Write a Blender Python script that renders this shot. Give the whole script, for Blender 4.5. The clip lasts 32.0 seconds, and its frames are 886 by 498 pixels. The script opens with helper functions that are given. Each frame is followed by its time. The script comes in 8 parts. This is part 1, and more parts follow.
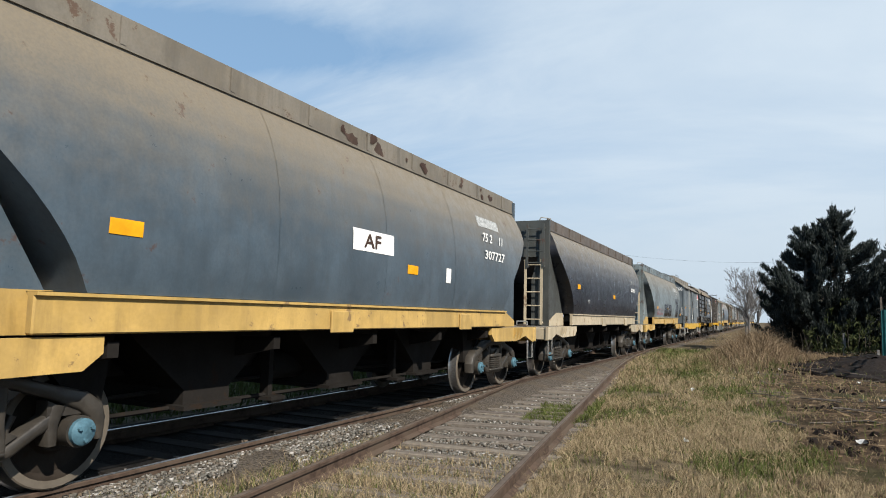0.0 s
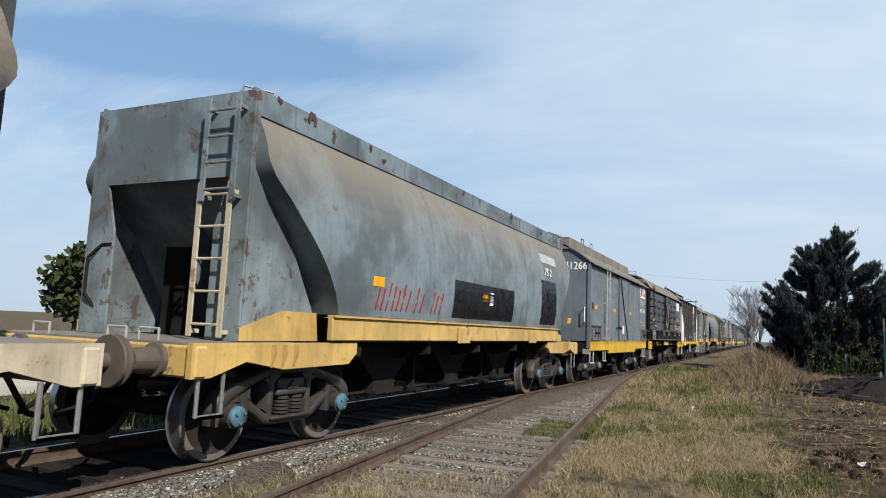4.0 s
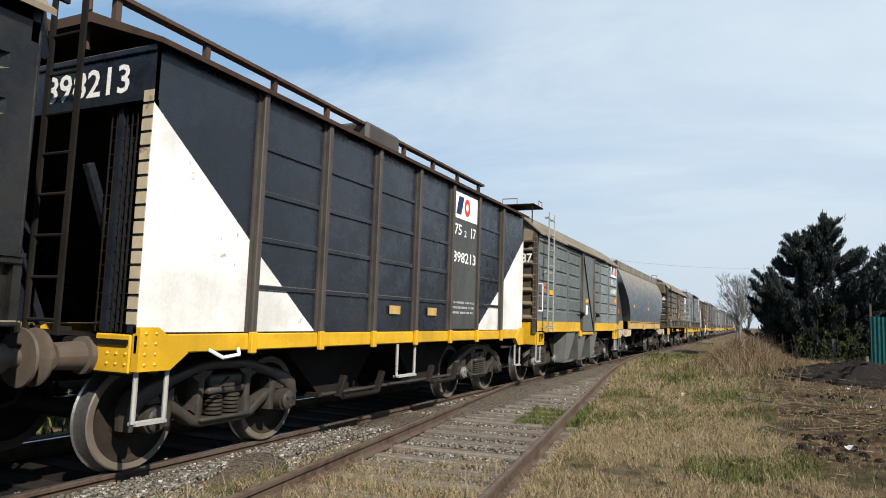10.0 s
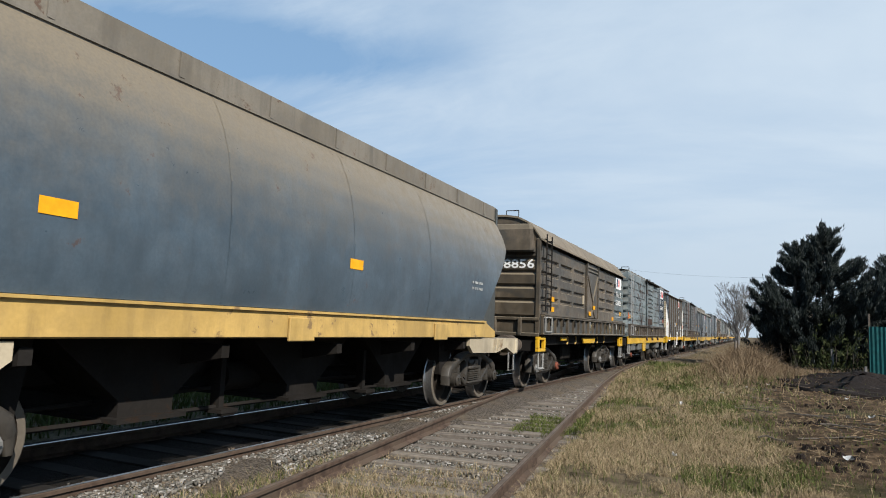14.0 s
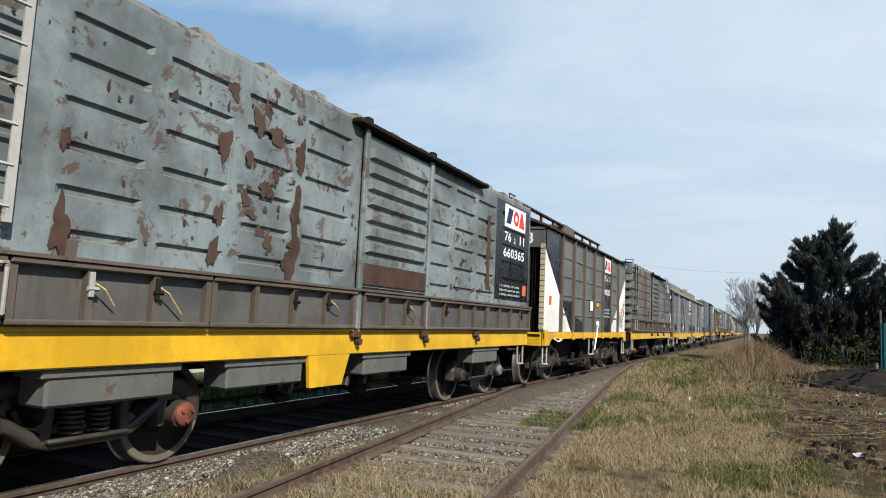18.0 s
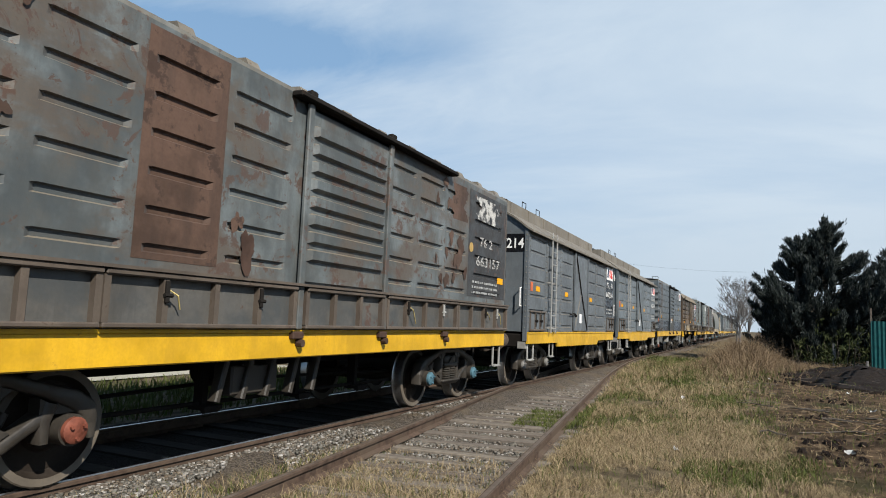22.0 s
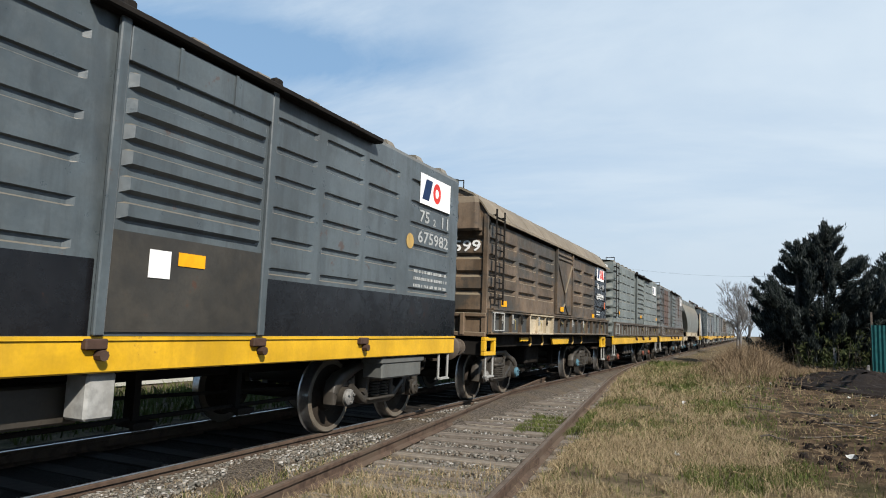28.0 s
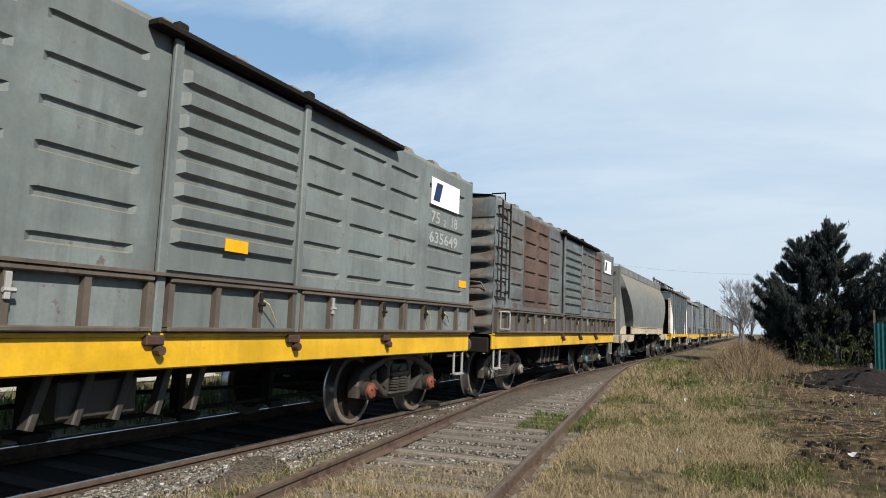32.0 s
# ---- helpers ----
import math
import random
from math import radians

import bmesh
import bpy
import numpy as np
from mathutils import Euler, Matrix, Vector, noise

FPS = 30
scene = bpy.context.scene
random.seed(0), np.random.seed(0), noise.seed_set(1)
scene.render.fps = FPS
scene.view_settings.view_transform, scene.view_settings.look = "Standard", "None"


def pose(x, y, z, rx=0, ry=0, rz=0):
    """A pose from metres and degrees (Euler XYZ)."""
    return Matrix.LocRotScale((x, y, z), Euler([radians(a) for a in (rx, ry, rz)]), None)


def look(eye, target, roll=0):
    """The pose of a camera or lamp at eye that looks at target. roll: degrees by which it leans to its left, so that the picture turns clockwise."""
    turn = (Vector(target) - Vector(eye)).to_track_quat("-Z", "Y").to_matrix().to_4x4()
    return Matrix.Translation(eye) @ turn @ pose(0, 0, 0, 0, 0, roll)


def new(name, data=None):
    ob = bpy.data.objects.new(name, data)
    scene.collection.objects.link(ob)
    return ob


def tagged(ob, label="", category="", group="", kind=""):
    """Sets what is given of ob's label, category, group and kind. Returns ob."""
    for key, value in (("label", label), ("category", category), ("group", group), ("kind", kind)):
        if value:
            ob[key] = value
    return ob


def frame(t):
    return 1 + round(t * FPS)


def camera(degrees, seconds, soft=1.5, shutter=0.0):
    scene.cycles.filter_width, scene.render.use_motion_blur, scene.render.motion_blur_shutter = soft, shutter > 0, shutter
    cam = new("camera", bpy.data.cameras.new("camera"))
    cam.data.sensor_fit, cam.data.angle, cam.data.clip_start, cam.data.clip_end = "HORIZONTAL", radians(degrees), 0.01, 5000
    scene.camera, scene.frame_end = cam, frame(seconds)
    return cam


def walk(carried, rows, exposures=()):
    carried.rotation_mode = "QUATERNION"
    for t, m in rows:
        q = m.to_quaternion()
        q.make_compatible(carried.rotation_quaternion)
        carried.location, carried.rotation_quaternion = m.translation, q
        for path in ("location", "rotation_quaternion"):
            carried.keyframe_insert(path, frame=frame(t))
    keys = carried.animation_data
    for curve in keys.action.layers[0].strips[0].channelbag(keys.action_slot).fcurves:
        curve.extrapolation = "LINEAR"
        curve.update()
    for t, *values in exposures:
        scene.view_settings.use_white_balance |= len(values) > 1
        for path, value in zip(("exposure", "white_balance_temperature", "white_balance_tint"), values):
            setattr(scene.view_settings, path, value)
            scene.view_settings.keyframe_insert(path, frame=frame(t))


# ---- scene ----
EYE = (0.0, 0.0, 1.393)
# seconds, yaw, pitch, roll of the hand-held camera
TURNS = [
    (0, 25.55, 5.54, -1.43),
    (0.5, 25.55, 6.03, -1.06),
    (1, 25.69, 6.45, -1.25),
    (1.5, 25.79, 6.39, -1.47),
    (2, 25.60, 6.65, -1.74),
    (2.5, 25.49, 6.71, -1.65),
    (4.5, 25.26, 6.59, -3.02),
    (5, 24.66, 6.30, -3.27),
    (5.5, 24.66, 6.16, -3.15),
    (6, 24.54, 6.16, -2.65),
    (6.5, 24.52, 6.12, -2.45),
    (7, 24.74, 6.35, -2.18),
    (7.5, 24.75, 6.30, -2.15),
    (8, 24.87, 6.16, -1.82),
    (8.5, 25.06, 6.03, -1.69),
    (9, 24.88, 5.83, -1.89),
    (9.5, 24.77, 5.83, -2.05),
    (10, 24.88, 5.83, -1.89),
    (10.5, 25.09, 5.97, -2.19),
    (11, 25.12, 6.31, -1.87),
    (11.5, 25.25, 6.31, -2.21),
    (12, 25.46, 6.16, -2.21),
    (12.5, 25.61, 6.36, -2.33),
    (13, 25.11, 6.36, -2.38),
    (13.5, 24.83, 6.50, -2.46),
    (15.5, 24.57, 5.82, -1.90),
    (16, 24.79, 6.02, -2.11),
    (16.5, 24.59, 6.07, -2.01),
    (17, 24.77, 6.21, -1.94),
    (17.5, 24.90, 5.70, -2.38),
    (18, 25.47, 5.90, -2.61),
    (18.5, 24.94, 5.64, -2.52),
    (19, 24.45, 5.73, -2.74),
    (19.5, 24.97, 5.62, -2.48),
    (20, 24.87, 5.72, -2.51),
    (20.5, 24.78, 5.78, -2.63),
    (21, 24.99, 5.81, -2.55),
    (21.5, 24.94, 5.90, -2.41),
    (22, 24.89, 5.93, -2.35),
    (22.5, 24.99, 5.81, -2.46),
    (23, 25.06, 6.04, -2.36),
    (23.5, 25.36, 6.09, -2.21),
    (24, 25.23, 5.98, -2.31),
    (24.5, 25.20, 6.08, -2.32),
    (26.5, 25.11, 6.36, -2.21),
    (27, 25.16, 6.43, -2.32),
    (27.5, 24.94, 6.40, -2.43),
    (28, 24.90, 6.42, -2.11),
    (28.5, 24.76, 6.38, -2.27),
    (29, 24.83, 6.49, -1.99),
    (29.5, 24.92, 6.30, -1.85),
    (30, 24.99, 6.28, -1.93),
    (30.5, 24.97, 6.36, -1.64),
    (31, 25.28, 6.42, -1.92),
    (31.5, 25.18, 6.23, -2.28),
    (32, 25.08, 6.18, -2.20),
]
cam = camera(67.0, 32.0, soft=1.0)
# the camera's own exposure drifts a little as the wagons pass
STOPS = [(0, -0.06), (1, -0.07), (2.5, -0.1), (4.5, -0.1), (6, -0.06), (7.2, -0.05), (8, -0.1), (9, -0.02), (11, -0.02), (12, -0.16), (13.5, -0.16), (15.5, -0.02), (17, -0.02), (19.5, -0.07), (20.7, -0.17), (21.5, -0.17), (22.6, -0.07), (24.5, -0.06), (27, -0.05), (32, -0.03)]
GAIN = 0.70   # the day is exposed this many stops up
# its white balance drifts too: seconds, kelvin
WARMTH = [(0, 6500), (4.5, 6250), (7.5, 6350), (8.5, 6620), (11, 6560), (12, 6300), (13.5, 6300), (15.5, 6540), (18, 6490), (21, 6430), (24.5, 6480), (27, 6470), (32, 6470)]


def kelvin(t):
    for (a, p), (b, q) in zip(WARMTH, WARMTH[1:]):
        if t <= b:
            return p + (q - p) * (t - a) / (b - a)
    return WARMTH[-1][1]


walk(cam, [(t, pose(*EYE, 90 + pitch, roll, yaw)) for t, yaw, pitch, roll in TURNS], [(t, s + GAIN, kelvin(t), 10.0) for t, s in STOPS])

# ---- daylight: sun behind and to the right of the eye, thin streaky cloud in a pale blue sky ----
SUN_TO = Vector((0.66, -0.46, 0.66)).normalized()
world = bpy.data.worlds.new("sky")
scene.world = world
world.use_nodes = True
wt = world.node_tree
wn, wl = wt.nodes, wt.links
wn.clear()
w_out = wn.new("ShaderNodeOutputWorld")
w_bg = wn.new("ShaderNodeBackground")
w_sky = wn.new("ShaderNodeTexSky")
w_sky.sky_type = "NISHITA"
w_sky.sun_disc = False
w_sky.sun_elevation = math.asin(SUN_TO.z)
w_sky.sun_rotation = math.atan2(SUN_TO.x, SUN_TO.y)
w_sky.dust_density = 0.6
w_sky.ozone_density = 1.5
w_bg.inputs["Strength"].default_value = 0.069


def w_math(op, a, b=0.0):
    n = wn.new("ShaderNodeMath")
    n.operation = op
    for i, v in enumerate((a, b)):
        if isinstance(v, bpy.types.NodeSocket):
            wl.new(v, n.inputs[i])
        else:
            n.inputs[i].default_value = v
    return n.outputs[0]


def w_range(v, a, b, c, d):
    n = wn.new("ShaderNodeMapRange")
    n.interpolation_type = "SMOOTHSTEP"
    for key, x in (("From Min", a), ("From Max", b), ("To Min", c), ("To Max", d)):
        n.inputs[key].default_value = x
    wl.new(v, n.inputs["Value"])
    return n.outputs["Result"]


def w_noise(v, scale, detail, rough, distort):
    n = wn.new("ShaderNodeTexNoise")
    for key, x in (("Scale", scale), ("Detail", detail), ("Roughness", rough), ("Distortion", distort)):
        n.inputs[key].default_value = x
    wl.new(v, n.inputs["Vector"])
    return n.outputs["Fac"]


def w_mix(fac, a, b):
    n = wn.new("ShaderNodeMix")
    n.data_type = "RGBA"
    for sock, v in ((n.inputs[0], fac), (n.inputs[6], a), (n.inputs[7], b)):
        if isinstance(v, bpy.types.NodeSocket):
            wl.new(v, sock)
        else:
            sock.default_value = v
    return n.outputs[2]


w_tc = wn.new("ShaderNodeTexCoord")
w_sep = wn.new("ShaderNodeSeparateXYZ")
wl.new(w_tc.outputs["Generated"], w_sep.inputs[0])
w_el = w_math("MAXIMUM", w_sep.outputs["Z"], 0.0)
w_flat = wn.new("ShaderNodeCombineXYZ")
w_div = w_math("ADD", w_el, 0.22)
wl.new(w_math("DIVIDE", w_sep.outputs["X"], w_div), w_flat.inputs[0])
wl.new(w_math("DIVIDE", w_sep.outputs["Y"], w_div), w_flat.inputs[1])
w_map = wn.new("ShaderNodeMapping")
w_map.inputs["Rotation"].default_value = (0, 0, radians(38))
w_map.inputs["Location"].default_value = (0.75, 0.1, 0)
w_map.inputs["Scale"].default_value = (0.5, 1.15, 1.0)
wl.new(w_flat.outputs[0], w_map.inputs["Vector"])
w_side = w_range(w_sep.outputs["X"], -0.72, 0.0, 0.0, 1.0)
w_base = w_range(w_noise(w_map.outputs[0], 0.9, 7, 0.60, 0.6), 0.32, 0.68, 0.0, 1.0)
w_wisp = w_range(w_noise(w_map.outputs[0], 2.6, 8, 0.66, 0.7), 0.38, 0.75, -0.12, 0.16)
# one long blue rift between the streaks
w_fx, w_fy = w_math("DIVIDE", w_sep.outputs["X"], w_div), w_math("DIVIDE", w_sep.outputs["Y"], w_div)
w_across = w_math("ADD", w_math("MULTIPLY", w_fx, -0.57), w_math("MULTIPLY", w_fy, 0.82))
w_along = w_math("ADD", w_math("MULTIPLY", w_fx, 0.82), w_math("MULTIPLY", w_fy, 0.57))
w_off = w_math("ABSOLUTE", w_math("ADD", w_math("ADD", w_across, -1.72), w_math("MULTIPLY", w_noise(w_map.outputs[0], 2.1, 6, 0.6, 0.4), 0.32)))
w_rift = w_math("MULTIPLY", w_range(w_off, 0.0, 0.19, 1.0, 0.0), w_range(w_along, -0.05, 0.45, 0.42, 0.0))
w_veil = w_math("ADD", w_math("ADD", w_math("MULTIPLY", w_base, 0.34), 0.38), w_math("MULTIPLY", w_side, 0.36))
w_cloud = w_math("ADD", w_veil, w_math("MULTIPLY", w_wisp, w_math("SUBTRACT", 1.15, w_side)))
w_cloud = w_math("MAXIMUM", w_math("MINIMUM", w_math("SUBTRACT", w_cloud, w_rift), 0.97), 0.16)
# veil ahead along the line; thinned overhead and behind, unseen, to deepen shade
w_ahead = w_math("ADD", w_math("MULTIPLY", w_sep.outputs["X"], -0.42), w_math("MULTIPLY", w_sep.outputs["Y"], 0.9))
w_near = w_range(w_ahead, -0.15, 0.6, 0.2, 1.0)
w_cloud = w_math("MULTIPLY", w_cloud, w_near)
w_cloud = w_math("MULTIPLY", w_cloud, w_range(w_el, 0.46, 0.86, 1.0, 0.12))
w_blue = w_mix(0.55, w_sky.outputs[0], (1.8, 4.2, 7.3, 1))
w_col = w_mix(w_cloud, w_blue, (6.25, 7.3, 8.3, 1))
w_col = w_mix(w_math("MULTIPLY", w_range(w_el, 0.0, 0.24, 0.8, 0.0), w_near), w_col, (5.3, 6.3, 7.2, 1))
wl.new(w_col, w_bg.inputs["Color"])
wl.new(w_bg.outputs[0], w_out.inputs["Surface"])
sun = new("sun", bpy.data.lights.new("sun", "SUN"))
sun.data.energy, sun.data.angle, sun.data.color = 5.3, radians(0.6), (1.0, 0.94, 0.85)
sun.matrix_world = look(SUN_TO * 60, (0, 0, 0))

# ---- materials ----
def nodes_of(name):
    m = bpy.data.materials.new(name)
    m.use_nodes = True
    nt = m.node_tree
    return m, nt, nt.nodes["Principled BSDF"]


def tex_noise(nt, vec, scale, detail=4.0, rough=0.6, distort=0.0):
    n = nt.nodes.new("ShaderNodeTexNoise")
    n.inputs["Scale"].default_value = scale
    n.inputs["Detail"].default_value = detail
    n.inputs["Roughness"].default_value = rough
    n.inputs["Distortion"].default_value = distort
    if vec is not None:
        nt.links.new(vec, n.inputs["Vector"])
    return n.outputs["Fac"]


def ramp(nt, fac, lo, hi, a=0.0, b=1.0):
    n = nt.nodes.new("ShaderNodeMapRange")
    n.interpolation_type = "SMOOTHSTEP"
    for k, v in (("From Min", lo), ("From Max", hi), ("To Min", a), ("To Max", b)):
        n.inputs[k].default_value = v
    nt.links.new(fac, n.inputs["Value"])
    return n.outputs["Result"]


ALBEDO = 0.78   # all paints and soils are this much darker than their names' plain values


def mixc(nt, fac, a, b, mode="MIX"):
    n = nt.nodes.new("ShaderNodeMix")
    n.data_type = "RGBA"
    n.blend_type = mode
    for sock, v in ((n.inputs[0], fac), (n.inputs[6], a), (n.inputs[7], b)):
        if isinstance(v, bpy.types.NodeSocket):
            nt.links.new(v, sock)
        elif isinstance(v, (tuple, list)):
            sock.default_value = (*(x * ALBEDO for x in v[:3]), 1.0)
        else:
            sock.default_value = v
    return n.outputs[2]


def mul(nt, a, b, op="MULTIPLY"):
    n = nt.nodes.new("ShaderNodeMath")
    n.operation = op
    for i, v in enumerate((a, b)):
        if isinstance(v, bpy.types.NodeSocket):
            nt.links.new(v, n.inputs[i])
        else:
            n.inputs[i].default_value = v
    return n.outputs[0]


def coords(nt, scale=(1, 1, 1), shift=(0, 0, 0), kind="Object"):
    tc = nt.nodes.new("ShaderNodeTexCoord")
    mp = nt.nodes.new("ShaderNodeMapping")
    mp.inputs["Scale"].default_value = scale
    mp.inputs["Location"].default_value = shift
    nt.links.new(tc.outputs[kind], mp.inputs["Vector"])
    return mp.outputs["Vector"]


def bump(nt, bsdf, height, strength=0.3, dist=0.02):
    n = nt.nodes.new("ShaderNodeBump")
    n.inputs["Strength"].default_value = strength
    n.inputs["Distance"].default_value = dist
    nt.links.new(height, n.inputs["Height"])
    nt.links.new(n.outputs[0], bsdf.inputs["Normal"])


DUST = (0.205, 0.168, 0.115)
RUST = (0.085, 0.036, 0.02)
PRIMER = (0.085, 0.052, 0.038)


def paint(name, base, dust=0.35, rust=0.25, streak=0.4, rough=0.5, rust_col=RUST, seed=0.0, top_dust=0.0, worn=None, flake=0.0, top_lo=0.10, gloss=0.3, film_sheen=0.07, mottle=0.2):
    """Weathered wagon paint: blotches, vertical streaks, dust film, rust chips. top_dust: dust lying on faces that look up."""
    base = tuple(min(0.85, c * 1.1) for c in base)
    m, nt, b = nodes_of(name)
    v = coords(nt, shift=(seed, seed * 0.7, seed * 1.3))
    vs = coords(nt, scale=(3.0, 3.0, 0.22), shift=(seed, seed, 0))
    big = tex_noise(nt, v, 0.9, 5, 0.65)
    mid = tex_noise(nt, v, 5.0, 5, 0.7)
    fine = tex_noise(nt, v, 38.0, 3, 0.6)
    st = tex_noise(nt, vs, 2.2, 5, 0.6)
    dark = tuple(c * (1 - mottle) for c in base)
    lite = tuple(min(1, c * (1 + 0.55 * mottle) + 0.02 * mottle) for c in base)
    col = mixc(nt, ramp(nt, big, 0.38, 0.62), dark, lite)
    col = mixc(nt, ramp(nt, st, 0.49, 0.64, 0, streak), col, tuple(c * 0.42 + 0.012 for c in base))
    grime = tex_noise(nt, coords(nt, scale=(1.6, 1.6, 0.45), shift=(seed * 1.7, 2.0, seed)), 1.5, 7, 0.68, 0.5)
    col = mixc(nt, ramp(nt, grime, 0.50, 0.62, 0, min(0.5, 0.02 + 0.75 * streak)), col, tuple(c * 0.3 + 0.006 for c in base))
    if worn:
        col = mixc(nt, ramp(nt, tex_noise(nt, coords(nt, scale=(1.0, 0.8, 1.3), shift=(seed, 5.0, seed)), 1.1, 7, 0.66, 0.3), 0.47, 0.60, 0, 0.85), col, worn)
    film = mul(nt, ramp(nt, mid, 0.3, 0.75, 0.25, 1.0), dust)
    col = mixc(nt, film, col, DUST)
    if top_dust:
        g = nt.nodes.new("ShaderNodeNewGeometry")
        sx = nt.nodes.new("ShaderNodeSeparateXYZ")
        nt.links.new(g.outputs["Normal"], sx.inputs[0])
        up = ramp(nt, mul(nt, sx.outputs["Z"], mul(nt, mul(nt, mid, 0.2), -0.10, "ADD"), "ADD"), top_lo, top_lo + 0.55, 0, top_dust)
        col = mixc(nt, up, col, DUST)
    if rust:
        chips = ramp(nt, mul(nt, mul(nt, mid, 0.65), mul(nt, big, 0.35), "ADD"), 0.62 - 0.16 * rust, 0.66 - 0.14 * rust)
        col = mixc(nt, mul(nt, chips, min(1.0, 0.55 + rust)), col, rust_col)
    if flake:
        fl = ramp(nt, tex_noise(nt, v, 3.1, 6, 0.75, 0.6), 0.60 - 0.1 * flake, 0.62 - 0.1 * flake)
        col = mixc(nt, mul(nt, fl, 0.9), col, PRIMER)
    col = mixc(nt, ramp(nt, fine, 0.3, 0.75, 0.0, 0.22), col, tuple(c * 0.5 for c in base))
    nt.links.new(col, b.inputs["Base Color"])
    nt.links.new(ramp(nt, mid, 0.2, 0.8, rough - 0.12, min(1.0, rough + 0.25)), b.inputs["Roughness"])
    b.inputs["Specular IOR Level"].default_value = gloss
    b.inputs["Sheen Weight"].default_value = film_sheen
    b.inputs["Sheen Roughness"].default_value = 0.4
    bump(nt, b, mul(nt, mul(nt, big, 1.4), mul(nt, fine, 0.1), "ADD"), 0.22, 0.03)
    return m


def plain(name, base, rough=0.6, metal=0.0, var=0.35, scale=14.0, bmp=0.3, second=None, kind="Object", dist=0.01):
    m, nt, b = nodes_of(name)
    v = coords(nt, kind=kind)
    a = tex_noise(nt, v, scale, 5, 0.65)
    c = tex_noise(nt, v, scale * 0.16, 4, 0.6)
    col = mixc(nt, ramp(nt, a, 0.3, 0.7), tuple(x * (1 - var) for x in base), tuple(min(1, x * (1 + var)) for x in base))
    if second:
        col = mixc(nt, ramp(nt, c, 0.42, 0.62), col, second)
    nt.links.new(col, b.inputs["Base Color"])
    b.inputs["Roughness"].default_value = rough
    b.inputs["Metallic"].default_value = metal
    b.inputs["Specular IOR Level"].default_value = 0.5 if metal > 0.5 else 0.15
    if bmp:
        bump(nt, b, a, bmp, dist)
    return m


def per_piece(name, cols, rough=0.85, bmp=0.4, scale=25.0):
    """Colour that changes from piece to piece of one joined mesh."""
    m, nt, b = nodes_of(name)
    g = nt.nodes.new("ShaderNodeNewGeometry")
    r = nt.nodes.new("ShaderNodeValToRGB")
    r.color_ramp.interpolation = "LINEAR"
    els = r.color_ramp.elements
    while len(els) < len(cols):
        els.new(0.5)
    for i, c in enumerate(cols):
        els[i].position = i / (len(cols) - 1)
        els[i].color = (*(x * ALBEDO for x in c), 1)
    nt.links.new(g.outputs["Random Per Island"], r.inputs["Fac"])
    v = coords(nt)
    a = tex_noise(nt, v, scale, 3, 0.6)
    col = mixc(nt, ramp(nt, a, 0.3, 0.75, 0, 0.45), r.outputs["Color"], tuple(x * 0.55 for x in cols[0]))
    nt.links.new(col, b.inputs["Base Color"])
    b.inputs["Roughness"].default_value = rough
    b.inputs["Specular IOR Level"].default_value = 0.08
    if bmp:
        bump(nt, b, a, bmp, 0.01)
    return m


M_GREY = paint("paint_blue_grey", (0.115, 0.140, 0.157), 0.10, 0.05, 0.2, 0.42, seed=3, top_dust=0.8)
M_GREY2 = paint("paint_plain_grey", (0.108, 0.126, 0.140), 0.10, 0.06, 0.25, 0.42, seed=9, top_dust=0.8)
M_GREEN = paint("paint_green_grey", (0.094, 0.119, 0.121), 0.13, 0.10, 0.35, 0.42, seed=21, top_dust=0.8)
M_FLAKED = paint("paint_pale_flaked", (0.146, 0.182, 0.190), 0.14, 0.22, 0.3, 0.45, seed=31, rust_col=PRIMER, top_dust=0.8, flake=0.3, mottle=0.45)
M_RUSTED = paint("paint_rusted_grey", (0.100, 0.118, 0.123), 0.14, 0.3, 0.45, 0.45, seed=41, rust_col=(0.085, 0.045, 0.03), top_dust=0.8, flake=0.3, worn=(0.088, 0.068, 0.052), mottle=0.45)
M_BROWN = paint("paint_dirty_brown", (0.112, 0.076, 0.047), 0.10, 0.25, 0.6, 0.5, seed=51, rust_col=(0.17, 0.115, 0.07), top_dust=0.9, worn=(0.032, 0.035, 0.034), film_sheen=0.05, mottle=0.45)
M_BLACK = paint("paint_black", (0.0088, 0.0084, 0.0082), 0.03, 0.04, 0.25, 0.26, seed=61, top_dust=0.9, gloss=0.4, film_sheen=0.0, worn=(0.019, 0.017, 0.0145))
M_DARKGREY = paint("paint_dark_grey", (0.070, 0.088, 0.098), 0.05, 0.05, 0.5, 0.34, seed=71, top_dust=0.7, gloss=0.4)
M_MIDGREY = paint("paint_mid_grey", (0.098, 0.108, 0.104), 0.10, 0.16, 0.35, 0.38, seed=81, rust_col=(0.09, 0.055, 0.035), top_dust=0.8, gloss=0.4)
M_TUB1 = paint("tub_blue_grey", (0.056, 0.082, 0.106), 0.06, 0.05, 0.16, 0.36, seed=91, top_dust=1.0, top_lo=-0.04, gloss=0.35)
M_TUB2 = paint("tub_dark", (0.020, 0.023, 0.032), 0.03, 0.12, 0.45, 0.3, seed=101, rust_col=(0.05, 0.032, 0.02), top_dust=1.0, top_lo=0.04, gloss=0.3, film_sheen=0.0)
M_TUB3 = paint("tub_pale", (0.125, 0.16, 0.175), 0.12, 0.1, 0.25, 0.5, seed=111, top_dust=0.85, top_lo=0.02, mottle=0.45)
M_TUB4 = paint("tub_grey", (0.13, 0.148, 0.145), 0.25, 0.1, 0.25, 0.6, seed=121, top_dust=0.7, top_lo=-0.04)
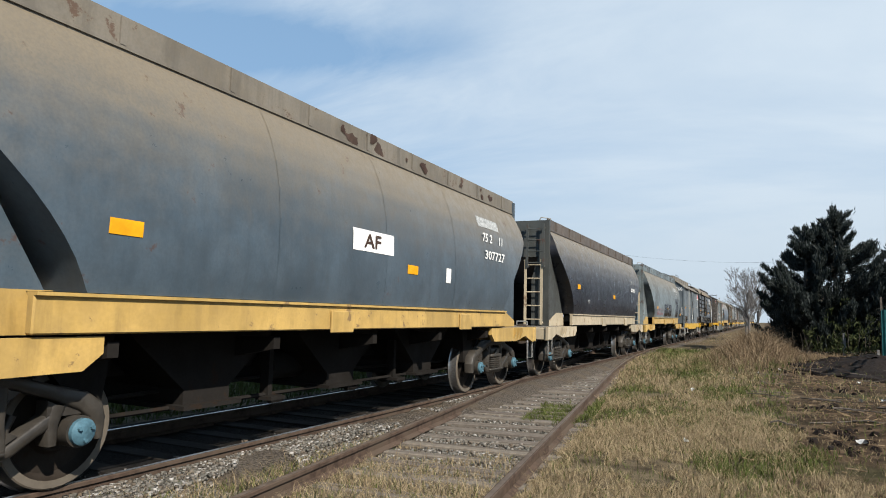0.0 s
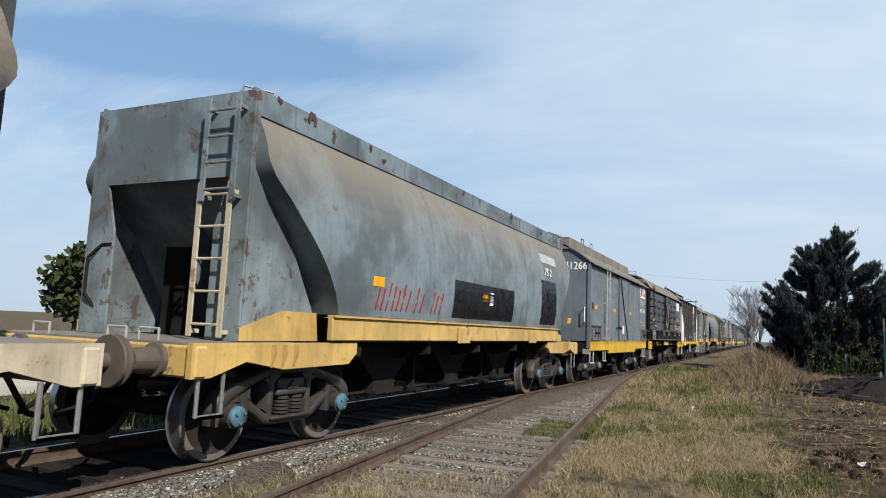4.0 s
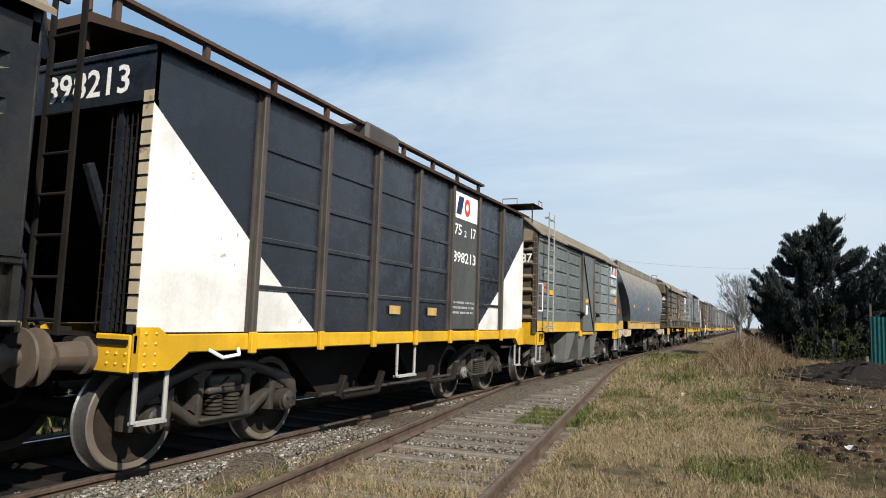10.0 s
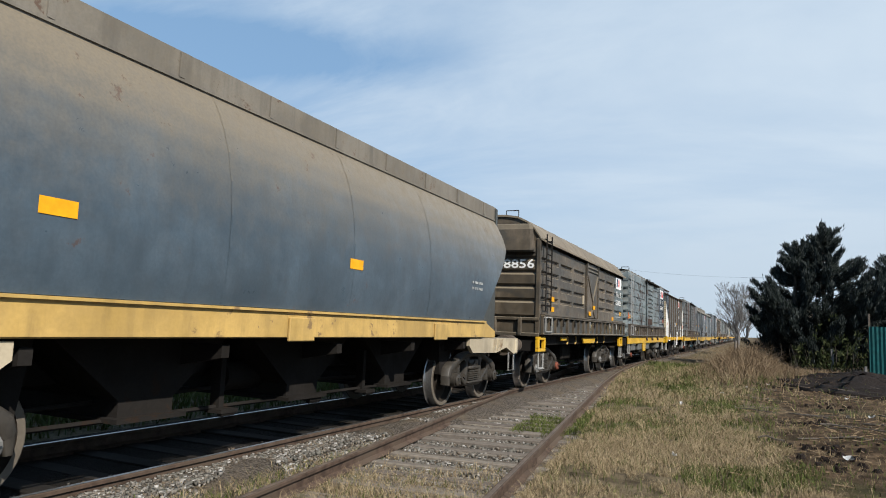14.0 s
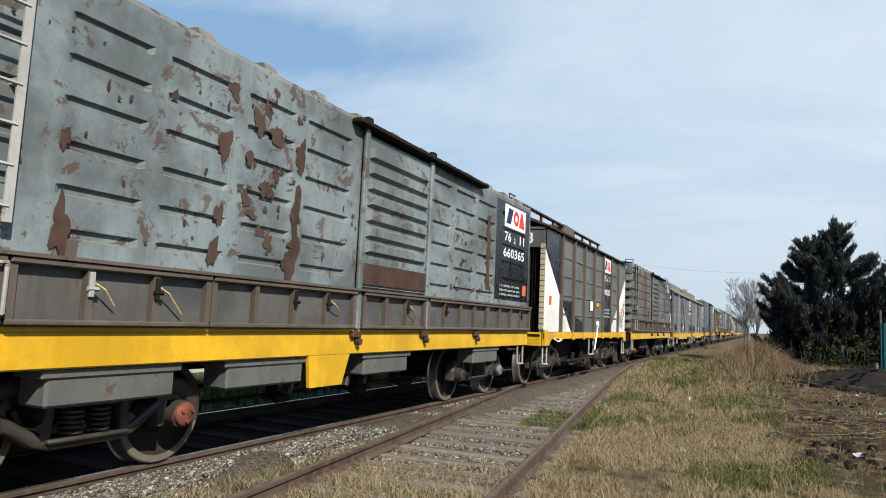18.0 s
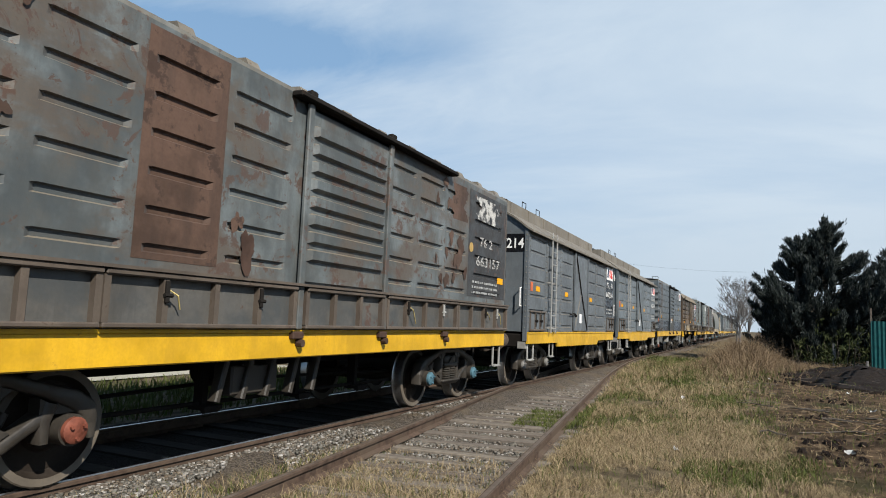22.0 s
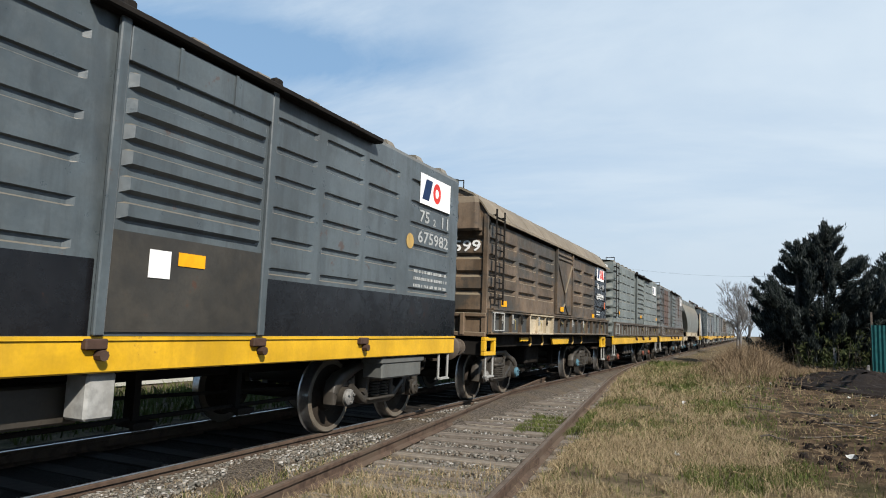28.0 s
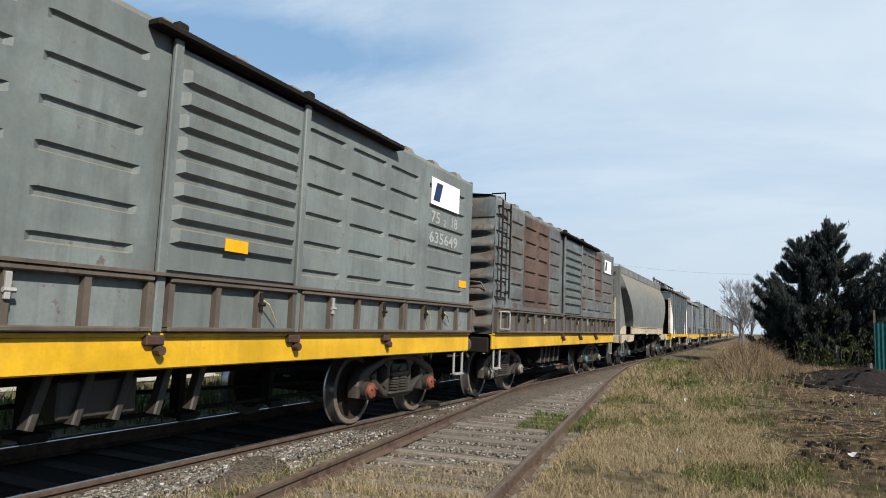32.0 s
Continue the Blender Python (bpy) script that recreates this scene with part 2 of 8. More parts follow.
M_YELLOW = paint("paint_yellow", (0.616, 0.352, 0.009), 0.05, 0.10, 0.16, 0.4, seed=131, rust_col=(0.16, 0.08, 0.03))
M_YELLOWDIRT = paint("paint_faded_yellow", (0.52, 0.335, 0.095), 0.18, 0.22, 0.3, 0.55, seed=141, rust_col=(0.14, 0.085, 0.05))
M_WHITE = paint("paint_white", (0.70, 0.69, 0.66), 0.06, 0.05, 0.08, 0.45, seed=151)
M_CREAM = paint("paint_cream", (0.4692, 0.3935, 0.2724), 0.2, 0.3, 0.3, 0.55, seed=161, rust_col=(0.2, 0.12, 0.07))
M_ROOF = paint("roof_dust", (0.19, 0.155, 0.11), 0.5, 0.1, 0.3, 0.75, seed=171)
M_ROOFGREY = paint("roof_grey", (0.165, 0.15, 0.125), 0.4, 0.15, 0.4, 0.7, seed=181)
# near black: part of the shade beneath the wagons is in this colour
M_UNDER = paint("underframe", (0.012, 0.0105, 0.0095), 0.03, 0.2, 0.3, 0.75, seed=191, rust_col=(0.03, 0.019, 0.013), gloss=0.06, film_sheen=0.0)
M_RAILING = paint("bar_grey", (0.33, 0.33, 0.315), 0.15, 0.15, 0.15, 0.5, seed=201)
M_BOGIE = paint("cast_steel", (0.025, 0.022, 0.019), 0.14, 0.2, 0.25, 0.42, seed=211, rust_col=(0.03, 0.022, 0.017), gloss=0.35, film_sheen=0.0)
# plate colour far darker than the rim's, partly holding shade under the body
M_WHEEL = paint("wheel_plate", (0.020, 0.015, 0.0115), 0.05, 0.3, 0.2, 0.6, seed=221, rust_col=(0.03, 0.018, 0.012), film_sheen=0.0, gloss=0.1)
M_RIM = paint("wheel_rim", (0.10, 0.084, 0.066), 0.3, 0.1, 0.1, 0.5, seed=223, rust_col=(0.12, 0.09, 0.06), film_sheen=0.0)
M_TREAD = plain("worn_tread", (0.42, 0.41, 0.40), 0.3, 0.9, 0.15, 30, 0.1)
M_CAPBLUE = plain("cap_blue", (0.07, 0.145, 0.185), 0.55, 0, 0.3, 9)
M_CAPRED = plain("cap_red", (0.17, 0.055, 0.035), 0.6, 0, 0.4, 9)
M_CAPGREY = plain("cap_grey", (0.17, 0.165, 0.155), 0.55, 0, 0.45, 9)
M_ORANGE = plain("label_orange", (0.78, 0.36, 0.01), 0.5, 0, 0.12, 9, 0.05)
M_REDLAB = plain("label_red", (0.55, 0.14, 0.06), 0.55, 0, 0.25, 9, 0.05)
M_SIGNWHITE = plain("sign_white", (0.86, 0.85, 0.83), 0.5, 0, 0.1, 7, 0.05)
M_LETTER = plain("letter_white", (0.78, 0.78, 0.75), 0.55, 0, 0.2, 17, 0.05)
M_LETTERDIM = plain("letter_worn", (0.36, 0.37, 0.36), 0.6, 0, 0.45, 22, 0.05)
M_LOGOBLUE = plain("logo_blue", (0.012, 0.03, 0.085), 0.5, 0, 0.2, 9, 0.05)
M_LOGORED = plain("logo_red", (0.62, 0.045, 0.035), 0.5, 0, 0.2, 9, 0.05)
M_PANELBLACK = paint("panel_black", (0.0065, 0.0068, 0.0085), 0.0, 0.04, 0.2, 0.20, seed=231, gloss=0.3, film_sheen=0.0)
M_SCRAWLRED = plain("scrawl_red", (0.33, 0.03, 0.03), 0.5, 0, 0.2, 9, 0)
M_SCRAWLBLACK = plain("scrawl_black", (0.015, 0.015, 0.015), 0.5, 0, 0.2, 9, 0)
M_PATCH = plain("patch_brown", (0.06, 0.036, 0.027), 0.65, 0, 0.3, 5, 0.1, (0.075, 0.05, 0.038))
M_RUSTPATCH = paint("patch_rust", (0.072, 0.038, 0.024), 0.05, 0.4, 0.4, 0.7, seed=241, rust_col=(0.05, 0.03, 0.022), mottle=0.45)

M_DOORFOOT = paint("door_foot", (0.0264, 0.02552, 0.02288), 0.12, 0.05, 0.2, 0.5, seed=251)
M_PALEBOX = plain("pale_box", (0.30, 0.30, 0.285), 0.6, 0, 0.25, 9, 0.1, (0.22, 0.21, 0.19))
M_CHUTE = paint("chute_grey", (0.088, 0.094, 0.090), 0.15, 0.15, 0.3, 0.5, seed=261)
M_PALEGREEN = paint("paint_pale_green", (0.142, 0.168, 0.165), 0.15, 0.08, 0.35, seed=271, top_dust=0.8)
M_BROWNGREY = paint("paint_brown_grey", (0.088, 0.067, 0.043), 0.15, 0.2, 0.6, seed=281, rust_col=(0.12, 0.085, 0.05), top_dust=0.9, worn=(0.03, 0.029, 0.025), film_sheen=0.12, mottle=0.45)
M_STRAP = plain("tie_cord", (0.55, 0.44, 0.18), 0.7, 0, 0.2, 30, 0)
M_PANELTAN = paint("panel_weathered", (0.083, 0.082, 0.077), 0.14, 0.2, 0.45, 0.4, seed=291, worn=(0.05, 0.058, 0.062))
M_PALEBLUE = paint("paint_pale_blue_grey", (0.165, 0.196, 0.203), 0.08, 0.06, 0.2, 0.42, seed=301, top_dust=0.8)
M_FRAMEBROWN = paint("frame_brown", (0.088, 0.068, 0.054), 0.2, 0.3, 0.4, seed=311, rust_col=(0.06, 0.035, 0.025))
M_GUSSET = paint("gusset_grey", (0.050, 0.056, 0.054), 0.08, 0.1, 0.4, 0.4, seed=315)
M_FRAMEDARK = paint("frame_dark", (0.045, 0.04, 0.036), 0.12, 0.2, 0.3, 0.5, seed=313)
M_PANELSLATE = paint("panel_slate", (0.050, 0.053, 0.052), 0.10, 0.12, 0.4, 0.38, seed=295, worn=(0.034, 0.041, 0.045))
M_PANELWORN = paint("panel_black_worn", (0.014, 0.0155, 0.0185), 0.10, 0.2, 0.35, 0.45, seed=233, rust_col=(0.05, 0.036, 0.027), flake=0.25, worn=(0.042, 0.047, 0.05), mottle=0.6)
M_NAVY = paint("paint_navy", (0.011, 0.0145, 0.022), 0.02, 0.03, 0.2, 0.22, seed=297, gloss=0.45, film_sheen=0.0, top_dust=0.6)
M_WORNSIGN = plain("worn_sign", (0.5, 0.49, 0.46), 0.6, 0, 0.3, 45, 0.1, (0.04, 0.042, 0.046))
# ---- the middle of the main line, and a mesh kit ----
XC = -5.80


class Kit:
    """Collects vertices and faces of one part."""

    def __init__(self):
        self.v, self.f, self.cuts = [], [], []

    def cut(self):
        """What follows is a piece of its own."""
        if self.v:
            self.cuts.append((len(self.v), len(self.f)))

    def pieces(self):
        a = [(0, 0)] + self.cuts
        b = self.cuts + [(len(self.v), len(self.f))]
        out = []
        for (v0, f0), (v1, f1) in zip(a, b):
            k = Kit()
            k.v, k.f = self.v[v0:v1], [tuple(i - v0 for i in q) for q in self.f[f0:f1]]
            out.append(k)
        return out

    def add(self, verts, faces):
        n = len(self.v)
        self.v += [tuple(p) for p in verts]
        self.f += [tuple(n + i for i in q) for q in faces]
        return self

    def box(self, x0, x1, y0, y1, z0, z1, c=0.0):
        x0, x1 = min(x0, x1), max(x0, x1)
        y0, y1 = min(y0, y1), max(y0, y1)
        z0, z1 = min(z0, z1), max(z0, z1)
        c = min(c, (x1 - x0) * 0.4, (y1 - y0) * 0.4, (z1 - z0) * 0.4)
        if c <= 0:
            vs = [(x, y, z) for x in (x0, x1) for y in (y0, y1) for z in (z0, z1)]
            return self.add(vs, [(0, 1, 3, 2), (4, 6, 7, 5), (0, 4, 5, 1), (2, 3, 7, 6), (0, 2, 6, 4), (1, 5, 7, 3)])
        bm = bmesh.new()
        pts = []
        for x, dx in ((x0, c), (x1, -c)):
            for y, dy in ((y0, c), (y1, -c)):
                for z, dz in ((z0, c), (z1, -c)):
                    pts += [(x, y + dy, z + dz), (x + dx, y, z + dz), (x + dx, y + dy, z)]
        for p in pts:
            bm.verts.new(p)
        bmesh.ops.convex_hull(bm, input=bm.verts)
        bmesh.ops.dissolve_limit(bm, angle_limit=0.01, verts=bm.verts, edges=bm.edges)
        bm.verts.index_update()
        self.add([v.co for v in bm.verts], [[v.index for v in f.verts] for f in bm.faces])
        bm.free()
        return self

    def prism(self, poly, a0, a1, axis="x"):
        """A flat outline pushed along an axis. Outline: (y, z) for x, (x, z) for y, (x, y) for z."""
        n = len(poly)
        put = {"x": lambda p, a: (a, p[0], p[1]), "y": lambda p, a: (p[0], a, p[1]), "z": lambda p, a: (p[0], p[1], a)}[axis]
        vs = [put(p, a0) for p in poly] + [put(p, a1) for p in poly]
        fs = [tuple(range(n - 1, -1, -1)), tuple(range(n, 2 * n))] + [(i, (i + 1) % n, n + (i + 1) % n, n + i) for i in range(n)]
        return self.add(vs, fs)

    def grid(self, rows):
        """rows: equally long lists of points."""
        w = len(rows[0])
        return self.add([p for r in rows for p in r], [(j * w + i, j * w + i + 1, (j + 1) * w + i + 1, (j + 1) * w + i) for j in range(len(rows) - 1) for i in range(w - 1)])

    def cyl(self, a, b, r, n=12, r2=None, caps=True):
        a, b = Vector(a), Vector(b)
        d = (b - a).normalized()
        u = d.orthogonal().normalized()
        w = d.cross(u)
        r2 = r if r2 is None else r2
        vs = []
        for p, q in ((a, r), (b, r2)):
            vs += [p + (u * math.cos(2 * math.pi * i / n) + w * math.sin(2 * math.pi * i / n)) * q for i in range(n)]
        fs = [(i, (i + 1) % n, n + (i + 1) % n, n + i) for i in range(n)]
        if caps:
            fs += [tuple(range(n - 1, -1, -1)), tuple(range(n, 2 * n))]
        return self.add(vs, fs)

    def tube(self, pts, r, n=6):
        for a, b in zip(pts, pts[1:]):
            self.cyl(a, b, r, n)
        return self

    def lathe(self, prof, n=32, axis="x"):
        """prof: (along, radius) pairs, turned round the axis."""
        put = {"x": lambda a, c, s: (a, c, s), "y": lambda a, c, s: (c, a, s)}[axis]
        rows = [[put(a, r * math.cos(2 * math.pi * i / n), r * math.sin(2 * math.pi * i / n)) for i in range(n + 1)] for a, r in prof]
        return self.grid(rows)

    def beam(self, pts, w, x0, x1, close=False):
        """A thick polyline in the y-z plane, from x0 to x1. pts: (y, z) or (y, z, half width)."""
        p = [Vector((q[0], q[1])) for q in pts]
        hw = [q[2] if len(q) > 2 else w / 2 for q in pts]
        left, right = [], []
        for i, q in enumerate(p):
            d = (p[min(i + 1, len(p) - 1)] - p[max(i - 1, 0)]).normalized()
            n = Vector((-d.y, d.x))
            left.append(q + n * hw[i])
            right.append(q - n * hw[i])
        rows = []
        for a, b in zip(left, right):
            c = min(0.018, (a - b).length * 0.2, abs(x1 - x0) * 0.3)
            d = (b - a).normalized() * c
            e = c if x1 > x0 else -c
            rows.append([(x0, *a), (x1 - e, *a), (x1, *(a + d)), (x1, *(b - d)), (x1 - e, *b), (x0, *b), (x0, *a)])
        self.grid(rows)
        return self.add(rows[0][:6] + rows[-1][:6], [(0, 1, 2, 3, 4, 5), (11, 10, 9, 8, 7, 6)])

    def mesh(self, name, mat, smooth=0.0):
        me = bpy.data.meshes.new(name)
        me.from_pydata(self.v, [], self.f)
        me.materials.append(mat)
        if smooth:
            me.polygons.foreach_set("use_smooth", [True] * len(me.polygons))
            me.set_sharp_from_angle(angle=radians(smooth))
        me.update()
        return me


def part(name, kit, mat, parent=None, label="", smooth=0.0, at=None):
    """Links a kit, or a ready mesh, as one object under a thing or under a part."""
    if isinstance(kit, Kit) and kit.cuts:
        return [part(name, k, mat, parent, label, smooth, at) for k in kit.pieces()][0]
    me = kit if isinstance(kit, bpy.types.Mesh) else kit.mesh(name, mat, smooth)
    ob = new(name, me)
    if parent is not None:
        ob.parent = parent
    if at is not None:
        ob.matrix_basis = at
    if label:
        tagged(ob, label)
    return ob


TEXTS = {}


def text_mesh(s, mat):
    """A word in the built-in font as a mesh, 1 high, starting at 0."""
    if (s, mat.name) not in TEXTS:
        cu = bpy.data.curves.new("word", "FONT")
        cu.body = s
        cu.size = 1.4
        cu.offset = 0.022
        cu.extrude = 0.0
        cu.resolution_u = 2
        ob = bpy.data.objects.new("word", cu)
        scene.collection.objects.link(ob)
        me = bpy.data.meshes.new_from_object(ob.evaluated_get(bpy.context.evaluated_depsgraph_get()))
        bpy.data.objects.remove(ob)
        bpy.data.curves.remove(cu)
        xs = [v.co.x for v in me.vertices]
        me.name = "lettering"
        me.materials.clear()
        me.materials.append(mat)
        TEXTS[(s, mat.name)] = (me, min(xs), max(xs))
    return TEXTS[(s, mat.name)]


def letters(parent, s, y0, y1, z0, h, x, mat, name="lettering"):
    """A word on the wagon's side, reading along +y, from y0 to y1."""
    me, a, b = text_mesh(s, mat)
    k = (y1 - y0) / (b - a)
    m = Matrix(((0, 0, 1, x), (k, 0, 0, y0 - a * k), (0, h, 0, z0), (0, 0, 0, 1)))
    return part(name, me, mat, parent, at=m)


def letters_end(parent, s, x0, x1, z0, h, y, mat, name="lettering"):
    """A word on the front end, which looks to -y, reading along +x."""
    me, a, b = text_mesh(s, mat)
    k = (x1 - x0) / (b - a)
    m = Matrix(((k, 0, 0, x0 - a * k), (0, 0, -1, y), (0, h, 0, z0), (0, 0, 0, 1)))
    return part(name, me, mat, parent, at=m)


def plate(parent, name, y0, y1, z0, z1, x, mat, t=0.005, label=""):
    return part(name, Kit().box(x, x + t, y0, y1, z0, z1), mat, parent, label)


def bars(parent, y0, y1, z0, z1, x, mat, n=3, seed=0):
    """Writing too small to read: rows of short bars."""
    rnd = random.Random(seed)
    k = Kit()
    for i in range(n):
        za = z0 + (z1 - z0) * i / n
        zb = za + (z1 - z0) / n * 0.42
        y = y0
        while y < y1 - 0.02:
            w = min(rnd.uniform(0.016, 0.06), y1 - y)
            k.box(x, x + 0.003, y, y + w, za, zb)
            y += w + rnd.choice((0.014, 0.018, 0.05))
    return tagged(part("small_lettering", k, mat, parent), kind="stuff")


def logo(parent, y0, y1, z0, z1, x, worn=0):
    """The railway's badge as plain shapes: white board, a blue, a red and a red shape."""
    plate(parent, "badge", y0, y1, z0, z1, x, M_SIGNWHITE)
    w, h = y1 - y0, z1 - z0
    a, b = z0 + 0.16 * h, z1 - 0.14 * h
    at = lambda u: y0 + u * w
    k = Kit().prism([(at(0.06), a), (at(0.27), a), (at(0.38), b), (at(0.17), b)], x + 0.005, x + 0.008)
    part("badge_shape", k, M_LOGOBLUE, parent, "navy slanted block")
    if worn < 2:
        cy, cz, r, rv = at(0.53), (a + b) / 2, 0.13 * w, (b - a) * 0.5
        k = Kit()
        turn = [2.2 + 0.4488 * i for i in range(15)]
        k.grid([[(x + 0.008, cy + u * r * math.cos(c), cz + u * rv * math.sin(c)) for c in turn] for u in (1.0, 0.45)])
        part("badge_shape", k, M_LOGORED, parent, "red ring")
    if worn < 1:
        k = Kit().prism([(at(0.66), a), (at(0.95), a), (at(0.84), b), (at(0.76), b)], x + 0.005, x + 0.0085)
        part("badge_shape", k, M_LOGORED, parent, "red wedge")


# ---- running gear, shared by all wagons ----
RW = 0.455
AX = 0.88
WHEELS = []


def make_gear():
    k = Kit()
    for s in (-1, 1):
        prof = [(0.905, 0.10), (0.91, 0.17), (0.865, 0.20), (0.85, 0.34), (0.885, 0.375), (0.93, 0.385), (0.935, 0.44), (0.925, RW - 0.004)]
        k.lathe([(s * a, r) for a, r in prof], 36)
        prof = [(0.79, RW + 0.028), (0.775, RW + 0.02), (0.772, 0.385), (0.80, 0.36), (0.815, 0.2), (0.79, 0.16), (0.78, 0.085)]
        k.lathe([(s * a, r) for a, r in prof], 36)
    k.cyl((-0.95, 0, 0), (0.95, 0, 0), 0.085, 14)
    steel = len(k.f)
    for s in (-1, 1):
        k.lathe([(s * a, r) for a, r in [(0.9255, RW - 0.0035), (0.83, RW), (0.80, RW + 0.012), (0.79, RW + 0.0285)]], 36)
    wheel = k.mesh("wheelset", M_WHEEL, 35)
    wheel.materials.append(M_TREAD)
    wheel.materials.append(M_RIM)
    index = [0] * steel + [1] * (len(k.f) - steel)
    for i, q in enumerate(k.f[:steel]):
        if len(q) == 4 and min(math.hypot(k.v[j][1], k.v[j][2]) for j in q) > 0.384:
            index[i] = 2
    wheel.polygons.foreach_set("material_index", index)
    # cast side frame of a three-piece truck, both sides, with bolster and spring seat
    k = Kit()
    for s in (-1, 1):
        a, b = s * 1.0, s * 1.15
        top = [(-1.07, 0.50, 0.06), (-1.03, 0.60, 0.075), (-0.92, 0.675, 0.072), (-0.66, 0.765, 0.05), (-0.40, 0.845, 0.046), (-0.22, 0.872, 0.045), (0.22, 0.872, 0.045), (0.40, 0.845, 0.046), (0.66, 0.765, 0.05), (0.92, 0.675, 0.072), (1.03, 0.60, 0.075), (1.07, 0.50, 0.06)]
        k.beam(top, 0.12, a, b)
        k.beam([(-0.72, 0.575, 0.055), (-0.56, 0.485, 0.045), (-0.40, 0.385, 0.048), (-0.30, 0.35, 0.042), (0.30, 0.35, 0.042), (0.40, 0.385, 0.048), (0.56, 0.485, 0.045), (0.72, 0.575, 0.055)], 0.12, a, b - s * 0.01)
        for q in (-1, 1):
            k.beam([(q * 0.335, 0.36, 0.045), (q * 0.315, 0.58, 0.036), (q * 0.315, 0.84, 0.048)], 0.09, a, b - s * 0.006)
            # rounded corners of the windows
            for tri in ([(0.35, 0.80), (0.44, 0.78), (0.35, 0.72)], [(0.36, 0.43), (0.44, 0.48), (0.36, 0.52)], [(0.64, 0.58), (0.72, 0.66), (0.64, 0.70)], [(0.28, 0.82), (0.17, 0.82), (0.28, 0.74)]):
                k.prism([(q * y, z) for y, z in tri], a + s * 0.01, b - s * 0.012)
            # jaw round the bearing
            k.beam([(q * 1.07, 0.52, 0.055), (q * 1.08, 0.37, 0.032)], 0.08, a, b - s * 0.004)
            k.beam([(q * 0.70, 0.37, 0.035), (q * 0.69, 0.52, 0.05), (q * 0.73, 0.66, 0.06)], 0.1, a, b - s * 0.004)
            k.prism([(q * 0.76, 0.575), (q * 1.0, 0.575), (q * 0.96, 0.68), (q * 0.80, 0.70)], a, b - s * 0.03)
            k.cyl((s * 0.96, q * AX, RW), (s * 1.19, q * AX, RW), 0.118, 20)
            # brake hanger seen through the window
            k.beam([(q * 0.44, 0.48), (q * 0.49, 0.60, 0.03)], 0.05, s * 0.93, s * 1.0)
        k.box(s * 0.96, s * 1.19, -0.34, 0.34, 0.36, 0.395, 0.01)
        k.box(s * 0.94, s * 1.17, -0.25, 0.25, 0.60, 0.665, 0.015)
        k.box(s * 0.94, s * 1.15, -0.22, 0.22, 0.66, 0.78, 0.02)
        k.prism([(-0.10, 0.665), (0.0, 0.755), (0.10, 0.665)], s * 1.15, s * 1.175)
    k.box(-1.0, 1.0, -0.22, 0.22, 0.50, 0.76, 0.03)
    k.box(-0.72, 0.72, -0.62, -0.5, 0.36, 0.46, 0.02)
    k.box(-0.72, 0.72, 0.5, 0.62, 0.36, 0.46, 0.02)
    k.cyl((0, 0, 0.7), (0, 0, 0.98), 0.2, 14)
    frame_me = k.mesh("bogie", M_BOGIE, 48)
    k = Kit()
    for j in range(5):
        z = 0.422 + 0.038 * j
        k.lathe([(z - 0.018, 0.06), (z - 0.009, 0.088), (z + 0.009, 0.088), (z + 0.018, 0.06)], 12, "y")
    spring = Kit().add([(p[0], p[2], p[1]) for p in k.v], k.f).mesh("spring", M_BOGIE, 40)
    caps = []
    for mat in (M_CAPBLUE, M_CAPRED, M_CAPGREY, M_BOGIE):
        k = Kit().lathe([(0.0, 0.10), (0.035, 0.10), (0.05, 0.08), (0.055, 0.0)], 16)
        for i in range(3):
            c, s = 0.06 * math.cos(i * 2.094 + 0.5), 0.06 * math.sin(i * 2.094 + 0.5)
            k.cyl((0.05, c, s), (0.075, c, s), 0.016, 6)
        caps.append(k.mesh("bearing_cap", mat, 40))
    return wheel, frame_me, spring, caps


WHEEL_ME, BOGIE_ME, SPRING_ME, CAP_MES = make_gear()


def bogie(wagon, y, caps=(0, 0)):
    b = part("bogie", BOGIE_ME, M_BOGIE, wagon, at=pose(0, y, 0))
    for i, q in enumerate((-1, 1)):
        w = part("wheelset", WHEEL_ME, M_WHEEL, b, at=pose(0, q * AX, RW))
        WHEELS.append((w, q * AX))
        part("bearing_cap", CAP_MES[caps[i]], M_CAPBLUE, b, ("pale blue painted bearing cap", "red-brown painted bearing cap", "grey painted bearing cap", "bare steel bearing cap")[caps[i]], at=pose(1.19, q * AX, RW))
        part("bearing_cap", CAP_MES[3], M_CAPBLUE, b, at=pose(-1.19, q * AX, RW, 0, 0, 180))
        for s in (-1, 1):
            part("spring", SPRING_ME, M_BOGIE, b, at=pose(s * 1.1, q * 0.115, 0))
    return b


def make_buffer():
    k = Kit().lathe([(0.0, 0.15), (-0.05, 0.15), (-0.06, 0.115), (-0.30, 0.105), (-0.30, 0.07), (-0.40, 0.07), (-0.41, 0.215), (-0.43, 0.22), (-0.45, 0.19), (-0.46, 0.0)], 20, "y")
    return k.mesh("buffer", M_FRAMEBROWN, 35)


BUFFER_ME = make_buffer()


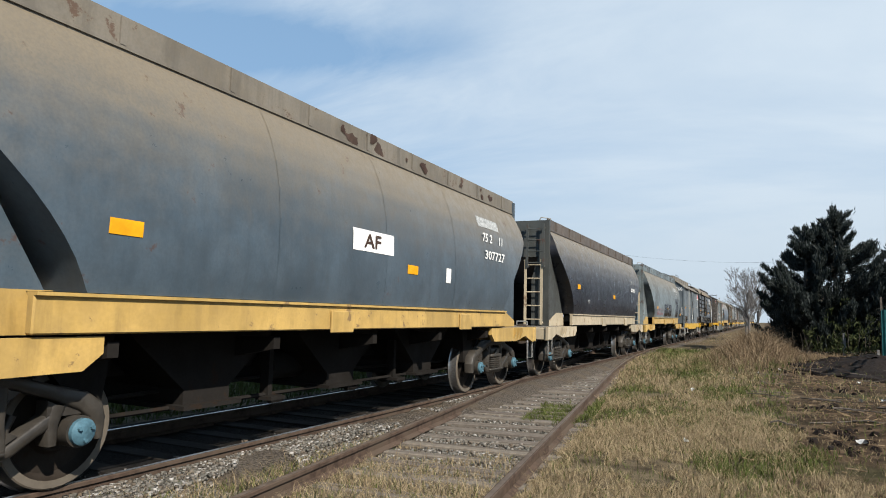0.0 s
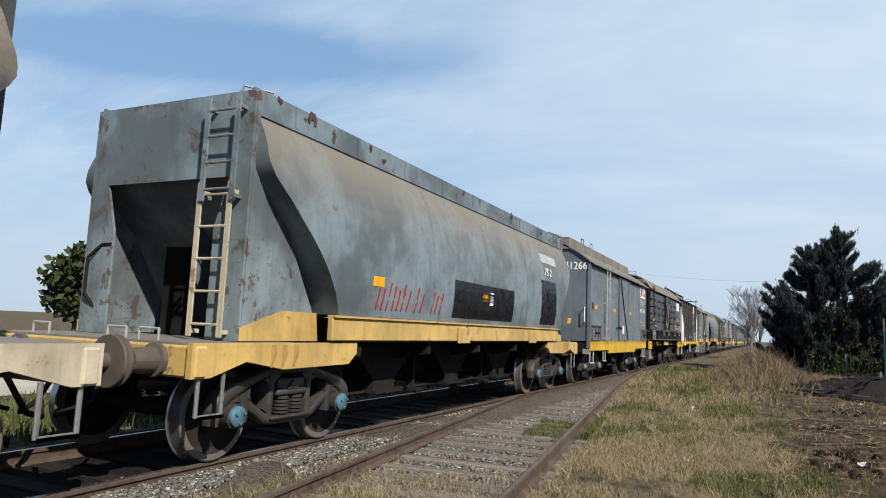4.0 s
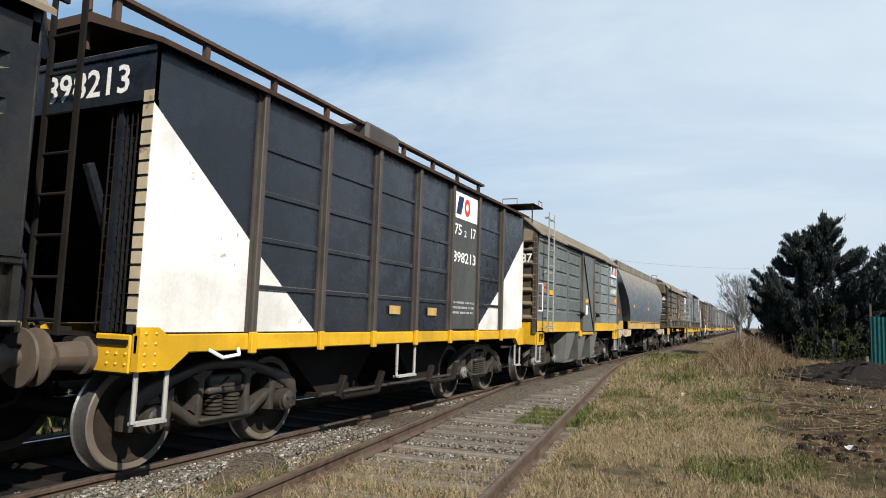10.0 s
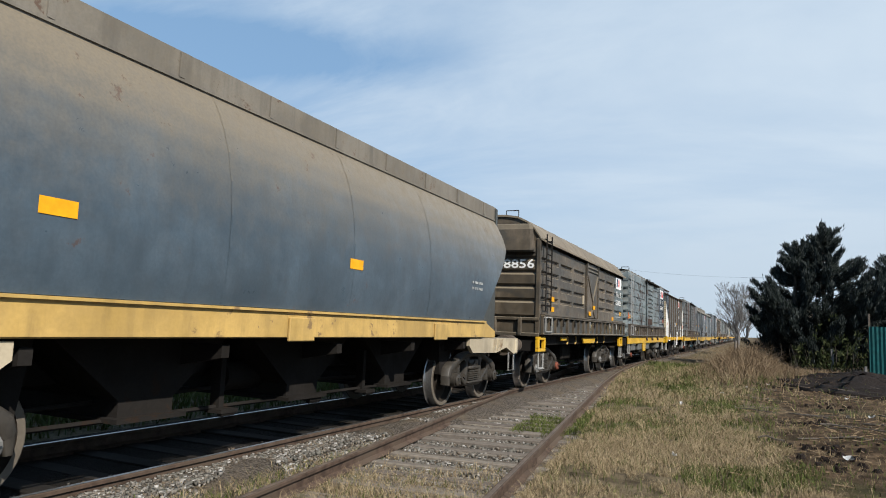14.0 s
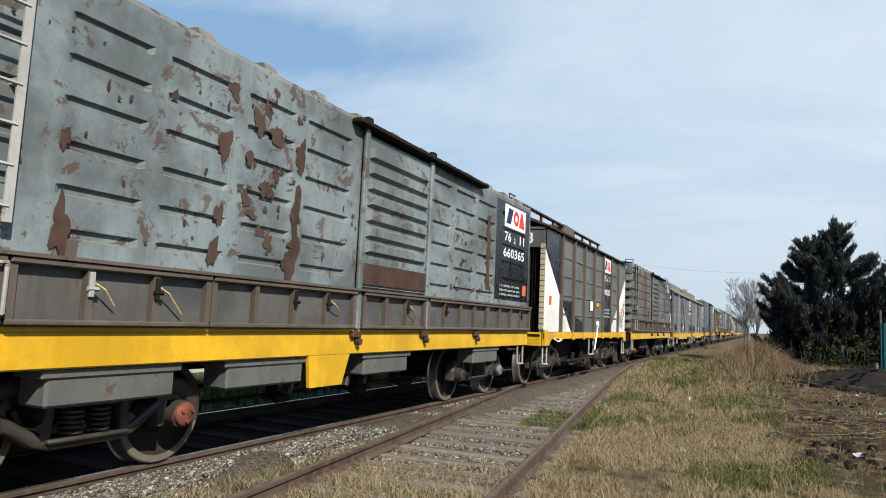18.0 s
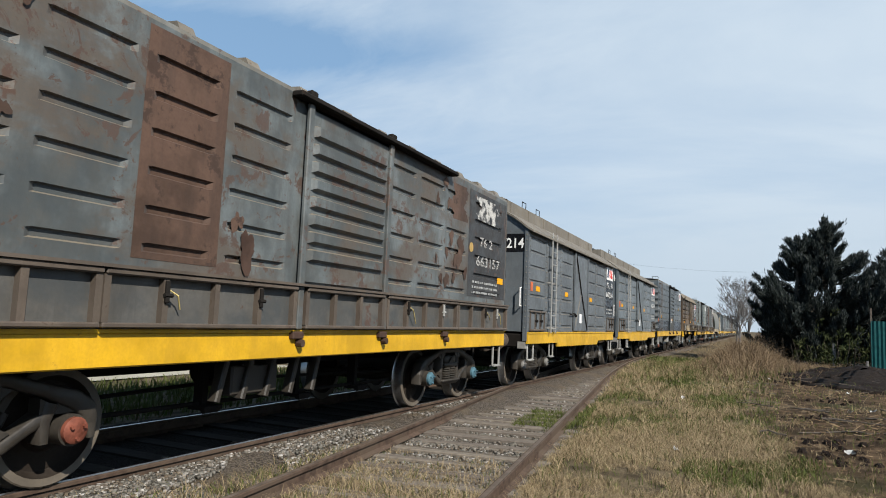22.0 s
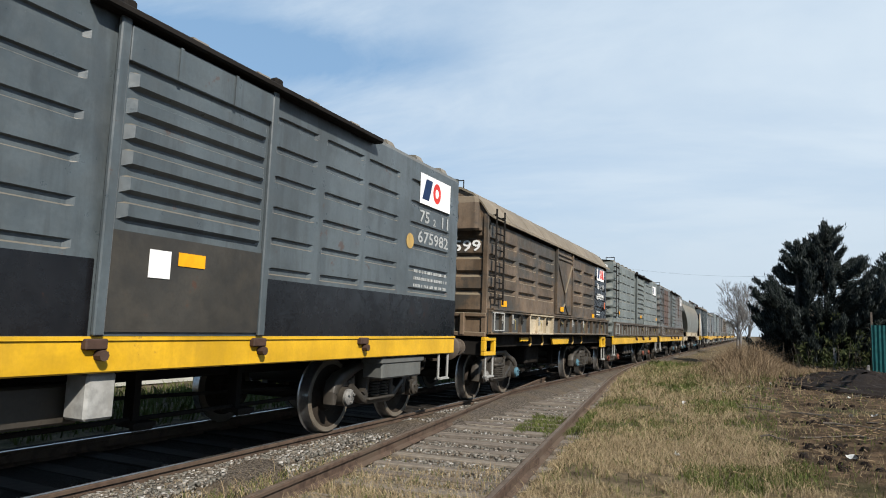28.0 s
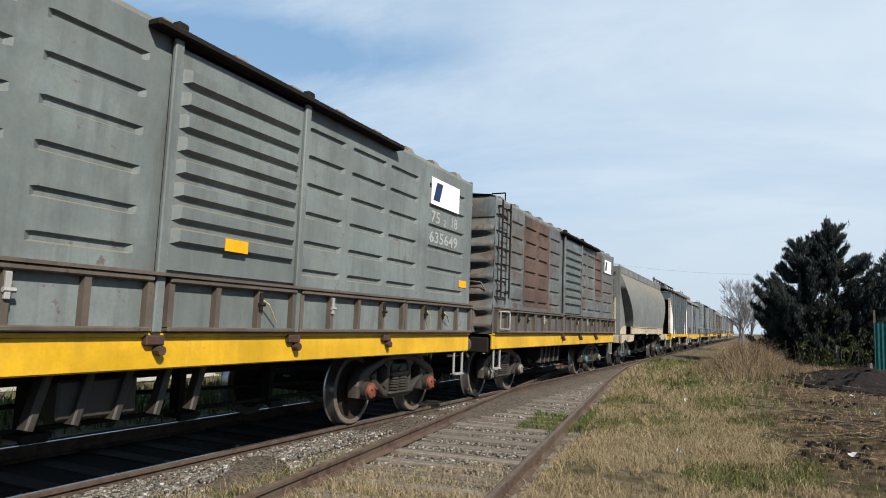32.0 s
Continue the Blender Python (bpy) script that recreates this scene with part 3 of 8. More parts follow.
def make_coupler():
    k = Kit()
    k.box(-0.11, 0.11, -0.32, 0.1, 0.88, 1.08, 0.02)
    k.tube([(0.02, -0.3, 0.98), (0.05, -0.42, 0.93), (-0.02, -0.5, 0.9)], 0.035, 8)
    k.tube([(-0.3, -0.02, 0.85), (-0.32, -0.2, 0.55), (-0.2, -0.42, 0.48), (-0.05, -0.5, 0.6)], 0.025, 6)
    k.tube([(0.32, -0.02, 0.85), (0.36, -0.15, 0.6), (0.3, -0.45, 0.5)], 0.02, 6)
    return k.mesh("coupler", M_UNDER, 40)


COUPLER_ME = make_coupler()


def step_iron(wagon, y, z0, z1, x=1.45, w=0.4, mat=None):
    """A U of bent bar under the sill, to climb up by."""
    k = Kit().tube([(x, y - w / 2, z1), (x, y - w / 2, z0), (x, y + w / 2, z0), (x, y + w / 2, z1)], 0.02, 6)
    k.box(x - 0.05, x + 0.04, y - w / 2, y + w / 2, z0 - 0.015, z0 + 0.01)
    return part("step", k, mat or M_RAILING, wagon)


def grab(wagon, y, z0, z1, x=1.49, mat=None):
    k = Kit().tube([(x, y, z0), (x + 0.09, y, z0), (x + 0.09, y, z1), (x, y, z1)], 0.014, 6)
    return part("grab_handle", k, mat or M_RAILING, wagon)


def ladder(wagon, y0, y1, z0, z1, x, mat, rungs, low_mat=None, step=None):
    k = Kit()
    for y in (y0, y1):
        k.box(x + 0.075, x + 0.09, y - 0.03, y + 0.03, z0, z1)
        for z in (z0 + 0.12, (z0 + z1) / 2, z1 - 0.12):
            k.box(x - 0.02, x + 0.08, y - 0.02, y + 0.02, z - 0.02, z + 0.02)
    lad = part("ladder", k, mat, wagon)
    for i in range(rungs):
        z = z0 + 0.1 + (z1 - z0 - 0.25) * i / (rungs - 1)
        part("rung", Kit().cyl((x + 0.085, y0, z), (x + 0.085, y1, z), 0.014, 6), low_mat or mat, lad)
    return lad


def end_ladder(wagon, x0, x1, z0, z1, y, mat, rungs):
    k = Kit()
    for x in (x0, x1):
        k.box(x - 0.03, x + 0.03, y - 0.11, y - 0.09, z0, z1)
        for z in (z0 + 0.05, z1 - 0.1):
            k.box(x - 0.02, x + 0.02, y - 0.1, y + 0.02, z - 0.02, z + 0.02)
    lad = part("ladder", k, mat, wagon)
    for i in range(rungs):
        z = z0 + 0.12 + (z1 - z0 - 0.25) * i / (rungs - 1)
        part("rung", Kit().cyl((x0, y - 0.1, z), (x1, y - 0.1, z), 0.014, 6), mat, lad)
    return lad


def underframe(wagon, L, bz, z_bottom=0.95, gear=True, caps=((0, 0), (0, 0)), beam_mat=None, over=0.0, detail=0):
    """Centre sill, cross bearers, end beams, buffers, couplers, brake gear and the two trucks. bz: truck centre from the wagon's middle."""
    k = Kit()
    k.box(-0.24, 0.24, -L / 2, L / 2, 0.72, 1.12, 0.02)
    n = 5
    for i in range(n):
        y = -L / 2 + 1.9 + (L - 3.8) * i / (n - 1)
        k.cut()
        k.prism([(-1.35, 1.12), (1.35, 1.12), (1.35, 1.0), (0.24, 0.8), (-0.24, 0.8), (-1.35, 1.0)], y - 0.05, y + 0.05, "y")
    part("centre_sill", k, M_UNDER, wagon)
    k = Kit()
    for s in (-1, 1):
        y = s * (L / 2 + over)
        k.cut()
        k.box(-1.42, 1.42, y - s * 0.14, y, 0.86, 1.14, 0.02)
    part("end_beam", k, beam_mat or M_UNDER, wagon)
    for s in (-1, 1):
        for q in (-1, 1):
            part("buffer", BUFFER_ME, M_UNDER, wagon, at=pose(q * 0.95, s * (L / 2 + over), 1.0, 0, 0, 0 if s < 0 else 180))
        part("coupler", COUPLER_ME, M_UNDER, wagon, at=pose(0, s * (L / 2 + over), 0, 0, 0, 0 if s < 0 else 180))
    bogie(wagon, -bz, caps[0])
    bogie(wagon, bz, caps[1])
    if detail:
        k = Kit()
        k.cyl((0.35, -0.9, 0.72), (0.35, -0.2, 0.72), 0.17, 14)
        k.cyl((0.35, -0.98, 0.72), (0.35, -0.12, 0.72), 0.11, 12)
        part("brake_cylinder", k, M_UNDER, wagon, smooth=40)
        k = Kit()
        k.tube([(0.75, -bz + 1.3, 0.45), (0.75, bz - 1.3, 0.45)], 0.022, 6)
        k.tube([(0.62, -bz + 1.2, 0.58), (0.3, -0.2, 0.6), (0.62, bz - 1.2, 0.55)], 0.02, 6)
        for y in (-1.3, 0.2, 1.5):
            k.box(0.68, 0.80, y - 0.035, y + 0.035, 0.42, 0.98)
            k.box(0.70, 0.92, y - 0.12, y + 0.12, 0.40, 0.44)
            k.cyl((0.88, y - 0.1, 0.40), (0.88, y + 0.1, 0.40), 0.035, 8)
        part("brake_rigging", k, M_UNDER, wagon)


def wagon_base(name, label, group="wagons of the train"):
    ob = new(name)
    ob.empty_display_size = 0.5
    return tagged(ob, label, "railway wagon", group)


def ribbed_side(k, x, s, cols, zs_ribs, z0, z1, depth, half=0.052, flat=0.02, ends=0.05):
    """One pressed side sheet. cols: list of (y0, y1) rib spans; ribs at zs_ribs, pressed in (+) or out (-)."""
    ys, mask = [], []
    lo, hi = cols[0][2], cols[-1][3]
    ys.append(lo)
    mask.append(0)
    for a, b, _, _ in cols:
        ys += [a - ends, a, b, b + ends]
        mask += [0, 1, 1, 0]
    ys.append(hi)
    mask.append(0)
    rows = [(z0, 0)]
    for z in sorted(zs_ribs):
        rows += [(z - half, 0), (z - half * 0.62, 1), (z + half * 0.72, 1), (z + half, 0)]
    rows.append((z1, 0))
    k.grid([[(s * (x - depth * m * r), y, z) for y, m in zip(ys, mask)] for z, r in rows])


def arch(x, xe, z_eave, z_top, n=12, flat=2.2):
    """z of an arched roof at x."""
    u = min(1.0, abs(x) / xe)
    return z_eave + (z_top - z_eave) * (1 - u ** flat)


def arched_roof(wagon, L, xe, z_eave, z_top, mat, lip=0.07, flat=2.2, n=14, over=0.06, name="roof"):
    k = Kit()
    xs = [-xe - lip] + [xe * math.sin(math.pi / 2 * (i / n * 2 - 1)) for i in range(n + 1)] + [xe + lip]
    zs = [z_eave - 0.05] + [arch(x, xe, z_eave, z_top, flat=flat) for x in xs[1:-1]] + [z_eave - 0.05]
    zs[1], zs[-2] = z_eave + 0.012, z_eave + 0.012
    top = [(x, z + 0.045) for x, z in zip(xs, zs)]
    low = [(x, z) for x, z in zip(xs, zs)]
    ya, yb = -L / 2 - over, L / 2 + over
    k.grid([[(x, y, z) for x, z in top] for y in (ya, yb)])
    k.grid([[(x, y, z) for x, z in low] for y in (ya, yb)])
    for y in (ya, yb):
        k.grid([[(x, y, z) for x, z in top], [(x, y, z) for x, z in low]])
    for i in (0, -1):
        k.grid([[(top[i][0], y, top[i][1]) for y in (ya, yb)], [(low[i][0], y, low[i][1]) for y in (ya, yb)]])
    roof = part(name, k, mat, wagon, smooth=32)
    m = int(L / 1.15)
    seam = Kit().grid([[(x * 1.003, d, z + h) for x, z in top] for d, h in ((-0.03, 0.0), (-0.015, 0.007), (0.015, 0.007), (0.03, 0.0))]).mesh("roof_seam", mat, 32)
    for j in range(1, m):
        part("roof_seam", seam, mat, roof, at=pose(0, -L / 2 + L * j / m, 0))
    return roof


def arched_end(k, s, L, xe, z0, z_eave, z_top, t=0.05, flat=2.2, inset=0.0):
    xs = [xe * math.sin(math.pi / 2 * (i / 12 * 2 - 1)) for i in range(13)]
    poly = [(-xe, z0), (xe, z0)] + [(x, arch(x, xe, z_eave, z_top, flat=flat)) for x in reversed(xs)]
    y = s * (L / 2 - inset)
    k.prism(poly, y - s * t, y, "y")


def rivets(k, pts, axis="x", r=0.019, h=0.016):
    """Low domed rivet heads. pts: places on the sheet; axis: the way they stick out, 'x' or '-y'."""
    for x, y, z in pts:
        if axis == "x":
            ring = [(x, y + r * c, z + r * s) for c, s in ((1, 0), (0, 1), (-1, 0), (0, -1))]
            k.add(ring + [(x + h, y, z)], [(0, 1, 4), (1, 2, 4), (2, 3, 4), (3, 0, 4)])
        else:
            ring = [(x + r * c, y, z + r * s) for c, s in ((1, 0), (0, 1), (-1, 0), (0, -1))]
            k.add(ring + [(x, y - h, z)], [(0, 1, 4), (1, 2, 4), (2, 3, 4), (3, 0, 4)])


def drop_panels(wagon, spans, z0, z1, x, mat, frame_mat, seed=0, odd=None):
    """Hinged grain doors low on the side: each a framed flap with sunk fields, stiffeners and latches."""
    rnd = random.Random(seed)
    for i, (a, b, fields) in enumerate(spans):
        pm = (odd or {}).get(i, mat)
        k = Kit()
        k.box(x - 0.01, x + 0.012, a, b, z0, z1)
        flap = part("drop_panel", k, pm, wagon, "cream painted drop panel" if pm is M_CREAM else "")
        k = Kit()
        k.box(x + 0.0, x + 0.09, a, b, z1 - 0.045, z1, 0.01)
        k.box(x + 0.0, x + 0.085, a, b, z0, z0 + 0.04, 0.01)
        for j in range(fields + 1):
            y = a + (b - a) * j / fields
            y = min(max(y, a + 0.025), b - 0.025)
            k.box(x + 0.012, x + 0.07, y - 0.028, y + 0.028, z0 + 0.04, z1 - 0.045)
        part("panel_frame", k, pm if pm is not mat else frame_mat, flap)
        for j in range(1, fields):
            if rnd.random() < 0.7:
                y = a + (b - a) * j / fields
                k = Kit()
                k.box(x + 0.07, x + 0.095, y - 0.02, y + 0.02, z0 + 0.2, z1 - 0.06, 0.005)
                k.cyl((x + 0.085, y - 0.03, z0 + 0.26), (x + 0.085, y + 0.05, z0 + 0.26), 0.018, 6)
                if rnd.random() < 0.6:
                    tie = Kit().tube([(x + 0.09, y + 0.02, z0 + 0.30), (x + 0.105, y + 0.09, z0 + 0.26), (x + 0.06, y + rnd.uniform(0.16, 0.3), z0 + rnd.uniform(0.06, 0.2))], 0.007, 5)
                    part("tie_cord", tie, M_STRAP, flap, "pale yellow tie cord")
                part("latch", k, M_UNDER if rnd.random() < 0.6 else M_RAILING, flap)
    a = spans[0][0] + 0.05
    k = Kit().tube([(x + 0.11, a, z0 + 0.07), (x + 0.11, a + 0.50, z0 + 0.07), (x + 0.11, a + 0.50, z1 - 0.05), (x + 0.11, a, z1 - 0.05), (x + 0.11, a, z0 + 0.07)], 0.014, 6)
    for y in (a, a + 0.50):
        k.box(x + 0.05, x + 0.11, y - 0.012, y + 0.012, z1 - 0.06, z1 - 0.035)
    part("grab_bar", k, M_RAILING, wagon, "pale grab bar round the first drop panel")
    k = Kit()
    k.box(x - 0.02, x + 0.105, spans[0][0], spans[-1][1], z1 + 0.004, z1 + 0.03)
    part("panel_ledge", k, frame_mat, wagon)

# ---- ground, track and what grows there ----
def value_noise(x, y, s, seed=0.0):
    return noise.noise(Vector((x * s + seed, y * s - seed, seed * 0.37)))


SID = math.tan(radians(7.36))


def sid_x(y):
    """x of the siding's right rail; it runs straight into the turnout and bends into the main line."""
    if y <= 17:
        return -2.343 - SID * (y - 8)
    x17 = -2.343 - SID * 9
    s = min(y, 39.6) - 17
    x = x17 - SID * s + SID * s * s / (2 * 22.6)
    return x


def ground_z(x, y):
    z = -0.22 + 0.05 * value_noise(x, y, 0.35, 3.1) + 0.025 * value_noise(x, y, 1.3, 7.7)
    u = (x - sid_x(y) - 0.04) / 0.3
    if x < sid_x(y) + 0.04 and x > -8.6:
        z = min(z, -0.19)
    elif x > -8.6:
        u = min(1.0, u)
        z = (1 - u) * min(z, -0.19) + u * (z + 0.11)
    # long low bank of dry scrub and a heap of dark soil on the right
    z += 0.50 * math.exp(-(((x + 0.3) / 1.2) ** 2 + ((y - 29) / 6.0) ** 2))
    z += 0.42 * math.exp(-(((x - 2.9) / 1.7) ** 2 + ((y - 24.5) / 2.8) ** 2))
    z += 0.25 * math.exp(-(((x - 2.6) / 1.5) ** 2 + ((y - 12) / 3.0) ** 2))
    return z


def steps(lo, hi, fine_lo, fine_hi, fine, grow=1.22):
    a = list(np.arange(fine_lo, fine_hi + 1e-6, fine))
    d, v = fine, fine_hi
    while v < hi:
        d *= grow
        v += d
        a.append(min(v, hi))
    d, v = fine, fine_lo
    while v > lo:
        d *= grow
        v -= d
        a.insert(0, max(v, lo))
    return a


M_GROUND, nt, b = nodes_of("dry_ground")
v = coords(nt)
n1, n2, n3 = tex_noise(nt, v, 0.35, 5, 0.62), tex_noise(nt, v, 2.6, 6, 0.7), tex_noise(nt, v, 30.0, 4, 0.7)
sx = nt.nodes.new("ShaderNodeSeparateXYZ")
nt.links.new(v, sx.inputs[0])
c = mixc(nt, ramp(nt, n2, 0.34, 0.6), (0.07, 0.052, 0.032), (0.19, 0.148, 0.092))
bare = ramp(nt, mul(nt, mul(nt, n1, 3.4), mul(nt, sx.outputs["X"], 0.55), "ADD"), 1.45, 1.95)
c = mixc(nt, mul(nt, bare, 0.95), c, mixc(nt, ramp(nt, n2, 0.4, 0.65), (0.036, 0.023, 0.014), (0.15, 0.098, 0.058)))
c = mixc(nt, ramp(nt, n1, 0.52, 0.66, 0, 0.6), c, (0.06, 0.066, 0.027))
c = mixc(nt, ramp(nt, n3, 0.35, 0.7, 0, 0.55), c, (0.045, 0.035, 0.022))
nt.links.new(c, b.inputs["Base Color"])
b.inputs["Roughness"].default_value = 0.95
b.inputs["Specular IOR Level"].default_value = 0.05
bump(nt, b, mul(nt, n3, n2, "ADD"), 0.8, 0.04)

M_BALLASTBED, nt, b = nodes_of("ballast_bed")
v = coords(nt)
n1, n2 = tex_noise(nt, v, 1.1, 5, 0.65), tex_noise(nt, v, 34.0, 4, 0.75)
c = mixc(nt, ramp(nt, n2, 0.38, 0.64), (0.045, 0.036, 0.029), (0.20, 0.172, 0.142))
c = mixc(nt, ramp(nt, n1, 0.45, 0.66, 0, 0.7), c, (0.16, 0.125, 0.085))
nt.links.new(c, b.inputs["Base Color"])
b.inputs["Roughness"].default_value = 0.95
b.inputs["Specular IOR Level"].default_value = 0.05
bump(nt, b, n2, 1.0, 0.05)

# main-line ballast coloured near black: the shade under the train is in it
M_SHADEBED, nt, b = nodes_of("shaded_ballast_bed")
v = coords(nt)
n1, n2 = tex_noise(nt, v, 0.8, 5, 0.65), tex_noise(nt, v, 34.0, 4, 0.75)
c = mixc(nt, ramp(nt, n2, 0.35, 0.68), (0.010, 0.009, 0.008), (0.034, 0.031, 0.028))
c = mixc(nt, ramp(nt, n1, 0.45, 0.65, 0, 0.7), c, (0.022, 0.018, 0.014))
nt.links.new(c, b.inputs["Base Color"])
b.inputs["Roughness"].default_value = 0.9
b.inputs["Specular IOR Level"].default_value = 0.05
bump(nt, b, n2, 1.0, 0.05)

M_STONE = per_piece("ballast_stone", [(0.06, 0.053, 0.045), (0.15, 0.143, 0.122), (0.22, 0.205, 0.18), (0.13, 0.10, 0.072), (0.46, 0.44, 0.41)], 0.9, 0.3)
M_RAILSIDE = plain("rail_rust", (0.082, 0.055, 0.040), 0.85, 0.1, 0.4, 9, 0.3, (0.10, 0.072, 0.052))
M_RAILTOP = plain("rail_worn_top", (0.38, 0.37, 0.36), 0.3, 0.9, 0.12, 6, 0.05)
M_RAILDULL = plain("rail_dull_top", (0.15, 0.115, 0.088), 0.55, 0.3, 0.3, 7, 0.15)
M_SLEEPER = per_piece("weathered_sleeper", [(0.10, 0.085, 0.07), (0.22, 0.19, 0.155), (0.135, 0.115, 0.10), (0.28, 0.245, 0.20)], 0.9, 0.6, 12)
# main-line sleepers, the train's shade likewise put into their colour
M_SHADESLEEPER = per_piece("shaded_sleeper", [(0.014, 0.012, 0.010), (0.03, 0.026, 0.022), (0.02, 0.017, 0.014)], 0.85, 0.5, 12)
M_STRAW = per_piece("dry_straw", [(0.285, 0.215, 0.125), (0.43, 0.345, 0.21), (0.172, 0.122, 0.069), (0.355, 0.277, 0.165)], 0.8, 0)
M_BLADE = per_piece("green_blade", [(0.062, 0.084, 0.020), (0.095, 0.118, 0.029), (0.14, 0.142, 0.05), (0.05, 0.064, 0.018)], 0.7, 0)
M_SCRUB = per_piece("dead_scrub", [(0.17, 0.115, 0.068), (0.26, 0.19, 0.115), (0.10, 0.066, 0.04), (0.32, 0.245, 0.16)], 0.85, 0)
M_NEEDLE = per_piece("dark_needles", [(0.012, 0.017, 0.015), (0.024, 0.032, 0.029), (0.085, 0.098, 0.096), (0.014, 0.02, 0.015)], 0.65, 0)
M_SHRUB = per_piece("hedge_leaf", [(0.022, 0.034, 0.012), (0.045, 0.055, 0.02), (0.075, 0.08, 0.032)], 0.65, 0)
M_BARK = plain("bark", (0.10, 0.085, 0.07), 0.95, 0, 0.4, 14, 0.8)
M_TWIG = plain("bare_twig", (0.17, 0.162, 0.155), 0.9, 0, 0.3, 14, 0.2)
M_SOIL = plain("dark_soil", (0.014, 0.009, 0.0062), 0.95, 0, 0.45, 9, 1.0, (0.018, 0.013, 0.01), dist=0.05)
M_TEAL = plain("teal_sheet", (0.004, 0.055, 0.058), 0.6, 0, 0.25, 5, 0.2)
M_ROAD = plain("pale_road", (0.42, 0.385, 0.31), 0.95, 0, 0.15, 4, 0.4, (0.36, 0.33, 0.26))
M_LITTER = plain("litter_white", (0.55, 0.55, 0.53), 0.6, 0, 0.2, 12, 0.1)


def build_ground():
    xs = steps(-420, 420, -8, 5, 0.15)
    ys = steps(-120, 1400, 2, 34, 0.25)
    k = Kit().grid([[(x, y, ground_z(x, y)) for x in xs] for y in ys])
    tagged(part("ground", k, M_GROUND, smooth=180), "dry ground with straw, soil and weeds", "ground", kind="structure")
    k = Kit()
    ys = [-40 + i * 1.0 for i in range(110)] + [70 + i * 15 for i in range(30)]
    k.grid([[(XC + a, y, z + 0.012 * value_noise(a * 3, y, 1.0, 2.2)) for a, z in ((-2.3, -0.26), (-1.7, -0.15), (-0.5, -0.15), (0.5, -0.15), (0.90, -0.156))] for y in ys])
    k2 = Kit().grid([[(XC + a, y, z + 0.012 * value_noise(a * 3, y, 1.0, 2.2)) for a, z in ((0.90, -0.152), (0.95, -0.075), (1.1, -0.062), (1.42, -0.085), (1.85, -0.235))] for y in ys])
    tagged(part("ballast_shoulder", k2, M_BALLASTBED, smooth=180), "grey gravel shoulder of the main line", "gravel", kind="structure")
    tagged(part("ballast_bed", k, M_SHADEBED, smooth=180), "gravel bed of the main line, darkened for the train's shade", "gravel", kind="structure")
    k = Kit()
    ys = [-10 + i * 0.3 for i in range(137)]
    k.grid([[(sid_x(y) + a, y, z + 0.022 * value_noise(a * 2.3, y, 1.3, 5.2)) for a, z in ((-2.5, -0.26), (-2.25, -0.19), (-1.85, -0.17), (-1.7, -0.185), (-1.4, -0.19), (-1.1, -0.195), (-0.8, -0.194), (-0.5, -0.195), (-0.2, -0.19), (0.0, -0.18), (0.22, -0.235))] for y in ys])
    tagged(part("ballast_bed_siding", k, M_BALLASTBED, smooth=180), "grey gravel bed of the siding", "gravel", kind="structure")
    k = Kit()
    ys = [-120 + i * 20 for i in range(46)]
    k.grid([[(x + 0.8 * value_noise(y, x, 0.02), y, ground_z(x, y) + 0.03) for x in (-18.5, -16.5, -14.5, -12.6)] for y in ys])
    tagged(part("dirt_road", k, M_ROAD, smooth=180), "pale dirt road beyond the track", "road", kind="structure")


RAIL = [(-0.065, -0.15), (0.065, -0.15), (0.06, -0.135), (0.012, -0.115), (0.012, -0.045), (0.034, -0.035), (0.035, -0.006), (0.03, 0.0), (-0.03, 0.0), (-0.035, -0.006), (-0.034, -0.035), (-0.012, -0.045), (-0.012, -0.115), (-0.06, -0.135)]


def rail(track, path, top):
    """A rail of true section along a path of (x, y)."""
    k = Kit()
    ring = RAIL + [RAIL[0]]
    k.grid([[(x + a, y, z) for a, z in ring] for x, y in path])
    r = part("rail", k, M_RAILSIDE, track)
    k = Kit().grid([[(x + a, y, z + 0.001) for a, z in ((0.022, -0.0002), (0.02, 0.0008), (-0.02, 0.0008), (-0.022, -0.0002))] for x, y in path])
    part("rail_head", k, top, r)
    return r


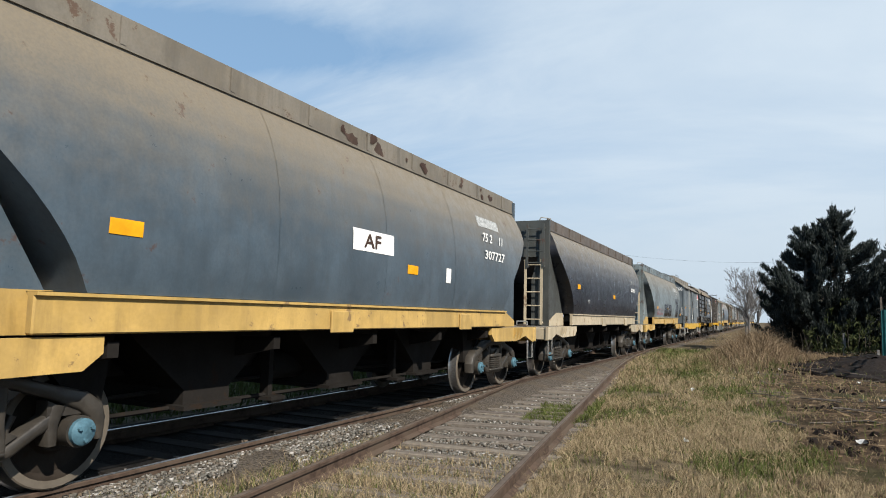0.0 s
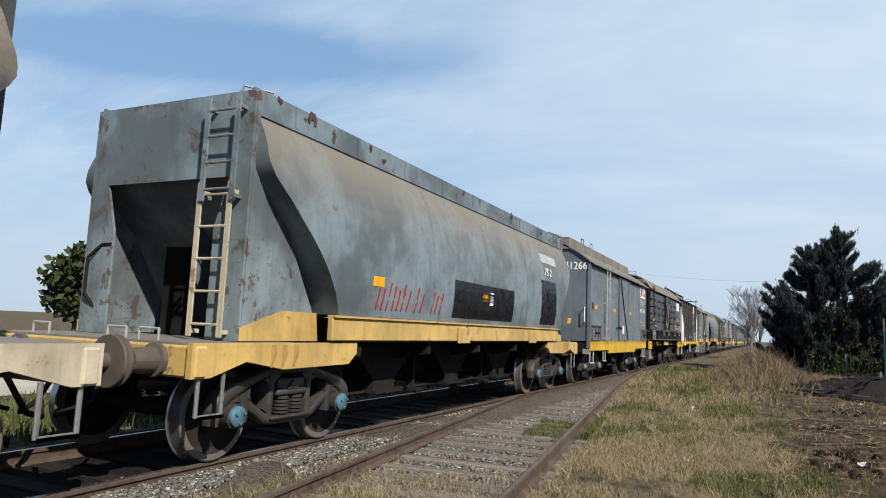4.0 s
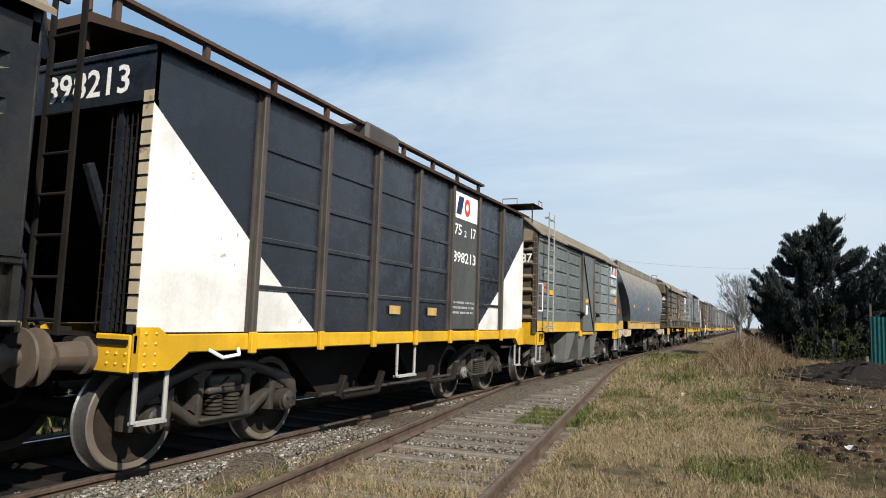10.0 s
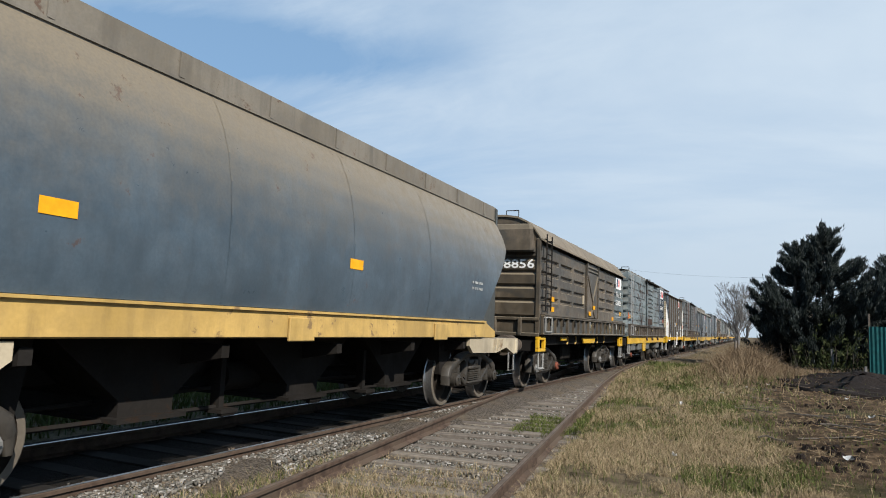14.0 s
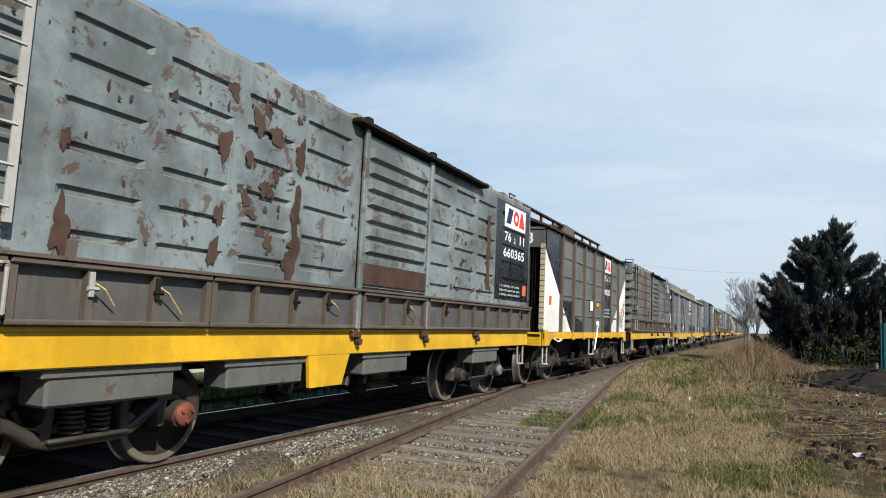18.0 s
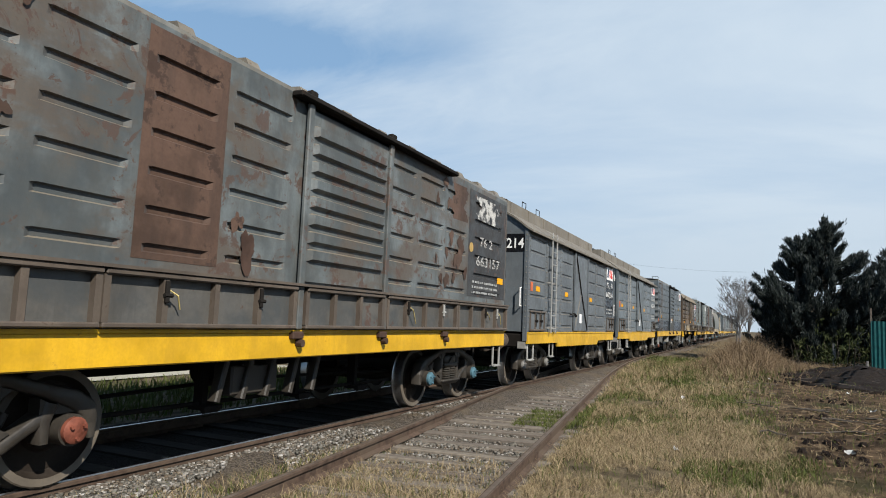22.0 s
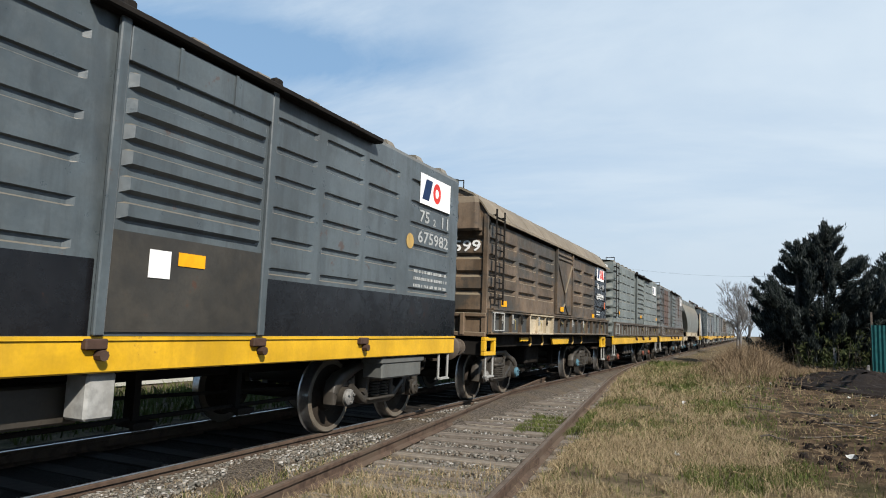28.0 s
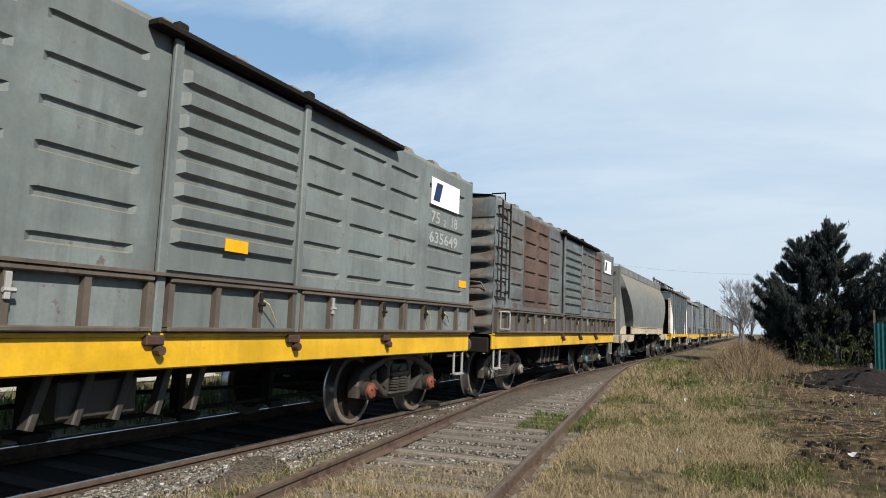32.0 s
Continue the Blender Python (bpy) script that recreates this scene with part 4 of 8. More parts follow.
def build_tracks():
    main = tagged(new("main_track"), "main line with worn bright rails on gravel", "railway track")
    ys = [-60 + 6 * i for i in range(100)]
    for a in (-0.87, 0.87):
        rail(main, [(XC + a, y) for y in ys], M_RAILTOP)
    rnd = random.Random(2)
    # old sleepers, split lengthwise by the weather
    split = []
    for i in range(7):
        k = Kit()
        y = -0.125
        while y < 0.10:
            wd = min(rnd.uniform(0.035, 0.10), 0.125 - y)
            k.box(-1.35 + rnd.uniform(0, 0.22), 1.35 - rnd.uniform(0, 0.22), y, y + wd - 0.008, -0.27, -0.135 - rnd.uniform(0.0, 0.022), 0.008)
            y += wd
        split.append(k.mesh("sleeper", M_SLEEPER))
    shaded = Kit().box(-1.35, 1.0, -0.12, 0.12, -0.27, -0.132, 0.012).mesh("sleeper", M_SHADESLEEPER)
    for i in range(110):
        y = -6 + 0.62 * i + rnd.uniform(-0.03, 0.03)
        part("sleeper", shaded, M_SHADESLEEPER, main, at=pose(XC + rnd.uniform(-0.04, 0.04), y, rnd.uniform(-0.012, 0.004), 0, 0, rnd.uniform(-1.2, 1.2)))
    sid = tagged(new("siding_track"), "rusty siding joining the main line, grey worn sleepers", "railway track")
    ys = [-25 + 0.7 * i for i in range(93)]
    off = 1.74 / math.cos(radians(7.36))
    rail(sid, [(sid_x(y), y) for y in ys], M_RAILDULL)
    rail(sid, [(sid_x(y) - off, y) for y in ys if sid_x(y) - off > -6.2], M_RAILDULL)
    for i in range(62):
        y = -6 + 0.56 * i + rnd.uniform(-0.06, 0.06)
        x = sid_x(y) - off / 2
        part("sleeper", split[i % 7], M_SLEEPER, sid, at=pose(x + rnd.uniform(-0.12, 0.12), y, rnd.uniform(-0.022, 0.004), rnd.uniform(-1.5, 1.5), rnd.uniform(-0.6, 0.6), 7.36 + rnd.uniform(-3.5, 3.5)))
    k = Kit()
    for y in (7.2, 16.5, 2.0):
        for s in (-1, 1):
            k.cut()
            k.box(sid_x(y) + s * 0.014, sid_x(y) + s * 0.03, y - 0.25, y + 0.25, -0.115, -0.045)
    part("fishplate", k, M_RAILSIDE, sid)
    k = Kit()
    k.beam([(27.5, -0.1), (30.5, -0.1)], 0.05, XC + 1.05, XC + 1.15)
    k.cut()
    for y in (25.2, 27.4, 29.8):
        k.cut()
        k.box(XC - 1.2, XC + 1.5, y - 0.03, y + 0.03, -0.12, -0.06)
    part("point_rod", k, M_RAILSIDE, sid)


def cloud_mesh(name, pts, faces, mat, label, category, kind="stuff", parent=None):
    me = bpy.data.meshes.new(name)
    pts = np.asarray(pts, dtype=np.float32)
    faces = np.asarray(faces, dtype=np.int32)
    n, w = faces.shape
    me.vertices.add(len(pts))
    me.vertices.foreach_set("co", pts.ravel())
    me.loops.add(n * w)
    me.loops.foreach_set("vertex_index", faces.ravel())
    me.polygons.add(n)
    me.polygons.foreach_set("loop_start", np.arange(0, n * w, w, dtype=np.int32))
    me.update(calc_edges=True)
    me.validate()
    me.materials.append(mat)
    ob = new(name, me)
    if parent is not None:
        ob.parent = parent
        return ob
    return tagged(ob, label, category, kind=kind)


def blades(rng, base, h, w, lean=0.5):
    """Bent grass blades: five points and three triangles each, at the base points."""
    n = len(base)
    ang = rng.uniform(0, 2 * np.pi, n)
    side = np.stack([np.cos(ang), np.sin(ang), np.zeros(n)], 1) * (w / 2)[:, None]
    a2 = rng.uniform(0, 2 * np.pi, n)
    out = np.stack([np.cos(a2), np.sin(a2), np.zeros(n)], 1) * (h * rng.uniform(0.1, lean, n))[:, None]
    up = np.zeros((n, 3))
    up[:, 2] = h
    p = np.stack([base - side, base + side, base + out * 0.35 + up * 0.6 - side * 0.8, base + out * 0.35 + up * 0.6 + side * 0.8, base + out + up * 0.93], 1)
    i = np.arange(n)[:, None] * 5
    f = np.concatenate([i + [0, 1, 3], i + [0, 3, 2], i + [2, 3, 4]], 0)
    return p.reshape(-1, 3), f


def scatter(rng, n, x0, x1, y0, y1, keep):
    x, y = rng.uniform(x0, x1, n), rng.uniform(y0, y1, n)
    pts = [(a, b, ground_z(a, b) - 0.005) for a, b in zip(x, y) if keep(a, b)]
    return np.array(pts).reshape(-1, 3)


def build_grass():
    rng = np.random.default_rng(5)

    def free(x, y):
        return x > sid_x(y) + 0.12

    lush = ((-0.2, 7.8, 0.75, 0.7, 1.0), (0.45, 8.6, 0.5, 0.8, 0.7), (-0.75, 15.2, 0.55, 2.2, 0.95), (-1.75, 22.5, 0.6, 3.0, 0.8), (-2.55, 14.6, 0.5, 2.2, 0.6), (-2.7, 10.5, 0.35, 1.1, 0.8), (-3.2, 27.5, 0.6, 5.0, 0.7), (1.3, 11.0, 0.4, 0.8, 0.5), (-1.6, 18.0, 0.5, 1.4, 0.5))

    def lushness(x, y):
        return max(p * math.exp(-((x - a) / rx) ** 2 - ((y - b) / ry) ** 2) for a, b, rx, ry, p in lush)

    def straw(x, y):
        bare = x + 0.25 - 0.5 * max(0, 9.5 - y) + 0.7 * value_noise(x, y, 0.45, 9) + 0.5 * value_noise(x, y, 1.6, 2)
        if bare > 0.0 and rng.random() > 0.05:
            return False
        if 1.2 < x < 4.2 and 20.5 < y < 27.5 and rng.random() > 0.06:
            return False
        return free(x, y) and value_noise(x, y, 0.55, 1.7) + 0.5 * value_noise(x, y, 2.2, 4.0) + 0.6 * value_noise(x, y, 5.0, 2.0) + 0.3 * value_noise(x, y, 14.0, 3.0) > -0.14 and rng.random() > lushness(x, y) * 0.5

    def green(x, y):
        if x > 0.35 + 0.25 * value_noise(x, y, 1.2, 3.0) and y > 9.2 and rng.random() > 0.12:
            return False
        if free(x, y) and rng.random() < (0.06 if y < 10 else 0.20) + 0.35 * max(0.0, value_noise(x, y, 0.7, 15.0)):
            return True
        return free(x, y) and lushness(x, y) + 0.42 * value_noise(x, y, 1.5, 8.0) + 0.25 * value_noise(x, y, 4.0, 1.0) > 0.36 + 0.34 * rng.random()

    def verge(x, y):
        return -4.75 < x < sid_x(y) - 1.9 and value_noise(x, y, 0.8, 6.0) > -0.4 and y < 8.0 + rng.uniform(-1.8, 0.6)

    def between(x, y):
        return sid_x(y) - 1.7 < x < sid_x(y) - 0.06 and y < 6.6 + 0.8 * value_noise(x, y, 1.5, 2.0) + rng.uniform(-1, 0.4)

    def tufts(n, keep, per):
        """Clumps: many blades from one spot."""
        spots = scatter(rng, n * 3, -4.6, 2.4, 3.8, 24, keep)[:n]
        spots = np.repeat(spots, per, 0)
        return spots + rng.normal(0, 1, spots.shape) * (0.05, 0.05, 0.0)

    sets = [scatter(rng, 200000, -3.0, 2.6, 3.8, 13, straw), scatter(rng, 90000, -4.4, 3.5, 13, 30, straw), scatter(rng, 16000, -7, 16, 30, 90, straw), scatter(rng, 26000, -4.8, -2.2, 1.5, 9.5, verge) + (0, 0, 0.09), scatter(rng, 42000, -4.2, -1.5, 2.0, 8.0, between) + (0, 0, 0.05), tufts(420, straw, 34), tufts(60, verge, 30) + (0, 0, 0.08), tufts(40, between, 26) + (0, 0, 0.05)]
    base = np.concatenate(sets)
    h = rng.uniform(0.03, 0.13, len(base)) * np.clip(base[:, 1] / 14, 0.8, 1.7) * (0.7 + 0.9 * rng.random(len(base)) ** 3)
    p, f = blades(rng, base, h, rng.uniform(0.003, 0.0055, len(base)) * np.clip(base[:, 1] / 9, 1, 4.5), 1.8)
    cloud_mesh("dry_grass", p, f, M_STRAW, "short dry straw-coloured grass", "grass")
    sets = [scatter(rng, 90000, -3.2, 3.0, 4.0, 13, green), scatter(rng, 9000, -4.8, -2.2, 1.5, 9.5, verge) + (0, 0, 0.08), scatter(rng, 3000, -4.2, -1.5, 2.0, 7.0, between) + (0, 0, 0.05), scatter(rng, 60000, -4.6, 3.0, 13, 34, green), scatter(rng, 9000, -4.9, -4.0, 4, 40, lambda x, y: value_noise(x, y, 1.4, 3.3) > 0.25 and x < sid_x(y) - 1.9), tufts(90, green, 40), (0, 0, 0.06) + scatter(rng, 7000, -3.9, -2.0, 9.6, 12.2, lambda x, y: -0.75 < x - sid_x(y) < 0.3 and value_noise(x, y, 1.8, 3.0) > -0.15)]
    base = np.concatenate(sets)
    h = rng.uniform(0.04, 0.13, len(base)) * np.clip(base[:, 1] / 14, 0.8, 2.0)
    p, f = blades(rng, base, h, rng.uniform(0.005, 0.010, len(base)) * np.clip(base[:, 1] / 9, 1, 4.0), 1.0)
    cloud_mesh("green_grass", p, f, M_BLADE, "tufts of fresh green grass and weeds", "grass")
    # rank weeds and grass past the far rail
    base = np.concatenate([scatter(rng, 26000, -11.5, -7.9, -2, 45, lambda x, y: True), scatter(rng, 30000, -45, -18.5, 5, 120, lambda x, y: value_noise(x, y, 0.1, 4.4) > -0.2)])
    h = rng.uniform(0.08, 0.3, len(base))
    p, f = blades(rng, base, h, rng.uniform(0.012, 0.03, len(base)), 0.8)
    cloud_mesh("verge_weeds", p, f, M_BLADE, "rank green weeds beyond the track", "grass")


def build_stones():
    rng = np.random.default_rng(11)
    pts = []
    cube = np.array([(x, y, z) for x in (-1, 1) for y in (-1, 1) for z in (-1, 1)], dtype=float)
    cf = np.array([(0, 1, 3), (0, 3, 2), (4, 6, 7), (4, 7, 5), (0, 4, 5), (0, 5, 1), (2, 3, 7), (2, 7, 6), (0, 2, 6), (0, 6, 4), (1, 5, 7), (1, 7, 3)])

    def bed(n, f):
        got = []
        while len(got) < n:
            y = 2.0 + 34 * rng.random() ** 1.7
            x = rng.uniform(-7.7, -1.0)
            z = f(x, y)
            if z is not None:
                got.append((x, y, z + rng.uniform(-0.006, 0.012)))
        return got

    def strip(x, y):
        if XC + 0.95 < x < sid_x(y) - 1.85 and value_noise(x, y, 0.8, 6.0) < 0.25:
            return -0.075 if x < XC + 1.45 else max(-0.165, -0.10 - 0.25 * (x - XC - 1.45))
        return None

    def inside(x, y):
        if sid_x(y) - 1.72 < x < sid_x(y) - 0.04 and x > XC + 0.93 and y > 5.6 and value_noise(x, y, 1.1, 2.7) > -0.45:
            return -0.188
        return None

    def main(x, y):
        return -0.148 if XC + 0.3 < x < XC + 0.8 else None

    pts = bed(16000, strip) + bed(15000, inside) + bed(900, main)
    pts = np.array(pts)
    n = len(pts)
    size = rng.uniform(0.007, 0.021, n) * np.clip(pts[:, 1] / 14, 0.9, 1.7)
    v = cube[None] * rng.uniform(0.55, 1.15, (n, 8, 1)) * (size[:, None] * rng.uniform(0.6, 1.3, (n, 3)))[:, None, :]
    a = rng.uniform(0, 6.28, n)
    ca, sa = np.cos(a)[:, None], np.sin(a)[:, None]
    v = np.stack([v[..., 0] * ca - v[..., 1] * sa, v[..., 0] * sa + v[..., 1] * ca, v[..., 2]], -1) + pts[:, None, :]
    f = (np.arange(n)[:, None, None] * 8 + cf[None]).reshape(-1, 3)
    cloud_mesh("ballast_stones", v.reshape(-1, 3), f, M_STONE, "loose grey ballast stones between the rails", "gravel")


def build_scrub():
    rng = np.random.default_rng(21)

    def bank(x, y):
        d = math.exp(-(((x + 0.3) / 1.3) ** 2 + ((y - 29) / 5.0) ** 2)) + 0.7 * math.exp(-(((x - 2.2) / 2.0) ** 2 + ((y - 31) / 1.8) ** 2))
        return d * (0.75 + 0.9 * value_noise(x, y, 0.9, 4.0)) > rng.random() * 0.8

    base = np.concatenate([scatter(rng, 80000, -2.6, 4.0, 20, 40, bank), scatter(rng, 9000, 0.5, 9.0, 27, 35, lambda x, y: value_noise(x, y, 0.7, 1.1) > -0.1)])
    h = rng.uniform(0.08, 0.50, len(base)) * (0.55 + 0.9 * np.exp(-((base[:, 0] + 0.4) / 1.1) ** 2)) * rng.uniform(0.6, 1.6, len(base))
    p, f = blades(rng, base, h, rng.uniform(0.007, 0.016, len(base)), 1.6)
    cloud_mesh("dead_scrub", p, f, M_SCRUB, "bank of brown dead weeds beside the track", "scrub")
    # sticks and pulled weeds strewn over bare soil
    base = scatter(rng, 2600, -0.6, 5.0, 8, 27, lambda x, y: value_noise(x, y, 0.6, 5.5) > -0.2)
    n = len(base)
    a = rng.uniform(0, 6.28, n)
    ln = rng.uniform(0.03, 0.16, n) * rng.uniform(0.5, 1.4, n)
    d = np.stack([np.cos(a), np.sin(a), rng.uniform(-0.05, 0.28, n)], 1) * ln[:, None]
    s = np.stack([-np.sin(a), np.cos(a), np.zeros(n)], 1) * rng.uniform(0.003, 0.008, n)[:, None]
    u = np.zeros((n, 3))
    u[:, 2] = 0.012
    base[:, 2] += 0.015
    p = np.stack([base - s, base + s, base + u, base + d - s * 0.6, base + d + s * 0.6, base + d + u], 1)
    i = np.arange(n)[:, None] * 6
    f = np.concatenate([i + q for q in ([0, 3, 5, 2], [1, 2, 5, 4], [0, 1, 4, 3])], 0)
    cloud_mesh("brushwood", p.reshape(-1, 3), f, M_SCRUB, "strewn sticks and pulled dead weeds", "brushwood")
    rnd = random.Random(6)
    k = Kit()
    for i in range(45):
        x, y = rnd.uniform(0.3, 3.6), rnd.uniform(9.0, 26.0)
        a, ln = rnd.uniform(-0.9, 0.9) + (math.pi if rnd.random() < 0.5 else 0), rnd.uniform(0.25, 0.9)
        z = ground_z(x, y) + 0.02
        p = [(x + ln * u * math.cos(a) + rnd.uniform(-0.03, 0.03), y + ln * u * math.sin(a) + rnd.uniform(-0.03, 0.03), z + 0.07 * rnd.random() * u) for u in (0, 0.35, 0.7, 1)]
        k.tube(p, rnd.uniform(0.006, 0.016), 5)
    tagged(part("fallen_branches", k, M_BARK), "grey-brown broken branches on bare soil", "brushwood", kind="stuff")
    k = Kit()
    for x0, y0, n0 in ((0.85, 13.0, 14), (0.8, 10.3, 22), (1.0, 9.4, 16), (-0.35, 23.4, 16), (-1.2, 15.2, 10), (0.6, 21.5, 18), (1.5, 17.5, 20)):
        for i in range(n0):
            x, y, r = x0 + rnd.gauss(0, 0.22), y0 + rnd.gauss(0, 0.3), rnd.uniform(0.025, 0.08)
            z = ground_z(x, y)
            ring = [(x + r * rnd.uniform(0.7, 1.2) * math.cos(j * 0.898), y + r * rnd.uniform(0.7, 1.2) * math.sin(j * 0.898), z - 0.01) for j in range(7)]
            top = [(x + 0.5 * (px - x), y + 0.5 * (py - y), z + r * rnd.uniform(0.4, 0.8)) for px, py, _ in ring]
            k.add(ring + top, [(j, (j + 1) % 7, 7 + (j + 1) % 7, 7 + j) for j in range(7)] + [tuple(range(7, 14))])
    tagged(part("soil_clods", k, M_SOIL), "dark clods of turned earth", "soil", kind="stuff")
    k = Kit()
    n, m = 60, 24
    rows = []
    for j in range(m):
        r = j / (m - 1)
        rows.append([(2.9 + (0.1 + 2.0 * r) * math.cos(6.283 * i / n) * (1 + 0.2 * math.sin(i * 1.9)), 23.6 + (0.1 + 3.4 * r) * math.sin(6.283 * i / n), 0) for i in range(n + 1)])
    rows = [[(x, y, ground_z(x, y) + 0.05 + 0.10 * (1 - j / (m - 1)) + 0.09 * value_noise(x, y, 1.9, 2.0) + 0.05 * value_noise(x, y, 5.0, 1.0) - (0.2 if j == m - 1 else 0)) for x, y, _ in r] for j, r in enumerate(rows)]
    tagged(part("loose_soil", k.grid(rows), M_SOIL, smooth=180), "low heap of dark loose soil", "soil")
    # sheets of litter
    for i, (x, y) in enumerate(((-0.71, 18.4), (-1.4, 15.2), (0.35, 21.5), (2.05, 19.4), (2.6, 24.2), (1.5, 14.0), (1.9, 14.4), (1.02, 9.6), (-0.9, 8.9), (-0.2, 20.6), (-1.35, 30.5))):
        k = Kit()
        s = rnd.uniform(0.02, 0.05)
        rows = [[(s * a + rnd.uniform(-0.02, 0.02), s * c + rnd.uniform(-0.02, 0.02), 0.02 + rnd.uniform(0, 0.07)) for a in (-1, -0.3, 0.4, 1)] for c in (-1, 0, 1)]
        tagged(part("paper_scrap", k.grid(rows), M_LITTER, at=pose(x, y, ground_z(x, y), 0, 0, rnd.uniform(0, 180))), "crumpled white paper scrap on the grass", "litter", "scraps of litter")


def spray_crown(rng, tips, mat, name, parent, size, per, droop=0.0, narrow=0.22, spread=0.5, wild=0.5):
    """Foliage: at each tip a fan of small pointed leaves or sprays."""
    tips = np.repeat(np.asarray(tips), per, 0)
    n = len(tips)
    org = tips[:, :3] + rng.normal(0, spread, (n, 3)) * size
    d = tips[:, 3:6] + rng.normal(0, wild, (n, 3))
    d[:, 2] -= droop
    d /= np.linalg.norm(d, axis=1)[:, None]
    s = np.cross(d, rng.normal(0, 1, (n, 3)))
    s /= np.linalg.norm(s, axis=1)[:, None]
    ln = size * rng.uniform(0.6, 1.5, n)[:, None]
    p = np.stack([org, org + d * ln * 0.5 + s * ln * narrow, org + d * ln, org + d * ln * 0.5 - s * ln * narrow], 1)
    f = np.arange(n)[:, None] * 4 + np.array([[0, 1, 2, 3]])
    return cloud_mesh(name, p.reshape(-1, 3), f, mat, "", "", parent=parent)


def limb(k, a, b, r0, r1, rnd, n=5, bend=0.12, sides=6):
    pts = []
    d = (Vector(b) - Vector(a))
    for i in range(n + 1):
        u = i / n
        j = Vector((rnd.uniform(-1, 1), rnd.uniform(-1, 1), rnd.uniform(-1, 1))) * d.length * bend * u * (1 - u)
        pts.append((Vector(a) + d * u + j, r0 + (r1 - r0) * u))
    for (p, q), (p2, q2) in zip(pts, pts[1:]):
        k.cyl(p, p2, q, sides, q2, caps=False)
    return [p for p, _ in pts]


def conifer(x, y, h, outline, seed, label, limbs=260, lean=(0, 0)):
    """A dense dark conifer: trunk, many rising limbs, upright sprays all along them. outline: (height, reach) pairs."""
    rnd, rng = random.Random(seed), np.random.default_rng(seed)
    t = tagged(new("conifer"), label, "tree")
    t.location = (x, y, ground_z(x, y))
    k = Kit()
    limb(k, (0, 0, -0.1), (lean[0], lean[1], h * 0.97), 0.2, 0.02, rnd, 8, 0.05, 9)
    part("trunk", k, M_BARK, t, smooth=60)
    k, tips = Kit(), []

    def reach(z):
        for (a, p), (b, q) in zip(outline, outline[1:]):
            if a <= z <= b:
                return p + (q - p) * (z - a) / (b - a)
        return 0.1

    for i in range(limbs):
        z_tip = h * (1 - (1 - rnd.random()) ** 0.62) * 0.96 + 0.3
        a = rnd.uniform(0, 2 * math.pi)
        ln = reach(z_tip) * rnd.uniform(0.55, 1.1) * (0.9 + 0.13 * math.sin(3 * a + seed))
        ln = max(0.15, ln)
        u = z_tip / h
        base = Vector((lean[0] * u, lean[1] * u, max(0.2, z_tip - ln * rnd.uniform(0.15, 0.5))))
        end = Vector((base.x + ln * math.cos(a), base.y + ln * math.sin(a), z_tip))
        limb(k, base, end, 0.04 * (1.2 - u), 0.008, rnd, 4, 0.12, 5)
        d = (end - base).normalized()
        m = int(5 + ln * 4.5)
        for j in range(m):
            s = 0.3 + 0.72 * (j + rnd.random()) / m
            p = base.lerp(end, min(s, 1.02))
            tips.append((*p, d.x * 1.1, d.y * 1.1, d.z * 0.4 + 0.42))
        # a standing spray at the limb's end breaks the outline
        for j in range(9):
            tips.append((end.x + 0.055 * j * d.x, end.y + 0.055 * j * d.y, end.z + 0.05 * j, d.x * 0.5, d.y * 0.5, 1.5))
    for i in range(30):
        s = i / 29
        tips.append((lean[0] + rnd.uniform(-0.3, 0.3) * (1 - s), lean[1], h * (0.74 + 0.27 * s), 0, 0, 1.6))
    tagged(part("branchwork", k, M_BARK, t), kind="stuff")
    spray_crown(rng, tips, M_NEEDLE, "foliage", t, 0.19, 36, narrow=0.075, spread=0.34, wild=0.34)
    return t


def bare_tree(x, y, h, seed, label, spread=0.4):
    rnd = random.Random(seed)
    t = tagged(new("bare_tree"), label, "tree")
    t.location = (x, y, ground_z(x, y))
    k = Kit()
    limb(k, (0, 0, -0.1), (0, 0, h * 0.45), 0.12, 0.07, rnd, 4, 0.06, 7)
    part("trunk", k, M_TWIG, t)
    k = Kit()

    def grow(p, d, ln, r, depth):
        q = p + d * ln
        k.cyl(p, q, r, 4, r * 0.6, caps=False)
        if depth == 0:
            return
        for _ in range(3 if depth > 1 else 4):
            nd = (d + Vector((rnd.uniform(-1, 1), rnd.uniform(-1, 1), rnd.uniform(-0.3, 0.7))) * spread * 1.6).normalized()
            grow(p.lerp(q, rnd.uniform(0.55, 1.0)), nd, ln * rnd.uniform(0.55, 0.8), r * 0.62, depth - 1)

    for _ in range(10):
        d = Vector((rnd.uniform(-0.6, 0.6), rnd.uniform(-0.6, 0.6), 1)).normalized()
        grow(Vector((0, 0, h * rnd.uniform(0.2, 0.45))), d, h * 0.22, 0.04, 5)
    tagged(part("twigwork", k, M_TWIG, t), kind="stuff")
    return t


